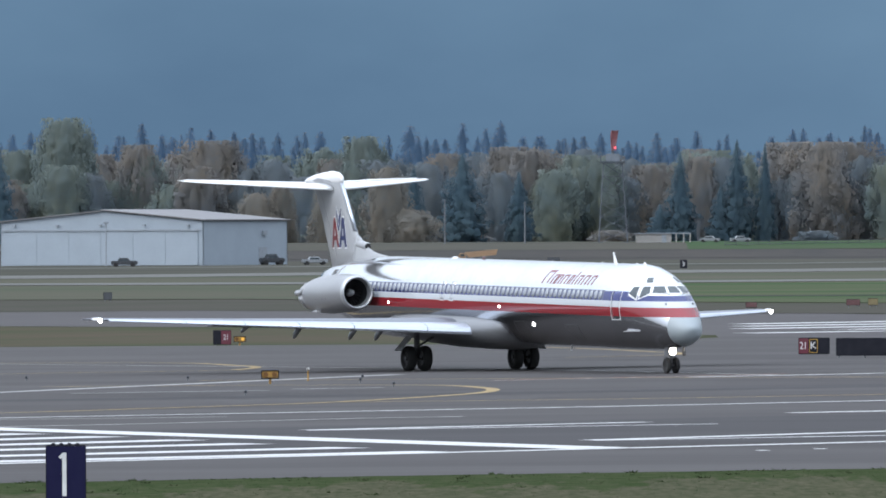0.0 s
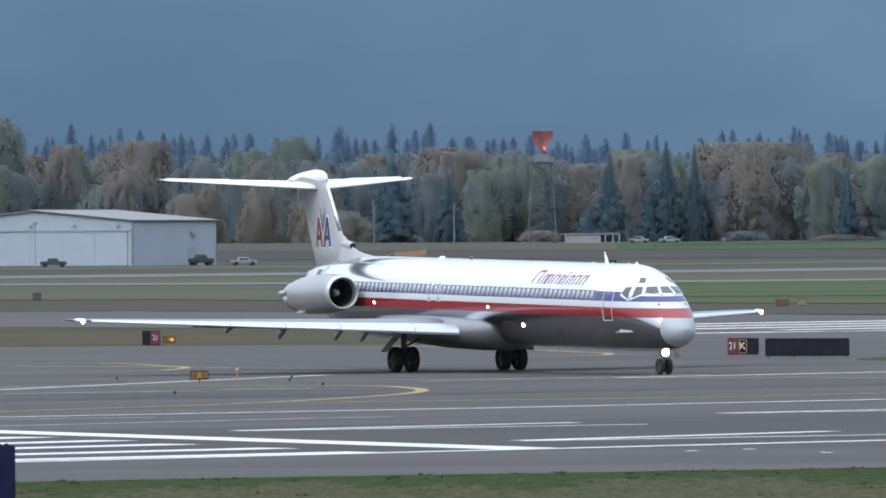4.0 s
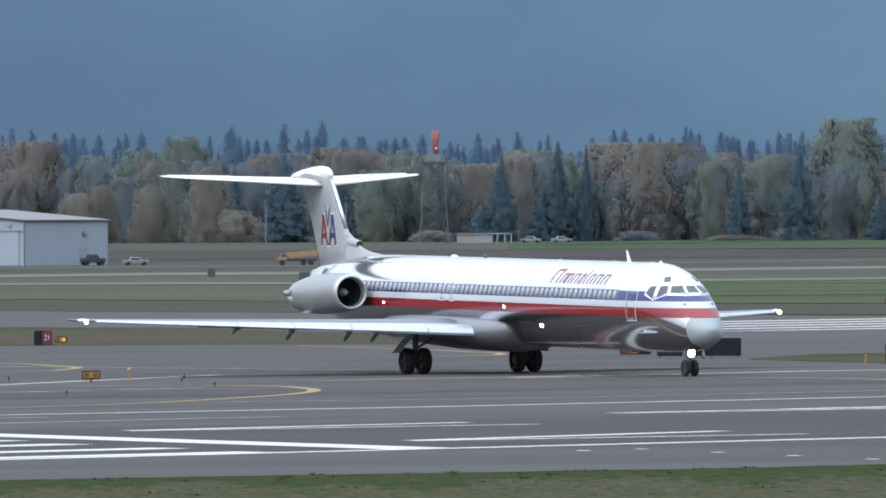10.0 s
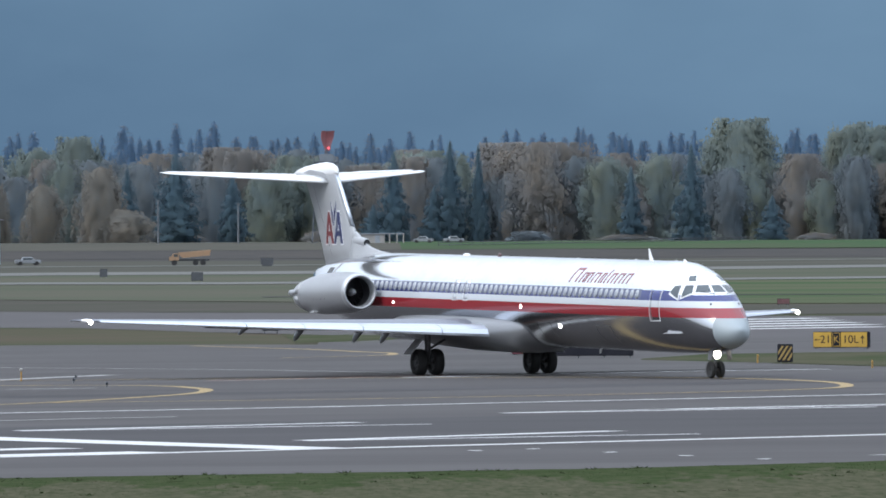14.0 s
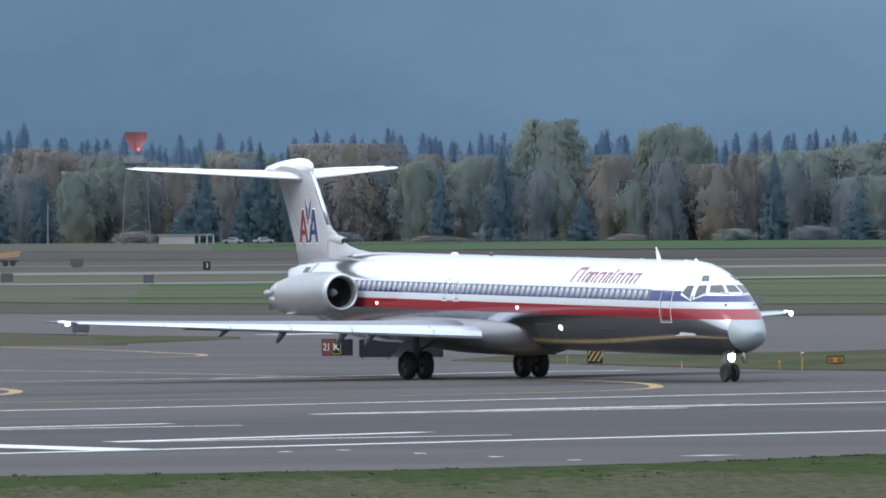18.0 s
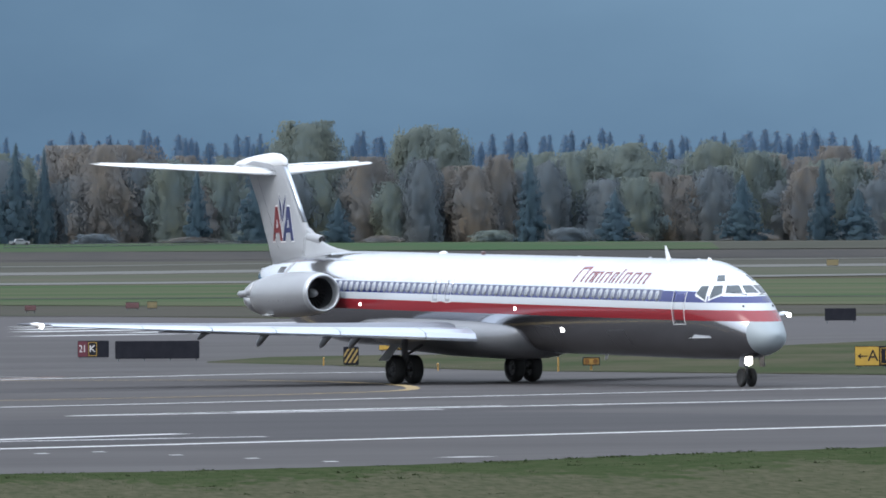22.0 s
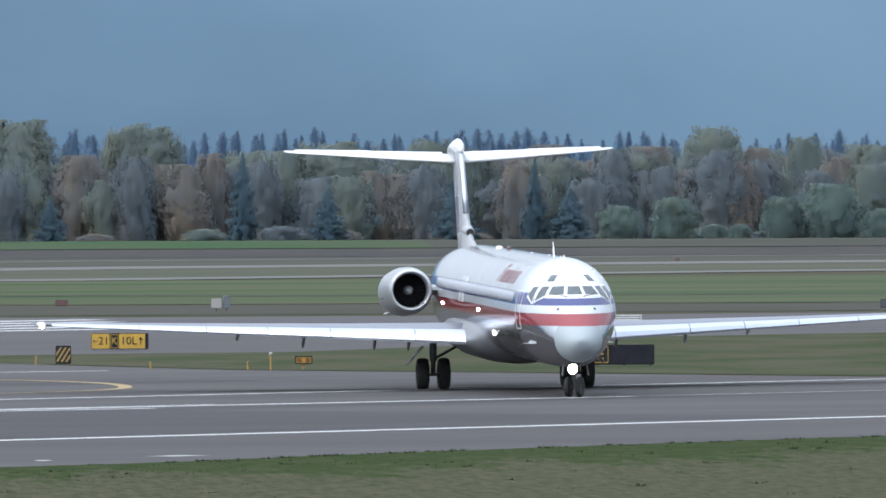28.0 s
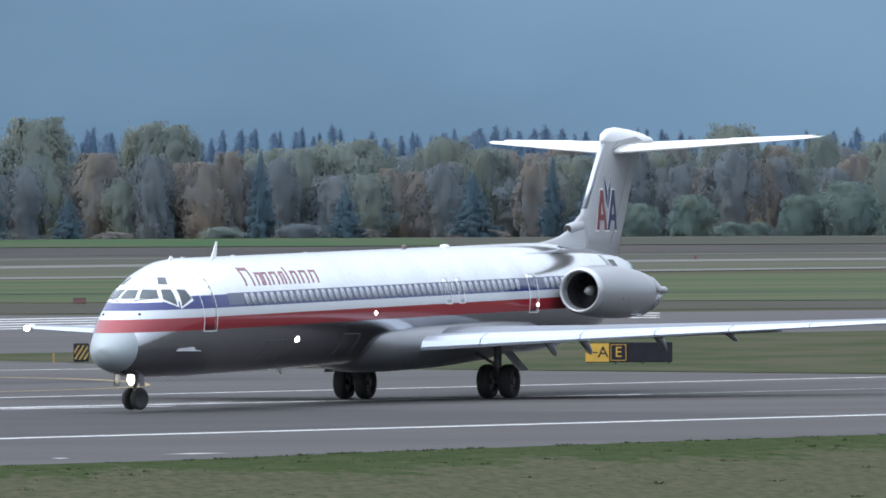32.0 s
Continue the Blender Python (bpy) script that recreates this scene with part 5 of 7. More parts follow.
def conifer(name, leaf, seed, count, fullness=1.0):
    """A fir of unit height: straight trunk, boughs of uneven length that droop, with gaps between their tiers."""
    rng = random.Random(seed)
    tree = new(name)
    bm = bmesh.new()
    tube(bm, (0, 0, -0.02), (0, 0, 0.98), 0.014, 0.002, 7)
    leaves = Leaves()

    def profile(h, lon=0.0):
        return 0.5 * min(1.0, 0.6 + h * 2.2) * (1 - h) ** (0.85 / fullness)
    leaves.core(profile, rng, 0.45, 20, 9, 0.18)
    boughs = []
    h = 0.05
    while h < 0.985:
        ring = rng.uniform(0.72, 1.12)
        for k in range(rng.randint(5, 8)):
            a = rng.random() * 6.28
            reach = profile(h) * ring * rng.uniform(0.62, 1.15) + 0.010
            boughs.append((h + rng.uniform(-0.01, 0.01), a, reach))
        h += rng.uniform(0.018, 0.036) * (1.15 - 0.5 * h)
    for h, a, reach in boughs:
        tip = Vector((math.cos(a) * reach, math.sin(a) * reach, h - reach * rng.uniform(0.02, 0.12)))
        tube(bm, (0, 0, h), tip, 0.0035, 0.001, 4)
    part("trunk", bm, BARK, tree, "straight conifer trunk with boughs")
    total = sum(b[2] for b in boughs)
    for h, a, reach in boughs:
        for k in range(max(3, round(count * reach / total))):
            u = math.sqrt(rng.uniform(0.03, 1.0))
            w = 0.30 * reach * (1.05 - u) + 0.006
            d = Vector((math.cos(a), math.sin(a), 0))
            p = d * reach * u + Vector((-d.y, d.x, 0)) * rng.gauss(0, w)
            p.z = min(0.995, max(0.01, h - reach * 0.10 * u + rng.gauss(-0.006, 0.016)))
            leaves.tuft(p, rng.uniform(0.012, 0.026) * (0.35 + 0.9 * (1 - h)), (d * (1.0 - 0.6 * p.z) + Vector((0, 0, 0.2 + 0.4 * p.z))).normalized(), rng, d + Vector((0, 0, 0.15)), 1.0)
    leaves.crown(leaf, tree)
    tree.location = (0, -500, -200)
    return tree


def plant(proto, x, y, tall, wide, rng, label, group):
    """Stand a copy of a unit tree on the land, with its height and width in metres."""
    m = Matrix.LocRotScale((x, y, land(x, y) - 0.1), Euler((0, 0, rng.random() * 6.28)), (wide, wide, tall))
    return tagged(copy_thing(proto, m), label, "tree", group)


def build_trees():
    rng = random.Random(11)
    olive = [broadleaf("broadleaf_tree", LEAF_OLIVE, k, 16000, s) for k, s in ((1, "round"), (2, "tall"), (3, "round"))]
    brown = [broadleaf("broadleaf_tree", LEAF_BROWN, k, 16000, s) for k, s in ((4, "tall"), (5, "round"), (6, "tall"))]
    grey = [broadleaf("broadleaf_tree", LEAF_HAZE_GREY, k, 15000, s) for k, s in ((16, "tall"), (17, "round"))]
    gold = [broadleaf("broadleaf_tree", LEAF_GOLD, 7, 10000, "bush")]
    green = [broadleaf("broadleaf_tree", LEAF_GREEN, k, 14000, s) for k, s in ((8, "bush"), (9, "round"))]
    low = [broadleaf("shrub", LEAF_HAZE_GREY, 18, 10000, "bush"), broadleaf("shrub", LEAF_BROWN, 19, 10000, "bush"), broadleaf("shrub", LEAF_OLIVE, 20, 10000, "bush")]
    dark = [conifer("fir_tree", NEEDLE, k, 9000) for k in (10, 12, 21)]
    blue = [conifer("fir_tree", NEEDLE_HAZE_BLUE, k, 6500, 1.25) for k in (13, 14, 15)]
    say = {"d": ("tall broadleaf tree with thinning autumn foliage", "trees along the bank"), "s": ("low rounded tree in front of the wood", "trees along the bank"),
           "c": ("dark green fir among the broadleaf trees", "firs along the bank"), "f": ("distant fir on the skyline with haze blue in its colour", "firs on the skyline"),
           "b": ("low grey-brown shrub at the foot of the wood", "shrubs along the bank")}
    # place along the bank, height and width in metres
    broad = ([(-106, 24, 17), (-94, 32, 20), (-75, 25, 16), (-57, 26, 21), (-20, 27, 17), (34, 22, 16), (67, 23, 24), (88, 25, 24), (94, 25, 24), (101, 25, 21), (111, 15, 14), (121, 17, 20), (146, 31, 26), (159, 18, 16), (174, 30, 21), (179, 29, 20)],
             [(192, 18, 17), (204, 15, 13), (209, 18, 18), (225, 25, 28), (248, 26, 21), (259, 22, 14), (265, 22, 13), (276, 21, 16), (289, 20, 17), (301, 22, 18), (319, 29, 24), (331, 23, 16), (344, 26, 14), (363, 24, 18), (372, 23, 17)])
    for row in broad:
        for x, h, w in row:
            left = x < -30
            kind = rng.choice(brown + olive[:1] if left or 60 < x < 110 or 215 < x < 240 else olive + brown[:1])
            plant(kind, x, 2388 + rng.uniform(-9, 9), h * 0.95, w, rng, *say["d"])
    for x, h, w in [(-44, 12, 12), (-38, 14, 8), (-27, 14, 10), (-13, 18, 12), (-8, 8, 14), (283, 8, 11), (298, 10, 12), (306, 3.5, 7), (314, 3.5, 6), (324, 10, 11), (336, 13, 16), (347, 7, 11)]:
        plant(rng.choice(gold if x < 0 else green), x, 2290 + rng.uniform(-12, 12), h, w * 1.1, rng, *say["s"])
    for x, h, w in [(-110, 26, 9), (-7, 20, 7), (5, 24, 12), (19, 19, 7), (54, 10, 7), (59, 24, 8), (69, 15, 7), (73, 27, 8), (80, 26, 5), (118, 20, 6), (133, 26, 8), (153, 12, 7), (201, 24, 7), (222, 14, 8), (254, 18, 10), (274, 22, 6), (283, 14, 9)]:
        plant(rng.choice(dark), x * 0.975, 2322, h * 0.92, w * 1.6, rng, *say["c"])
    firs = ([(-148, 37, 8), (-140, 35, 12), (-137, 39, 7), (-129, 37, 8), (-120, 39, 7), (-111, 36, 8), (-103, 41, 7), (-97, 37, 7), (-92, 36, 8), (-86, 39, 7), (-80, 39, 7), (-72, 38, 7), (-68, 36, 7), (-62, 36, 7), (-56, 37, 7), (-50, 36, 7)],
            [(-42, 38, 8), (-33, 36, 8), (-24, 36, 10), (-11, 39, 11), (1, 35, 7), (7, 40, 7), (15, 38, 7), (20, 41, 7), (28, 36, 8), (34, 36, 7), (42, 35, 7), (49, 36, 7), (55, 37, 7), (64, 34, 7), (74, 37, 7), (81, 35, 8)],
            [(87, 37, 7), (113, 35, 8), (120, 38, 6), (124, 38, 6), (129, 35, 7), (134, 37, 6), (141, 35, 7), (146, 38, 5), (146, 39, 5), (150, 36, 6), (157, 37, 8), (162, 36, 7), (169, 34, 8), (180, 36, 8), (219, 37, 7), (226, 36, 8)],
            [(227, 36, 7), (235, 36, 10), (269, 36, 7), (275, 36, 8), (284, 36, 7), (291, 36, 7), (305, 39, 7), (316, 36, 7), (323, 34, 8), (344, 34, 7), (345, 36, 8), (353, 36, 12), (353, 37, 8), (359, 38, 8), (363, 37, 8), (368, 36, 8)],
            [(373, 37, 8), (376, 38, 10), (383, 37, 8), (392, 34, 8), (402, 32, 10), (412, 32, 10), (461, 30, 12), (477, 30, 10), (484, 37, 8), (501, 30, 10)])
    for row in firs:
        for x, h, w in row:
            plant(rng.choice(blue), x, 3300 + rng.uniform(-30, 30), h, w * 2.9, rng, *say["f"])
    # the closed wall of the wood behind and between
    x = -175.0
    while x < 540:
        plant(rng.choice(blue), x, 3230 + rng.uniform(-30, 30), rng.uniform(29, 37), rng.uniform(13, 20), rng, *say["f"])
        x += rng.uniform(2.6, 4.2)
    x = -140.0
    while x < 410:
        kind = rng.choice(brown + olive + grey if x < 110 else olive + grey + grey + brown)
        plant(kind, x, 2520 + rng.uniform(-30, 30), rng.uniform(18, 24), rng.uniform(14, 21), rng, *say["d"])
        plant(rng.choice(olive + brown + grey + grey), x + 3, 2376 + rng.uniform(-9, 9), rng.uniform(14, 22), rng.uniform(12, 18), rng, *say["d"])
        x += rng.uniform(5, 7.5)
    x = -140.0
    while x < 410:
        plant(rng.choice(low), x, 2330 + rng.uniform(-14, 14), rng.uniform(1.6, 3.6), rng.uniform(9, 16), rng, *say["b"])
        x += rng.uniform(14, 34)
    for proto in olive + brown + grey + gold + green + low + dark + blue:
        for o in (*proto.children, proto):
            bpy.data.objects.remove(o)


build_trees()

# ---- buildings and far things ----
# hangar sheet and trim are pale and bluish: distance haze put into their colour
SHEET = material("white_corrugated_sheet", (0.272, 0.314, 0.358), 0.6, 0, (0.236, 0.277, 0.315), 0.25, 0.7)
SHEET_ROOF = material("grey_sheet_roof", (0.150, 0.147, 0.152), 0.7, 0, (0.120, 0.118, 0.122), 0.3, 0.7)
TRIM = material("grey_trim", (0.264, 0.291, 0.319), 0.6)
STEEL = material("galvanised_steel", (0.13, 0.14, 0.15), 0.55, 0.2, (0.10, 0.11, 0.12), 1.0)
TOWER_STEEL = material("weathered_tower_steel", (0.075, 0.088, 0.105), 0.7, 0, (0.06, 0.07, 0.085), 1.0)
RED_STEEL = material("red_painted_steel", (0.17, 0.075, 0.088), 0.5, 0, (0.24, 0.06, 0.062), 1.0)
TOWER_BOX = material("grey_equipment_box", (0.15, 0.17, 0.19), 0.7, 0, (0.12, 0.14, 0.16), 1.0)
CREAM = material("pale_render", (0.30, 0.285, 0.265), 0.8, 0, (0.25, 0.24, 0.225), 0.8)
BLACK_PAINT = material("black_sign_panel", (0.012, 0.013, 0.018), 0.6, 0, (0.02, 0.02, 0.026), 2, sheen=0.1)
NAVY = material("navy_sign_panel", (0.008, 0.008, 0.034), 0.5, 0, (0.012, 0.012, 0.042), 2, sheen=0.1)
SIGN_YELLOW = material("yellow_sign_panel", (0.46, 0.28, 0.035), 0.5, 0, (0.38, 0.23, 0.035), 2)
# distance haze put into the board colours: paler black, duller red and yellow
FAR_DARK = material("hazed_black_board", (0.055, 0.06, 0.066), 0.6)
FAR_RED = material("hazed_red_board", (0.115, 0.051, 0.051), 0.6)
FAR_YELLOW = material("hazed_yellow_board", (0.191, 0.152, 0.072), 0.6)
HAZARD = material("dull_yellow_stripe", (0.30, 0.20, 0.05), 0.6, 0, (0.22, 0.15, 0.05), 3)
SIGN_RED = material("red_sign_panel", (0.115, 0.017, 0.030), 0.45, 0, (0.095, 0.016, 0.027), 2)
SIGN_WHITE = material("white_sign_lettering", (0.656, 0.656, 0.640), 0.5)
AMBER = material("amber_painted_metal", (0.343, 0.187, 0.036), 0.5, 0, (0.281, 0.156, 0.032), 3)
AMBER_LENS = material("amber_lens", (0.6, 0.3, 0.03), 0.3, emit=(1.0, 0.55, 0.12, 0.5))
AMBER_GLASS = material("dull_amber_glass", (0.16, 0.07, 0.015), 0.3)
RED_LENS = material("red_lens", (0.6, 0.05, 0.05), 0.3, emit=(1.0, 0.08, 0.10, 3))
BLUE_LENS = material("dark_lens", (0.012, 0.014, 0.024), 0.4)
CAR_DARK = material("dark_car_paint", (0.054, 0.058, 0.065), 0.3, 0.2)
CAR_WHITE = material("white_car_paint", (0.24, 0.255, 0.27), 0.35)
# truck orange is muted: distance haze put into its colour
TRUCK_YELLOW = material("hazed_orange_truck_paint", (0.27, 0.165, 0.09), 0.6, 0, (0.23, 0.145, 0.085), 0.8)


def build_hangar():
    root = tagged(new("hangar"), "long white sheet-metal hangar with a low gable roof", "hangar")
    a, b = Vector((-79.6, 1731, 0)), Vector((-42.6, 1711, 0))
    u = (b - a).normalized()
    v = Vector((-u.y, u.x, 0))
    if v.y < 0:
        v = -v
    width, depth, eave, ridge = (b - a).length, 30.5, 7.9, 9.75
    z0 = land(a.x, a.y)

    def at(p, q, z):
        w = a + u * p + v * q
        return (w.x, w.y, z0 + z)

    def slab(name, pts, thick, mat, parent, label=""):
        bm = bmesh.new()
        f = [bm.verts.new(p) for p in pts]
        face = bm.faces.new(f)
        face.normal_update()
        n = face.normal.copy()
        g = [bm.verts.new(Vector(p) - n * thick) for p in pts]
        bm.faces.new(g[::-1])
        for k in range(len(f)):
            bm.faces.new((f[k], g[k], g[(k + 1) % len(f)], f[(k + 1) % len(f)]))
        bmesh.ops.recalc_face_normals(bm, faces=bm.faces)
        return part(name, bm, mat, parent, label)
    front = slab("front_wall", [at(0, 0, 0), at(width, 0, 0), at(width, 0, eave), at(width / 2, 0, ridge), at(0, 0, eave)], 0.3, SHEET, root)
    slab("side_wall", [at(width, 0, 0), at(width, depth, 0), at(width, depth, eave), at(width, 0, eave)], 0.3, SHEET, root)
    slab("side_wall", [at(0, depth, 0), at(0, 0, 0), at(0, 0, eave), at(0, depth, eave)], 0.3, SHEET, root)
    slab("back_wall", [at(width, depth, 0), at(0, depth, 0), at(0, depth, eave), at(width / 2, depth, ridge), at(width, depth, eave)], 0.3, SHEET, root)
    for p0, p1 in ((-0.5, width / 2), (width + 0.5, width / 2)):
        slab("roof", [at(p0, -0.5, eave + 0.12), at(p1, -0.5, ridge + 0.18), at(p1, depth + 0.5, ridge + 0.18), at(p0, depth + 0.5, eave + 0.12)], 0.2, SHEET_ROOF, root, "weathered grey sheet roof")
    for k in range(6):
        p = 1.0 + k * (width - 2) / 6
        bm = bmesh.new()
        q = (width - 2) / 6 - 0.05
        vs = [at(p, -0.18, 0.1), at(p + q, -0.18, 0.1), at(p + q, -0.18, 6.2), at(p, -0.18, 6.2)]
        slab("door_panel", vs, 0.12, SHEET, front, "sliding hangar door panel")
    slab("header_rail", [at(0.5, -0.4, 6.25), at(width - 0.5, -0.4, 6.25), at(width - 0.5, -0.4, 6.5), at(0.5, -0.4, 6.5)], 0.1, TRIM, front)
    for k in range(5):
        p = 3 + k * (width - 6) / 4
        slab("wall_lamp", [at(p - 0.3, -0.5, 7.1), at(p + 0.3, -0.5, 7.1), at(p + 0.3, -0.5, 7.4), at(p - 0.3, -0.5, 7.4)], 0.3, TRIM, front)
    slab("side_door", [at(width + 0.06, 20, 0), at(width + 0.06, 23, 0), at(width + 0.06, 23, 3.2), at(width + 0.06, 20, 3.2)], 0.05, TRIM, root)
    slab("side_lamp", [at(width + 0.4, 21, 5.4), at(width + 0.4, 22.6, 5.4), at(width + 0.4, 22.6, 6.2), at(width + 0.4, 21, 6.2)], 0.3, TRIM, root)


def build_tower():
    root = tagged(new("radar_tower"), "tall steel lattice tower with a red radar aerial", "radar tower")
    root.location = (36.6, 2060, land(36.6, 2060))
    h, w0, w1 = 17.2, 3.1, 2.0
    corners = [(1, 1), (-1, 1), (-1, -1), (1, -1)]
    for sx, sy in corners:
        bm = bmesh.new()
        tube(bm, (sx * w0, sy * w0, 0), (sx * w1, sy * w1, h), 0.10, 0.08, 6)
        part("leg", bm, TOWER_STEEL, root)
    for k in range(6):
        z0, z1 = h * k / 6, h * (k + 1) / 6
        a, b = w0 + (w1 - w0) * k / 6, w0 + (w1 - w0) * (k + 1) / 6
        for (ax, ay), (bx, by) in zip(corners, corners[1:] + corners[:1]):
            bm = bmesh.new()
            tube(bm, (ax * a, ay * a, z0), (bx * b, by * b, z1), 0.045, 0.045, 5)
            tube(bm, (bx * a, by * a, z0), (ax * b, ay * b, z1), 0.045, 0.045, 5)
            tube(bm, (ax * b, ay * b, z1), (bx * b, by * b, z1), 0.045, 0.045, 5)
            part("brace", bm, TOWER_STEEL, root)
    bm = bmesh.new()
    block(bm, (0, 0, h + 0.2), (5.4, 5.4, 0.35), 0.05)
    part("platform", bm, TOWER_STEEL, root)
    for sx, sy in corners:
        bm = bmesh.new()
        tube(bm, (sx * 2.6, sy * 2.6, h + 0.3), (sx * 2.6, sy * 2.6, h + 1.4), 0.05, 0.05, 5)
        part("rail_post", bm, TOWER_STEEL, root)
    bm = bmesh.new()
    block(bm, (0, 0, h + 1.2), (3.0, 3.0, 1.7), 0.1)
    part("equipment_box", bm, TOWER_BOX, root, "grey equipment box below the aerial")
    bm = bmesh.new()
    tube(bm, (0, 0, h + 2.0), (0, 0, h + 2.8), 0.35, 0.3, 10)
    part("pedestal", bm, TOWER_STEEL, root)
    bm = bmesh.new()
    loops = []
    for k in range(9):
        t = k / 8
        z, w = t * 4.3, 0.75 + 1.6 * min(1.0, t * 1.5)
        d = 0.9 * (t - 0.45) ** 2
        loops.append([(-w, -d - 0.3, z), (0, -d + 0.35, z), (w, -d - 0.3, z), (w, -d - 0.15, z), (0, -d + 0.5, z), (-w, -d - 0.15, z)])
    loft(bm, loops)
    aerial = part("radar_aerial", bm, RED_STEEL, root, "red curved radar aerial that turns")
    aerial.location = (0, 0, h + 2.7)
    bm = bmesh.new()
    bmesh.ops.create_uvsphere(bm, u_segments=8, v_segments=6, radius=0.22, matrix=Matrix.Translation((0.5, -0.9, h + 3.3)))
    part("warning_light", bm, RED_LENS, root, "red warning light")
    return aerial


def build_shed():
    root = tagged(new("shed"), "low pale flat-roofed shed with an open porch", "shed")
    root.location = (41.4, 2066, land(45, 2066))
    bm = bmesh.new()
    block(bm, (4.0, 0, 1.0), (7.6, 5, 2.0), 0.05)
    part("wall", bm, CREAM, root)
    bm = bmesh.new()
    block(bm, (5.9, 0, 2.1), (12.2, 5.6, 0.22), 0.04)
    part("roof", bm, TRIM, root)
    for x in (8.8, 10.4, 11.8):
        bm = bmesh.new()
        block(bm, (x, -2.5, 1.0), (0.3, 0.3, 2.0), 0.02)
        part("porch_post", bm, CREAM, root)
    bm = bmesh.new()
    block(bm, (6.2, -2.52, 0.9), (1.0, 0.08, 1.8), 0.02)
    part("door", bm, TRIM, root)


def build_poles():
    for x, h in ((0.5, 9.6), (17.6, 8.9)):
        root = tagged(new("utility_pole"), "slim pale pole in front of the wood", "pole", "poles by the wood")
        root.location = (x, 2052, land(x, 2052))
        bm = bmesh.new()
        tube(bm, (0, 0, -0.1), (0, 0, h), 0.2, 0.13, 8)
        part("mast", bm, STEEL, root)
        bm = bmesh.new()
        block(bm, (0, 0, h - 0.3), (0.9, 0.12, 0.12), 0.02)
        part("crossarm", bm, STEEL, root)
    root = tagged(new("lamp_post"), "lamp post in front of the hangar", "lamp post")
    root.location = (-59.2, 1690, land(-59, 1690))
    bm = bmesh.new()
    tube(bm, (0, 0, -0.1), (0, 0, 7.6), 0.14, 0.1, 8)
    part("mast", bm, TRIM, root)
    bm = bmesh.new()
    block(bm, (0, -0.3, 7.7), (0.9, 0.9, 0.45), 0.08)
    part("lamp_head", bm, TRIM, root)


def build_fence():
    root = tagged(new("fence"), "long low dark rail fence on the bank", "fence", kind="stuff")
    bm = bmesh.new()
    x = 60.0
    while x < 128:
        y = 2040 + (x - 60) * 0.2
        tube(bm, (x, y, land(x, y) - 0.1), (x, y, land(x, y) + 1.1), 0.06, 0.06, 5)
        x += 2.4
    for z in (0.5, 1.0):
        tube(bm, (60, 2040, land(60, 2040) + z), (128, 2053.6, land(128, 2053.6) + z), 0.07, 0.07, 5)
    part("rails", bm, CAR_DARK, root)


def build_vehicle(name, label, x, y, turn, size, paint, cab=0.45, group=""):
    """A car or truck with body, cabin, glass and wheels; size is length, width, height."""
    L, W, H = size
    root = tagged(new(name), label, "vehicle", group)
    root.matrix_world = Matrix.Translation((x, y, land(x, y))) @ Matrix.Rotation(radians(turn), 4, "Z")
    r = 0.17 * H + 0.12
    bm = bmesh.new()
    block(bm, (0, 0, r + 0.22 * H), (L, W, 0.42 * H), 0.08 * H)
    body = part("body", bm, paint, root)
    bm = bmesh.new()
    c = L * cab
    loft(bm, [[(-c * 0.55, -W * 0.47, r + 0.4 * H), (c * 0.55, -W * 0.47, r + 0.4 * H), (c * 0.55, W * 0.47, r + 0.4 * H), (-c * 0.55, W * 0.47, r + 0.4 * H)],
              [(-c * 0.42, -W * 0.40, H), (c * 0.30, -W * 0.40, H), (c * 0.30, W * 0.40, H), (-c * 0.42, W * 0.40, H)]])
    part("cabin", bm, paint, root)
    bm = bmesh.new()
    block(bm, (-0.03 * L, 0, r + 0.53 * H), (c * 0.8, W * 0.93, 0.22 * H), 0.02)
    part("side_glass", bm, PANE, root)
    for px in (-0.32, 0.32):
        for py in (-0.45, 0.45):
            bm = bmesh.new()
            loft(bm, [circle(px * L, py * W - 0.12, r, r, r, 14, "y"), circle(px * L, py * W + 0.12, r, r, r, 14, "y")])
            part("wheel", bm, TYRE, root)
    return root


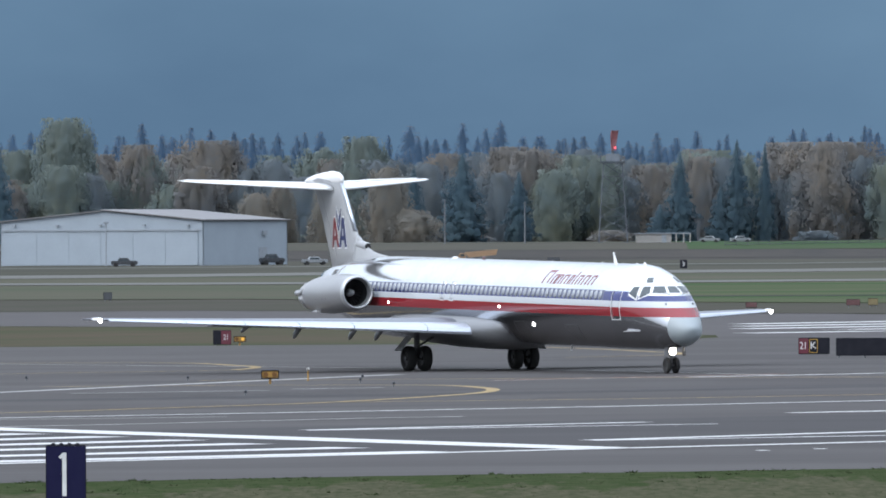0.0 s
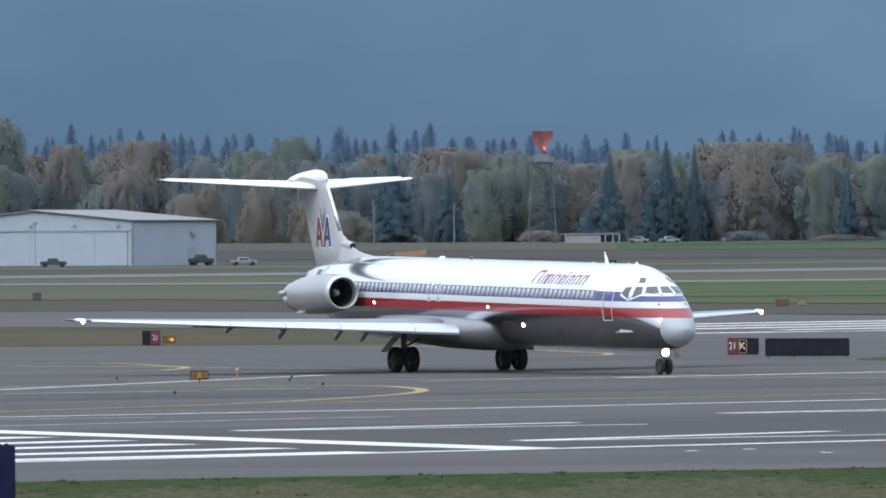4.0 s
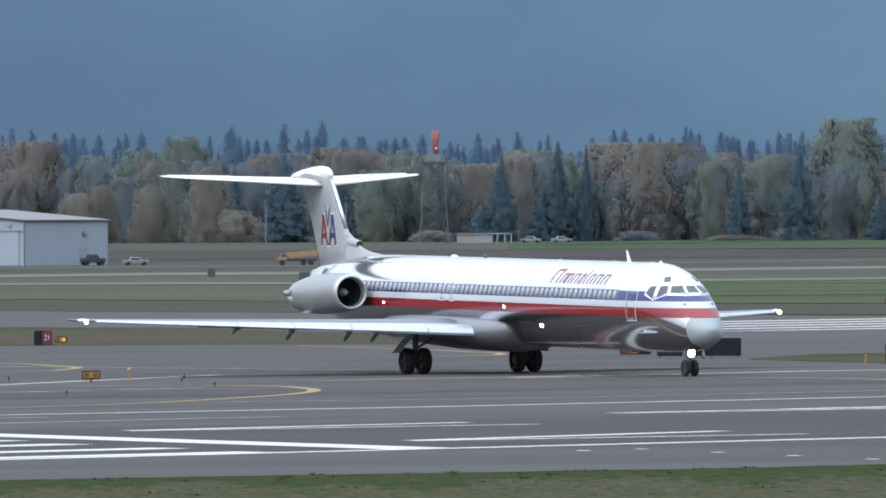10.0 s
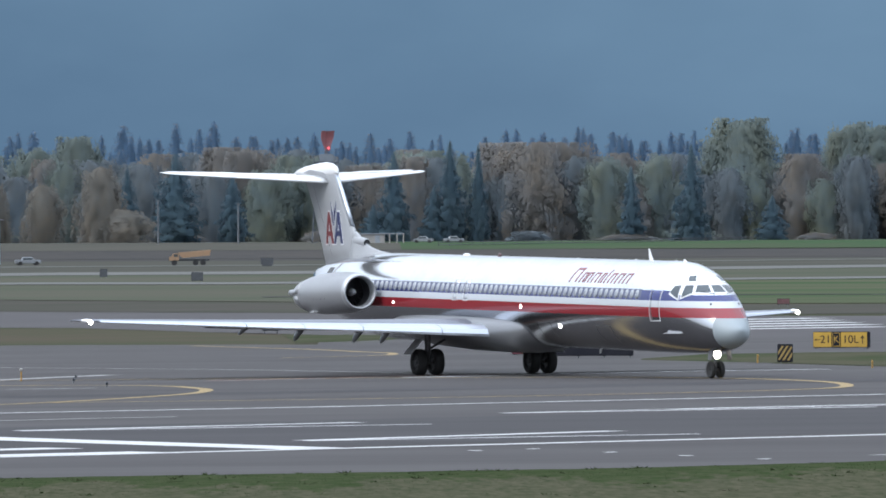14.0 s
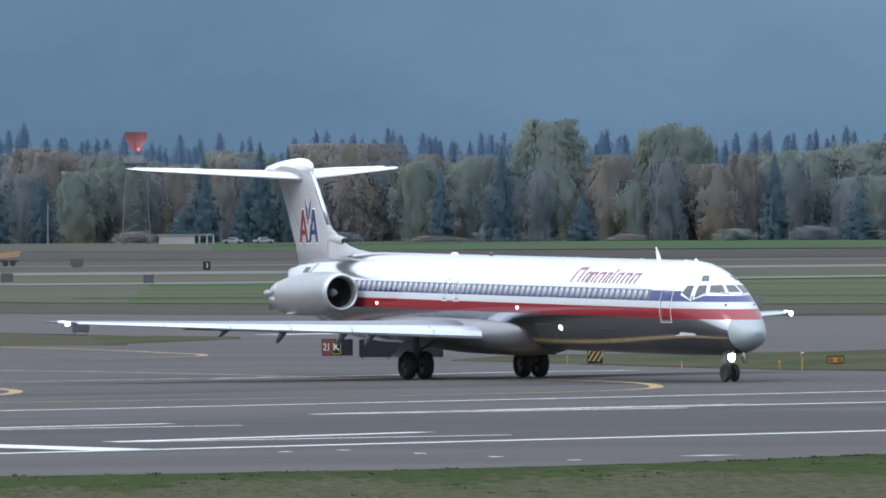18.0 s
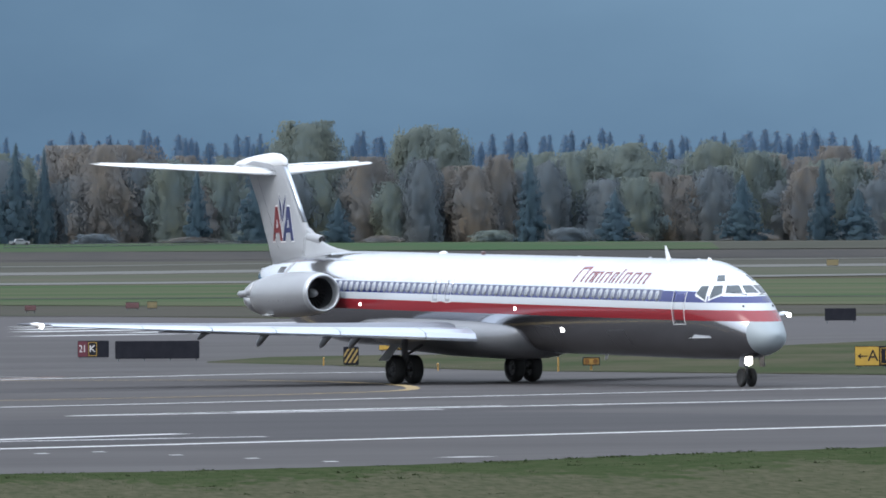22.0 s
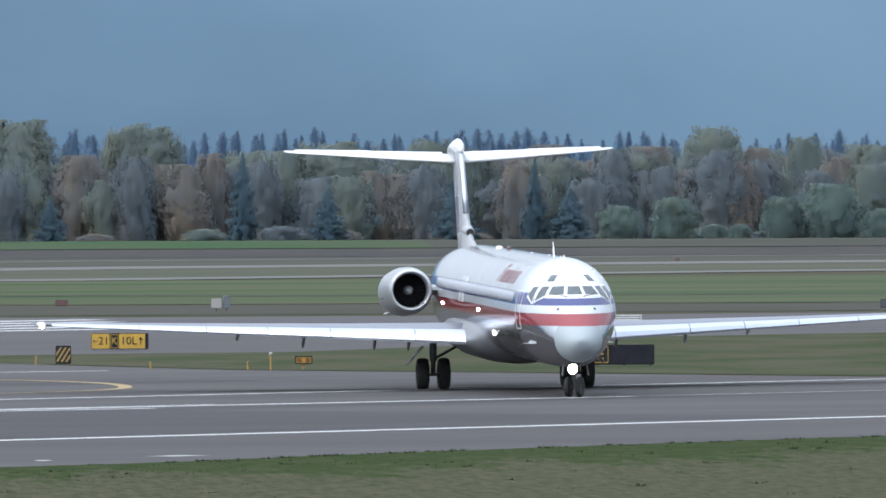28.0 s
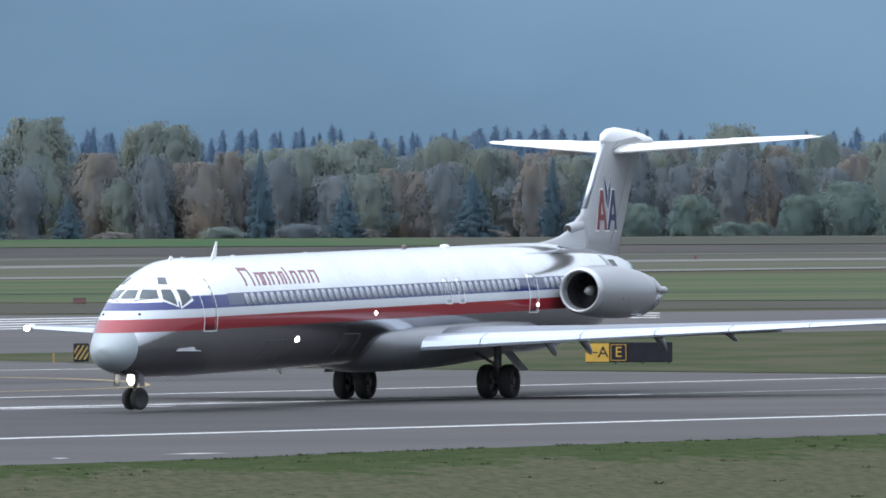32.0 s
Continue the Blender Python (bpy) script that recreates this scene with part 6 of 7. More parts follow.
def build_vehicles():
    root = tagged(new("dump_truck"), "orange dump truck with a slanting body parked on the far grass", "truck")
    root.matrix_world = Matrix.Translation((5.9, 1672, land(5.9, 1672)))
    bm = bmesh.new()
    block(bm, (-0.2, 0, 0.95), (7.0, 0.9, 0.28), 0.04)
    part("chassis", bm, CAR_DARK, root)
    bm = bmesh.new()
    loft(bm, [[(-1.4, q, 1.35), (3.4, q, 1.75), (3.7, q, 2.75), (-1.2, q, 2.35), (-2.0, q, 2.30), (-2.0, q, 2.15)] for q in (-1.2, 1.2)])
    part("dump_body", bm, TRUCK_YELLOW, root, "orange sloping dump body")
    bm = bmesh.new()
    loft(bm, [[(-3.6, q, 0.9), (-1.9, q, 0.9), (-1.9, q, 2.1), (-2.9, q, 2.1), (-3.2, q, 1.6), (-3.6, q, 1.5)] for q in (-1.1, 1.1)])
    cab = part("cab", bm, TRUCK_YELLOW, root, "orange driver's cab")
    bm = bmesh.new()
    block(bm, (-2.45, 0, 1.75), (0.7, 2.24, 0.42), 0.02)
    part("side_glass", bm, PANE, cab)
    for px in (-2.7, 1.0, 2.3):
        for py in (-0.95, 0.95):
            bm = bmesh.new()
            loft(bm, [circle(px, py - 0.16, 0.5, 0.5, 0.5, 14, "y"), circle(px, py + 0.16, 0.5, 0.5, 0.5, 14, "y")])
            part("wheel", bm, TYRE, root)
    build_vehicle("pickup", "dark pickup parked before the hangar", -55.0, 1660, 0, (4.6, 1.9, 1.6), CAR_DARK)
    build_vehicle("van", "dark van parked by the hangar's side", -30.6, 1722, 20, (4.4, 1.9, 2.0), CAR_DARK)
    build_vehicle("car", "pale car parked beside the hangar", -22.8, 1712, 10, (4.6, 1.8, 1.5), CAR_WHITE)
    build_vehicle("car", "white car parked near the shed", 64.0, 2064, 10, (4.4, 1.8, 1.5), CAR_WHITE)
    build_vehicle("car", "white car parked near the shed", 57.5, 2066, -8, (4.4, 1.8, 1.5), CAR_WHITE)


for build in (build_hangar, build_shed, build_poles, build_fence, build_vehicles):
    build()
RADAR_AERIAL = build_tower()


# ---- signs and lights of the airfield ----
def lettering(text, size, mat, parent, place, name="lettering", narrow=1.0):
    """Raised letters on a sign's face, which looks along -y."""
    cu = bpy.data.curves.new(name, "FONT")
    cu.body, cu.size, cu.extrude, cu.align_x, cu.align_y = text, size, 0.006, "CENTER", "CENTER"
    ob = new("text", cu)
    me = bpy.data.meshes.new_from_object(ob.evaluated_get(bpy.context.evaluated_depsgraph_get()))
    bpy.data.objects.remove(ob)
    me.transform(Matrix.Rotation(radians(90), 4, "X") @ Matrix.Diagonal((narrow, 1, 1, 1)))
    me.materials.clear()
    me.materials.append(mat)
    o = new(name, me)
    o.parent = parent
    o.location = place
    return o


def arrow(parent, place, mat, way, size):
    """An arrow on a sign's face: way 'left' or 'up'."""
    bm = bmesh.new()
    s = size
    for pts in (((-0.5, 0.05), (0.5, 0.05), (0.5, -0.05), (-0.5, -0.05)), ((-0.52, 0.0), (-0.2, 0.26), (-0.12, 0.18), (-0.36, 0.0)), ((-0.52, 0.0), (-0.36, 0.0), (-0.12, -0.18), (-0.2, -0.26))):
        if way == "up":
            pts = [(b, -a) for a, b in pts]
        f = [bm.verts.new((a * s, -0.006, b * s)) for a, b in pts]
        g = [bm.verts.new((a * s, 0.006, b * s)) for a, b in pts]
        bm.faces.new(f), bm.faces.new(g[::-1])
        for k in range(4):
            bm.faces.new((f[k], f[(k + 1) % 4], g[(k + 1) % 4], g[k]))
    bmesh.ops.recalc_face_normals(bm, faces=bm.faces)
    o = part("arrow", bm, mat, parent)
    o.location = place


def sign(name, label, x, y, wide, high, panels, foot=0.16, turn=0.0):
    """A low airfield sign: a box on short legs, with panels (from, to, material) across its face. Returns the root."""
    root = tagged(new(name), label, "sign", "airfield signs")
    root.matrix_world = Matrix.Translation((x, y, land(x, y))) @ Matrix.Rotation(-math.atan2(x, y) + radians(turn), 4, "Z")
    bm = bmesh.new()
    block(bm, (0, 0.11, foot + high / 2), (wide, 0.22, high), 0.02)
    body = part("housing", bm, BLACK_PAINT, root, "black sign housing")
    n = max(2, round(wide / 0.9))
    for k in range(n):
        bm = bmesh.new()
        px = -wide / 2 + 0.15 + (wide - 0.3) * k / (n - 1)
        tube(bm, (px, 0.11, -0.02), (px, 0.11, foot + 0.02), 0.035, 0.035, 8)
        part("leg", bm, STEEL, root)
    for a, b, mat in panels:
        bm = bmesh.new()
        block(bm, (-wide / 2 + (a + b) / 2, -0.012, foot + high / 2), (b - a - 0.03, 0.02, high - 0.06), 0.006)
        part("panel", bm, mat, root)
    return root


def build_signs():
    # direction sign with A and E
    w, h, f = 3.58, 0.82, 0.10
    r = sign("direction_sign", "yellow and black taxiway sign with A and E", 48.1, 391, w, h, ((0.0, 1.0, SIGN_YELLOW), (1.02, 1.72, BLACK_PAINT), (1.74, 3.58, BLACK_PAINT)), f)
    arrow(r, (-w / 2 + 0.32, -0.03, f + h / 2), BLACK_PAINT, "left", 0.40)
    lettering("A", 0.66, BLACK_PAINT, r, (-w / 2 + 0.74, -0.03, f + h / 2))
    lettering("E", 0.60, SIGN_YELLOW, r, (-w / 2 + 1.37, -0.03, f + h / 2))
    frame_of(r, -w / 2 + 1.06, -w / 2 + 1.68, f + 0.09, f + h - 0.09)
    # direction sign to two runways
    w, h, f = 2.87, 0.80, 0.08
    r = sign("direction_sign", "yellow and black sign with 21, K and 10L", 34.4, 481.5, w, h, ((0.0, 0.93, SIGN_YELLOW), (0.93, 1.38, BLACK_PAINT), (1.38, 2.72, SIGN_YELLOW)), f)
    arrow(r, (-w / 2 + 0.22, -0.03, f + h / 2), BLACK_PAINT, "left", 0.28)
    lettering("21", 0.56, BLACK_PAINT, r, (-w / 2 + 0.62, -0.03, f + h / 2))
    lettering("K", 0.50, SIGN_YELLOW, r, (-w / 2 + 1.155, -0.03, f + h / 2), narrow=0.85)
    frame_of(r, -w / 2 + 0.975, -w / 2 + 1.335, f + 0.07, f + h - 0.07)
    lettering("10L", 0.56, BLACK_PAINT, r, (-w / 2 + 1.88, -0.03, f + h / 2))
    arrow(r, (-w / 2 + 2.48, -0.03, f + h / 2), BLACK_PAINT, "up", 0.40)
    # runway sign with 21 and K
    w, h, f = 1.52, 0.80, 0.06
    r = sign("runway_sign", "red and black runway sign with 21 and K", 18.1, 468.5, w, h, ((0.0, 0.50, SIGN_RED), (0.50, 0.96, BLACK_PAINT), (0.96, 1.52, BLACK_PAINT)), f)
    lettering("21", 0.50, SIGN_WHITE, r, (-w / 2 + 0.24, -0.03, f + h / 2), narrow=0.72)
    lettering("K", 0.50, SIGN_WHITE, r, (-w / 2 + 0.72, -0.03, f + h / 2))
    frame_of(r, -w / 2 + 0.54, -w / 2 + 0.92, f + 0.08, f + h - 0.08)
    sign("blank_sign", "long black blank sign seen from its back", 20.5, 452.5, 3.97, 0.84, ((0.0, 3.97, BLACK_PAINT),), 0.12)
    # second runway sign
    w, h, f = 1.06, 0.84, 0.06
    r = sign("runway_sign", "dark red runway sign with 21", -12.85, 559, w, h, ((0.0, 0.46, BLACK_PAINT), (0.46, 1.06, SIGN_RED)), f)
    lettering("21", 0.46, SIGN_WHITE, r, (-w / 2 + 0.76, -0.03, f + h / 2), narrow=0.7)
    # striped barricade board
    w, h, f = 0.68, 0.80, 0.05
    r = sign("striped_board", "black board with yellow slanting stripes", 27.75, 423.5, w, h, ((0.0, 0.68, BLACK_PAINT),), f)
    for k in range(4):
        bm = bmesh.new()
        a = -0.50 + k * 0.21
        # a slanting stripe, cut off at the board's edges
        lo, hi = 0.08, 0.72
        lean = 0.40
        pts = []
        for x0, q in ((a - 0.05, lo), (a + 0.05, lo), (a + 0.05 + lean, hi), (a - 0.05 + lean, hi)):
            if x0 < -0.31:
                q, x0 = q + (-0.31 - x0) * (hi - lo) / lean, -0.31
            if x0 > 0.31:
                q, x0 = q - (x0 - 0.31) * (hi - lo) / lean, 0.31
            pts.append((x0, q + f))
        v = [bm.verts.new((p, -0.034, q)) for p, q in pts]
        g = [bm.verts.new((p, -0.02, q)) for p, q in pts]
        bm.faces.new(v)
        for i in range(4):
            bm.faces.new((v[i], v[(i + 1) % 4], g[(i + 1) % 4], g[i]))
        part("stripe", bm, HAZARD, r, "dull yellow slanting stripe")
    # distance boards
    r = sign("distance_board", "tall navy distance board with a white 1", -7.47, 190, 0.80, 1.20, ((0.0, 0.80, NAVY),), 0.12)
    bm = bmesh.new()
    block(bm, (-0.03, -0.03, 0.74), (0.085, 0.012, 0.86), 0.004)
    block(bm, (-0.085, -0.03, 1.10), (0.11, 0.012, 0.06), 0.004, Matrix.Rotation(radians(-38), 4, "Y"))
    part("numeral", bm, SIGN_WHITE, r, "white figure 1")
    for k in range(4):
        bm = bmesh.new()
        block(bm, (-0.25 + k * 0.16, 0.1, 1.335), (0.09, 0.1, 0.05), 0.015)
        part("rivet", bm, BLACK_PAINT, r)
    r = sign("distance_board", "far black distance board with a white 3", 36.8, 1467, 1.1, 1.3, ((0.0, 1.1, BLACK_PAINT),), 0.15)
    lettering("3", 1.0, SIGN_WHITE, r, (0, -0.03, 0.8))
    # far boards seen dark or red
    for x, y, w, h, mat, label in ((-6.8, 1247, 1.0, 1.0, FAR_DARK, "dark board"), (4.9, 1143, 1.4, 1.0, FAR_DARK, "dark board"), (24.6, 766, 0.9, 0.45, FAR_RED, "red board"), (33.2, 777, 1.1, 0.5, FAR_RED, "red board"),
                                (34.8, 777, 0.8, 0.55, FAR_YELLOW, "yellow board"), (7.4, 620, 1.1, 0.72, FAR_DARK, "dark board"), (19.3, 1670, 2.2, 1.1, FAR_DARK, "dark board"), (21.1, 1110, 1.2, 0.9, FAR_DARK, "dark board"),
                                (-30.9, 886, 0.8, 0.7, FAR_DARK, "dark board"), (50.4, 771, 1.0, 0.45, FAR_RED, "red board"), (18.4, 1588, 1.6, 1.0, FAR_DARK, "dark board"), (176.7, 1522, 1.9, 1.0, FAR_YELLOW, "orange board"),
                                (213.4, 1640, 0.6, 0.5, FAR_RED, "red board"), (73.3, 627, 2.05, 0.8, BLACK_PAINT, "black board"), (103.4, 678, 1.2, 0.6, FAR_DARK, "dark board")):
        sign("far_sign", label + " on low legs on the far grass", x, y, w, h, ((0.0, w, mat),), 0.2)
    # low barrier of three white rails by the far taxiway
    r = tagged(new("slatted_barrier"), "low barrier of three white rails on dark posts", "barrier")
    r.matrix_world = Matrix.Translation((77.9, 626, land(77.9, 626))) @ Matrix.Rotation(radians(-7), 4, "Z")
    for k in range(3):
        bm = bmesh.new()
        block(bm, (0, -0.04, 0.12 + k * 0.145), (2.35, 0.03, 0.07), 0.008)
        part("rail", bm, SIGN_WHITE, r)
    for x in (-1.0, 0.0, 1.0):
        bm = bmesh.new()
        block(bm, (x, 0.01, 0.22), (0.07, 0.06, 0.5), 0.008)
        part("post", bm, FAR_DARK, r)
    # grey equipment cabinet on the grass
    r = tagged(new("equipment_cabinet"), "pale grey equipment cabinet on the grass", "cabinet")
    r.matrix_world = Matrix.Translation((59.9, 730, land(60, 730)))
    for px, w, h, mat, nm in ((-0.35, 0.75, 0.75, CREAM, "cabinet_box"), (0.42, 0.55, 0.95, STEEL, "control_box")):
        bm = bmesh.new()
        block(bm, (px, 0, 0.25 + h / 2), (w, 0.5, h), 0.03)
        part(nm, bm, mat, r)
        bm = bmesh.new()
        tube(bm, (px, 0, -0.02), (px, 0, 0.27), 0.05, 0.05, 6)
        part("post", bm, STEEL, r)


def frame_of(root, x0, x1, z0, z1):
    """A thin yellow border on a sign's face."""
    t = 0.025
    bm = bmesh.new()
    for cx, cz, w, h in (((x0 + x1) / 2, z0, x1 - x0, t), ((x0 + x1) / 2, z1, x1 - x0, t), (x0, (z0 + z1) / 2, t, z1 - z0), (x1, (z0 + z1) / 2, t, z1 - z0)):
        block(bm, (cx, -0.027, cz), (w, 0.012, h))
    part("border", bm, SIGN_YELLOW, root)


def guard_light(x, y, lit=False):
    """Twin amber warning lamps in one box on a post."""
    root = tagged(new("guard_light"), "amber twin-lamp runway guard light on a post", "guard light", "runway guard lights")
    root.matrix_world = Matrix.Translation((x, y, land(x, y))) @ Matrix.Rotation(-math.atan2(x, y), 4, "Z")
    bm = bmesh.new()
    tube(bm, (0, 0, -0.02), (0, 0, 0.25), 0.05, 0.05, 8)
    part("post", bm, AMBER, root)
    bm = bmesh.new()
    block(bm, (0, 0, 0.38), (0.66, 0.16, 0.29), 0.03)
    box = part("box", bm, AMBER, root, "amber lamp box")
    for px, pz, w, h in ((0, 0.535, 0.72, 0.03), (0, 0.225, 0.72, 0.03), (-0.345, 0.38, 0.03, 0.34), (0.345, 0.38, 0.03, 0.34)):
        bm = bmesh.new()
        block(bm, (px, -0.06, pz), (w, 0.10, h), 0.008)
        part("hood_edge", bm, BLACK_PAINT, box, "dark hood edge")
    for s in (1, -1):
        bm = bmesh.new()
        loft(bm, [circle(s * 0.17, -0.10, 0.38, 0.10, 0.10, 16, "y"), circle(s * 0.17, -0.07, 0.38, 0.10, 0.10, 16, "y")])
        part("lens", bm, AMBER_LENS if lit and s > 0 else AMBER_GLASS, box)


def post_light(x, y, h, label="short yellow post with a round lamp on top"):
    root = tagged(new("post_light"), label, "edge light", "small airfield lights")
    root.location = (x, y, land(x, y))
    bm = bmesh.new()
    tube(bm, (0, 0, -0.02), (0, 0, h - 0.1), 0.035, 0.03, 8)
    part("post", bm, AMBER, root)
    bm = bmesh.new()
    bmesh.ops.create_uvsphere(bm, u_segments=12, v_segments=8, radius=0.075 if h > 0.5 else 0.045, matrix=Matrix.Translation((0, 0, h - 0.06)))
    part("lamp", bm, CREAM if h > 0.4 else AMBER, root)


def edge_light(x, y):
    root = tagged(new("edge_light"), "small dark blue taxiway edge light", "edge light", "taxiway edge lights")
    root.location = (x, y, land(x, y))
    bm = bmesh.new()
    tube(bm, (0, 0, -0.01), (0, 0, 0.12), 0.022, 0.022, 6)
    part("stem", bm, STEEL, root)
    bm = bmesh.new()
    loft(bm, [circle(0, 0, z, r, r, 10, "z") for z, r in ((0.11, 0.05), (0.18, 0.05), (0.22, 0.02))])
    part("lens", bm, BLUE_LENS, root)


build_signs()
for gx, gy, on in ((-6.9, 383, False), (-11.8, 558, True), (36.0, 397, False)):
    guard_light(gx, gy, on)
for px, py, ph in ((-5.5, 391, 0.54), (34.4, 394.4, 0.74), (33.7, 397.3, 0.36), (30.0, 402, 0.34), (26.6, 424.5, 0.40)):
    post_light(px, py, ph)
for ex, ey in ((-7.2, 350), (-3.3, 393.5), (-1.9, 369), (-17.4, 401), (-10.5, 395), (-3.3, 383)):
    edge_light(ex, ey)


# ---- grass by the camera's side of the runway ----
def build_grass():
    """Tufts along the near verge; longer weeds stand out singly."""
    rng = random.Random(5)
    edge = [(-30, 204), (-10, 214.5), (0, 217.5), (10, 219), (17, 223.5), (24, 231.5), (36.4, 242.4), (50, 252)]

    def edge_y(x):
        for a, b in zip(edge, edge[1:]):
            if a[0] <= x <= b[0]:
                return a[1] + (b[1] - a[1]) * (x - a[0]) / (b[0] - a[0])
        return edge[-1][1]
    # a wavering green strip by the asphalt, drier grass beyond
    xs, backs = [-40 + 0.8 * i for i in range(126)], [-0.3, 0.4, 1.5, 3, 5, 7.5, 10, 13, 16, 20, 24, 29, 35, 45, 60, 90]
    verts, faces, strip = [], [], []
    for x in xs:
        reach = 11 + 4 * math.sin(x * 0.7) + 3 * math.sin(x * 1.9 + 1) + 7 * smooth((x - 12) / 10)
        for q in backs:
            y = edge_y(x) - q + ((0.2 * math.sin(x * 3.1) + 0.15 * math.sin(x * 7.3)) if q < 0 else 0)
            verts.append((x, y, land(x, y) + 0.016))
            strip.append(1 - smooth((q - reach * 0.3) / (reach * 1.3)))
    m = len(backs)
    for i in range(len(xs) - 1):
        for k in range(m - 1):
            faces.append((i * m + k + 1, (i + 1) * m + k + 1, (i + 1) * m + k, i * m + k))
    me = bpy.data.meshes.new("grass_verge")
    me.from_pydata(verts, [], faces)
    me.attributes.new("strip", "FLOAT", "POINT").data.foreach_set("value", strip)
    me.materials.append(VERGE)
    tagged(new("grass_verge", me), "grass verge, green by the asphalt and drier beyond", "grass", kind="structure")
    for name, mat, count, label in (("grass", TUFT_GREEN, 15000, "short green grass along the runway's edge"), ("dry_grass", TUFT_DRY, 4500, "dry brown grass on the near verge")):
        verts, faces = [], []
        for k in range(count):
            x = rng.uniform(-13, 42)
            if name == "grass":
                y = edge_y(x) - abs(rng.gauss(0, 9)) - 0.05
                if rng.random() < 0.25:
                    y -= rng.random() * 45
            else:
                y = edge_y(x) - 12 - rng.random() * 60
            if name == "grass" and k < 90:
                y = edge_y(x) - rng.uniform(-0.25, 0.6)
            big = (name == "grass" and k < 90) or rng.random() < (0.006 if name == "grass" else 0.012)
            h = rng.uniform(0.015, 0.035) * (2.4 if big else 1)
            z = land(x, y)
            for j in range(9 if big else 4):
                a = rng.random() * 6.28
                ox, oy = math.cos(a), math.sin(a)
                w = rng.uniform(0.02, 0.05) * (1.8 if big else 1)
                lean = rng.uniform(0.02, 0.13) * (2.4 if big else 1)
                i = len(verts)
                verts += [(x - oy * w + ox * 0.05, y + ox * w, z - 0.01), (x + oy * w + ox * 0.05, y - ox * w, z - 0.01), (x + ox * lean * 1.4, y + oy * lean, z + h * rng.uniform(0.6, 1.1))]
                faces.append((i, i + 1, i + 2))
        me = bpy.data.meshes.new(name)
        me.from_pydata(verts, [], faces)
        me.materials.append(mat)
        tagged(new(name, me), label, "grass", kind="stuff")


def verge_material():
    """Green grass where the strip is, dry grass elsewhere, with a ragged border between."""
    m = material("verge_grass", (0.025, 0.038, 0.016), 0.95, 0, (0.042, 0.050, 0.026), 1.6, 0.28, 0.4, 8, sheen=0.0)
    n, l = m.node_tree.nodes, m.node_tree.links
    b = n["Principled BSDF"]
    green = b.inputs["Base Color"].links[0].from_socket
    at, tex, dry_tex = n.new("ShaderNodeAttribute"), n.new("ShaderNodeTexNoise"), n.new("ShaderNodeTexNoise")
    at.attribute_name = "strip"
    pos, wide = n.new("ShaderNodeTexCoord"), n.new("ShaderNodeMapping")
    wide.inputs["Scale"].default_value = (1.6, 0.22, 1)
    l.new(pos.outputs["Object"], wide.inputs[0])
    for t, sc in ((tex, 1.6), (dry_tex, 3.0)):
        t.inputs["Scale"].default_value, t.inputs["Detail"].default_value = sc, 6
        l.new(wide.outputs[0], t.inputs[0])
    ragged, ramp = n.new("ShaderNodeMath"), n.new("ShaderNodeMapRange")
    ragged.operation, ragged.inputs[1].default_value = "MULTIPLY_ADD", 2.2
    l.new(tex.outputs[0], ragged.inputs[0]), l.new(at.outputs["Fac"], ragged.inputs[2])
    ramp.inputs[1].default_value, ramp.inputs[2].default_value = 1.45, 1.8
    l.new(ragged.outputs[0], ramp.inputs[0])
    dry, mix = n.new("ShaderNodeMixRGB"), n.new("ShaderNodeMixRGB")
    dry.inputs[1].default_value, dry.inputs[2].default_value = (0.068, 0.064, 0.043, 1), (0.038, 0.044, 0.026, 1)
    spread = n.new("ShaderNodeMapRange")
    spread.inputs[1].default_value, spread.inputs[2].default_value = 0.3, 0.7
    l.new(dry_tex.outputs[0], spread.inputs[0]), l.new(spread.outputs[0], dry.inputs[0])
    l.new(ramp.outputs[0], mix.inputs[0]), l.new(dry.outputs[0], mix.inputs[1]), l.new(green, mix.inputs[2])
    l.new(mix.outputs[0], b.inputs["Base Color"])
    return m


TUFT_GREEN = leaf_material("grass_blades", (0.032, 0.048, 0.021), (0.048, 0.057, 0.029), 0.0, 0.5)
TUFT_DRY = leaf_material("dry_grass_blades", (0.082, 0.078, 0.052), (0.062, 0.066, 0.040), 0.0, 0.5)
VERGE = verge_material()
build_grass()

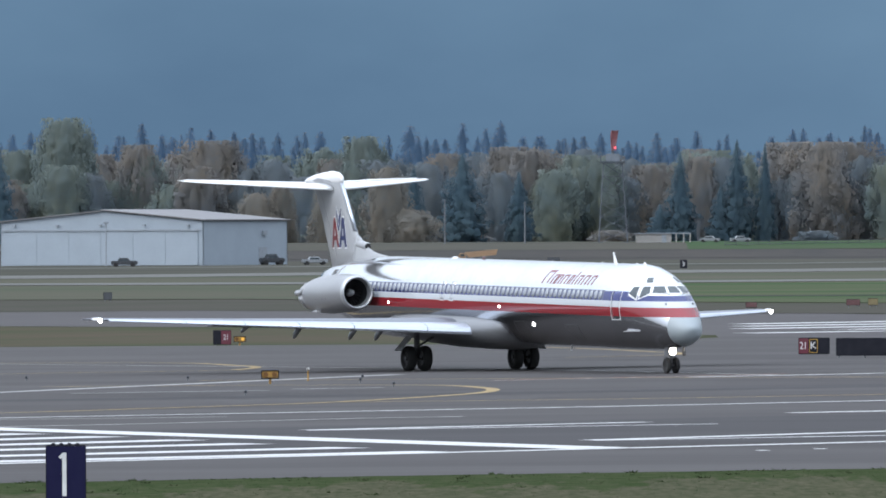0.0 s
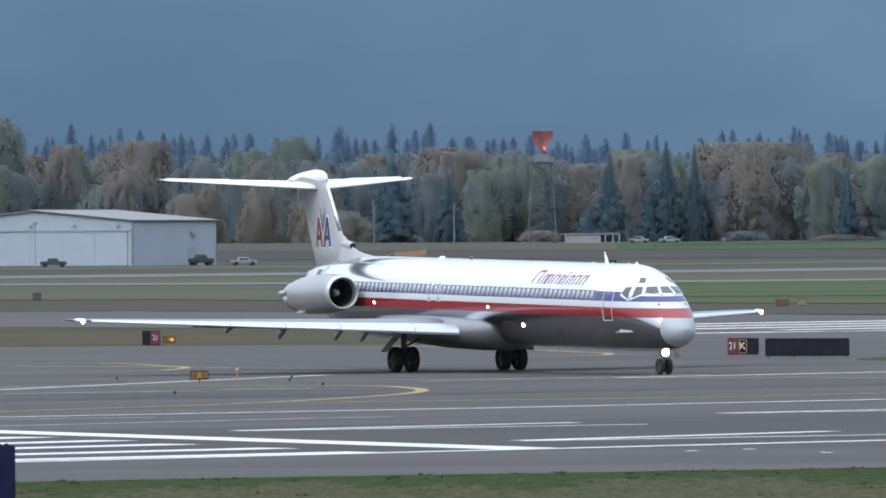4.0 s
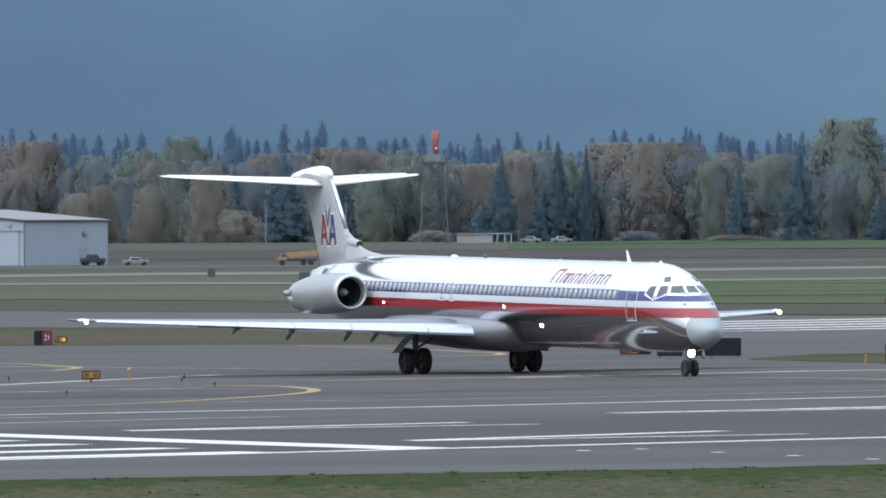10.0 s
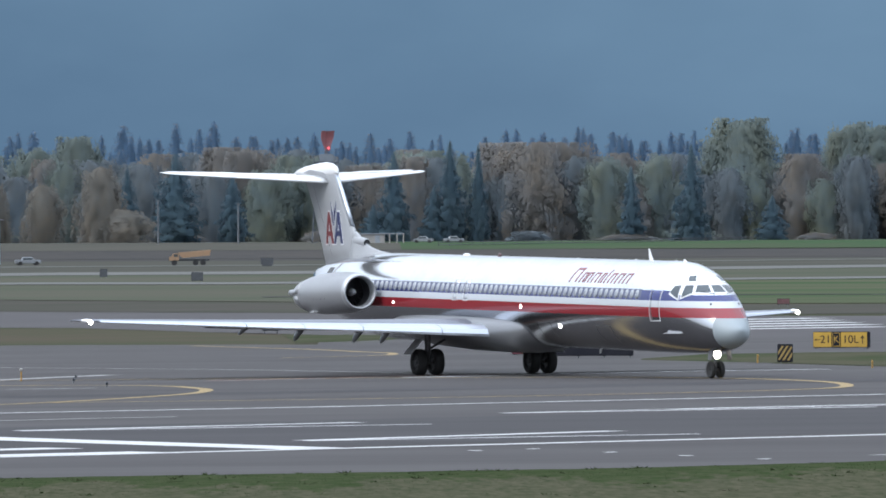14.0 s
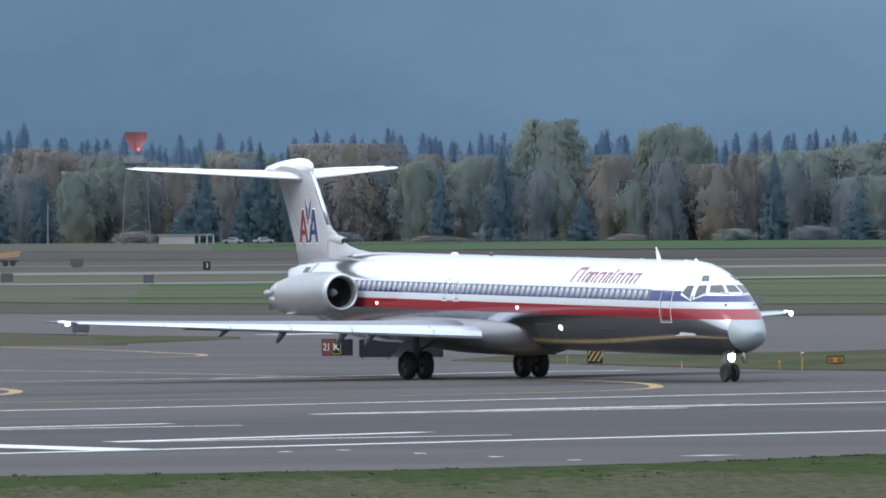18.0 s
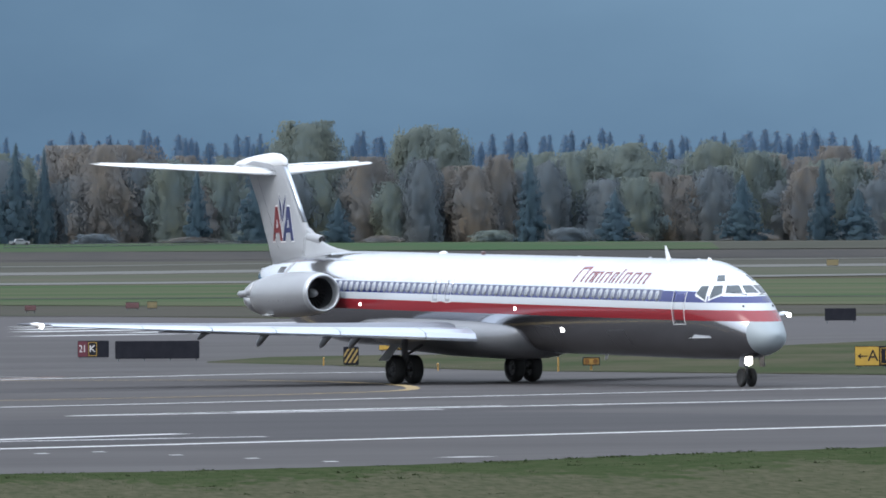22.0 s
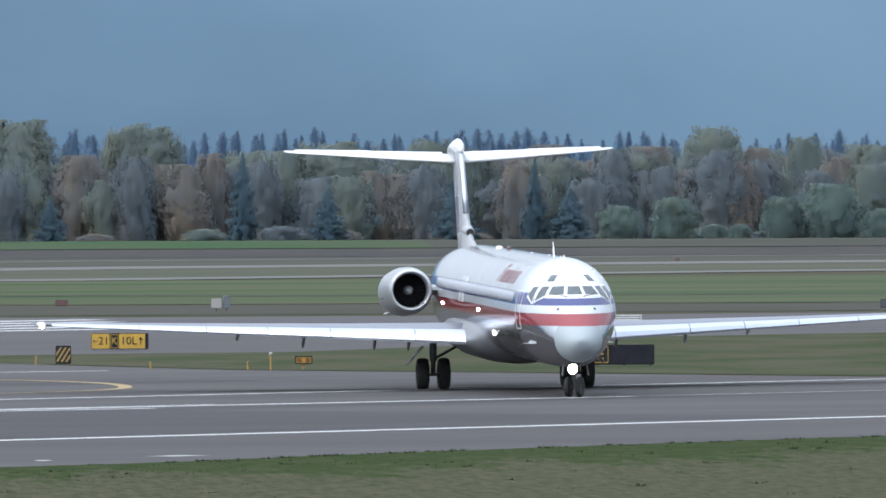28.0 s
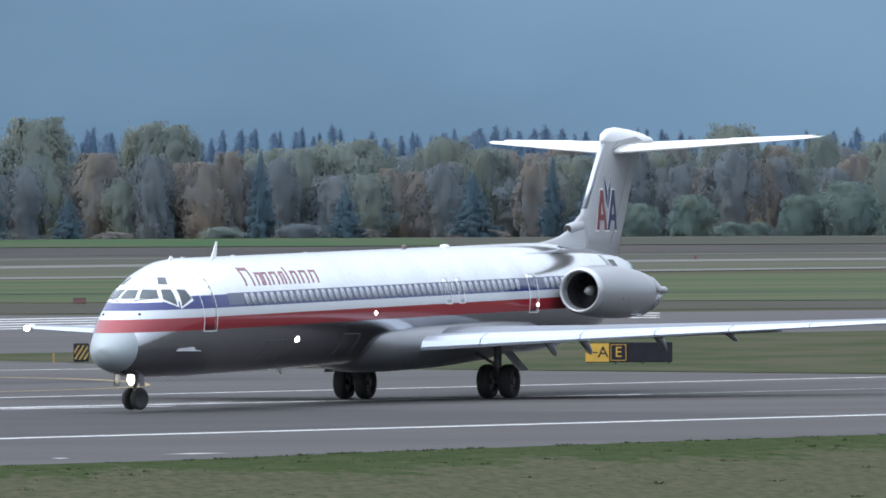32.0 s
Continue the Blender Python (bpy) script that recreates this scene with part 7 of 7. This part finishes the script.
TAXI = [
    (0, 1.20, 422.44, -67.75), (0.5, 1.49, 421.88, -67.76), (1, 1.79, 421.27, -67.75), (1.5, 2.10, 420.63, -67.77), (2, 2.41, 419.95, -67.79),
    (2.5, 2.73, 419.23, -67.79), (3, 3.04, 418.47, -67.79), (3.5, 3.36, 417.68, -67.80), (5.5, 4.83, 414.20, -67.87), (6, 5.20, 413.29, -67.91),
    (6.5, 5.59, 412.36, -67.92), (7, 6.00, 411.43, -67.92), (7.5, 6.42, 410.50, -67.90), (8, 6.84, 409.56, -67.87), (8.5, 7.29, 408.60, -67.84),
    (9, 7.75, 407.63, -67.80), (9.5, 8.23, 406.62, -67.77), (10, 8.72, 405.57, -67.76), (10.5, 9.24, 404.47, -67.77), (11, 9.78, 403.31, -67.78),
    (11.5, 10.33, 402.10, -67.79), (12, 10.90, 400.83, -67.78), (12.5, 11.49, 399.50, -67.78), (13, 12.13, 398.11, -67.78), (13.5, 12.79, 396.67, -67.78),
    (14, 13.48, 395.15, -67.76), (14.5, 14.20, 393.58, -67.73), (16.5, 17.45, 386.62, -67.58), (17, 18.32, 384.72, -67.43), (17.5, 19.20, 382.76, -67.29),
    (18, 20.13, 380.74, -67.15), (18.5, 21.07, 378.67, -67.03), (19, 22.04, 376.55, -66.90), (19.5, 23.01, 374.38, -66.79), (20, 23.97, 372.18, -66.66),
    (20.5, 24.97, 369.96, -66.56), (21, 26.00, 367.74, -66.55), (21.5, 27.05, 365.52, -66.71), (22, 28.11, 363.34, -67.07), (22.5, 29.17, 361.19, -67.67),
    (23, 30.24, 359.06, -68.47), (23.5, 31.29, 356.94, -69.50), (24, 32.31, 354.81, -70.83), (24.5, 33.29, 352.63, -72.49), (25, 34.18, 350.38, -74.41),
    (25.5, 34.99, 348.03, -76.50), (27.5, 37.24, 337.48, -87.33), (28, 37.44, 334.57, -90.53), (28.5, 37.47, 331.59, -93.90), (29, 37.32, 328.56, -97.38),
    (29.5, 36.97, 325.50, -100.96), (30, 36.38, 322.43, -104.60), (30.5, 35.55, 319.33, -108.30), (31, 34.47, 316.21, -112.0), (31.5, 33.16, 313.05, -115.70),
    (32, 31.51, 309.86, -119.40)]


def taxi_pose(x, y, heading, t):
    # the nose rises a little as the turn ends
    rise = 0.2 * smooth((t - 30) / 2)
    lean = Vector((0, 0, 1)).rotation_difference(Vector((-RISE, -FALL, 1))).to_matrix().to_4x4()
    return Matrix.Translation((x, y, land(x, y) + 0.012)) @ lean @ Matrix.Rotation(radians(heading), 4, "Z") @ Matrix.Rotation(-radians(rise), 4, "Y")


def between(t):
    """The airliner's place and heading at any time."""
    for a, b in zip(TAXI, TAXI[1:]):
        if a[0] <= t <= b[0]:
            k = (t - a[0]) / (b[0] - a[0])
            return [a[i] + (b[i] - a[i]) * k for i in (1, 2, 3)]
    return TAXI[-1][1:]


def motions():
    walk(airliner, [(t, taxi_pose(x, y, h, t)) for t, x, y, h in TAXI])
    # wheels roll by the way gone, each by its own track; the nose gear steers
    steps = [k / 15 for k in range(481)]
    for wheel, radius in WHEELS:
        place = wheel.location.copy()
        angle, last, rows = 0.0, None, []
        for t in steps:
            x, y, h = between(t)
            p = Vector((x, y)) + Vector((-math.sin(radians(h)), math.cos(radians(h)))) * place.y
            if last is not None:
                step = (p - last).dot(Vector((math.cos(radians(h)), math.sin(radians(h)))))
                angle += step / radius
            last = p
            rows.append((t, Matrix.Translation(place) @ Matrix.Rotation(angle, 4, "Y")))
        walk(wheel, rows)
    base, rows = NOSE_GEAR.location.copy(), []
    for k in range(65):
        t = k / 2
        a, b = between(max(0, t - 0.5)), between(min(32, t + 0.5))
        way = math.hypot(b[0] - a[0], b[1] - a[1])
        turn = math.atan2(22.07 * radians(b[2] - a[2]), max(way, 0.1))
        rows.append((t, Matrix.Translation(base) @ Matrix.Rotation(max(-1.2, min(1.2, turn)), 4, "Z")))
    walk(NOSE_GEAR, rows)
    # the radar aerial goes round once in 4.74 s
    place = RADAR_AERIAL.location.copy()
    walk(RADAR_AERIAL, [(k / 4, Matrix.Translation(place) @ Matrix.Rotation(math.pi * (0.5 + (k / 4 - 0.25) / 2.37), 4, "Z")) for k in range(129)])


motions()
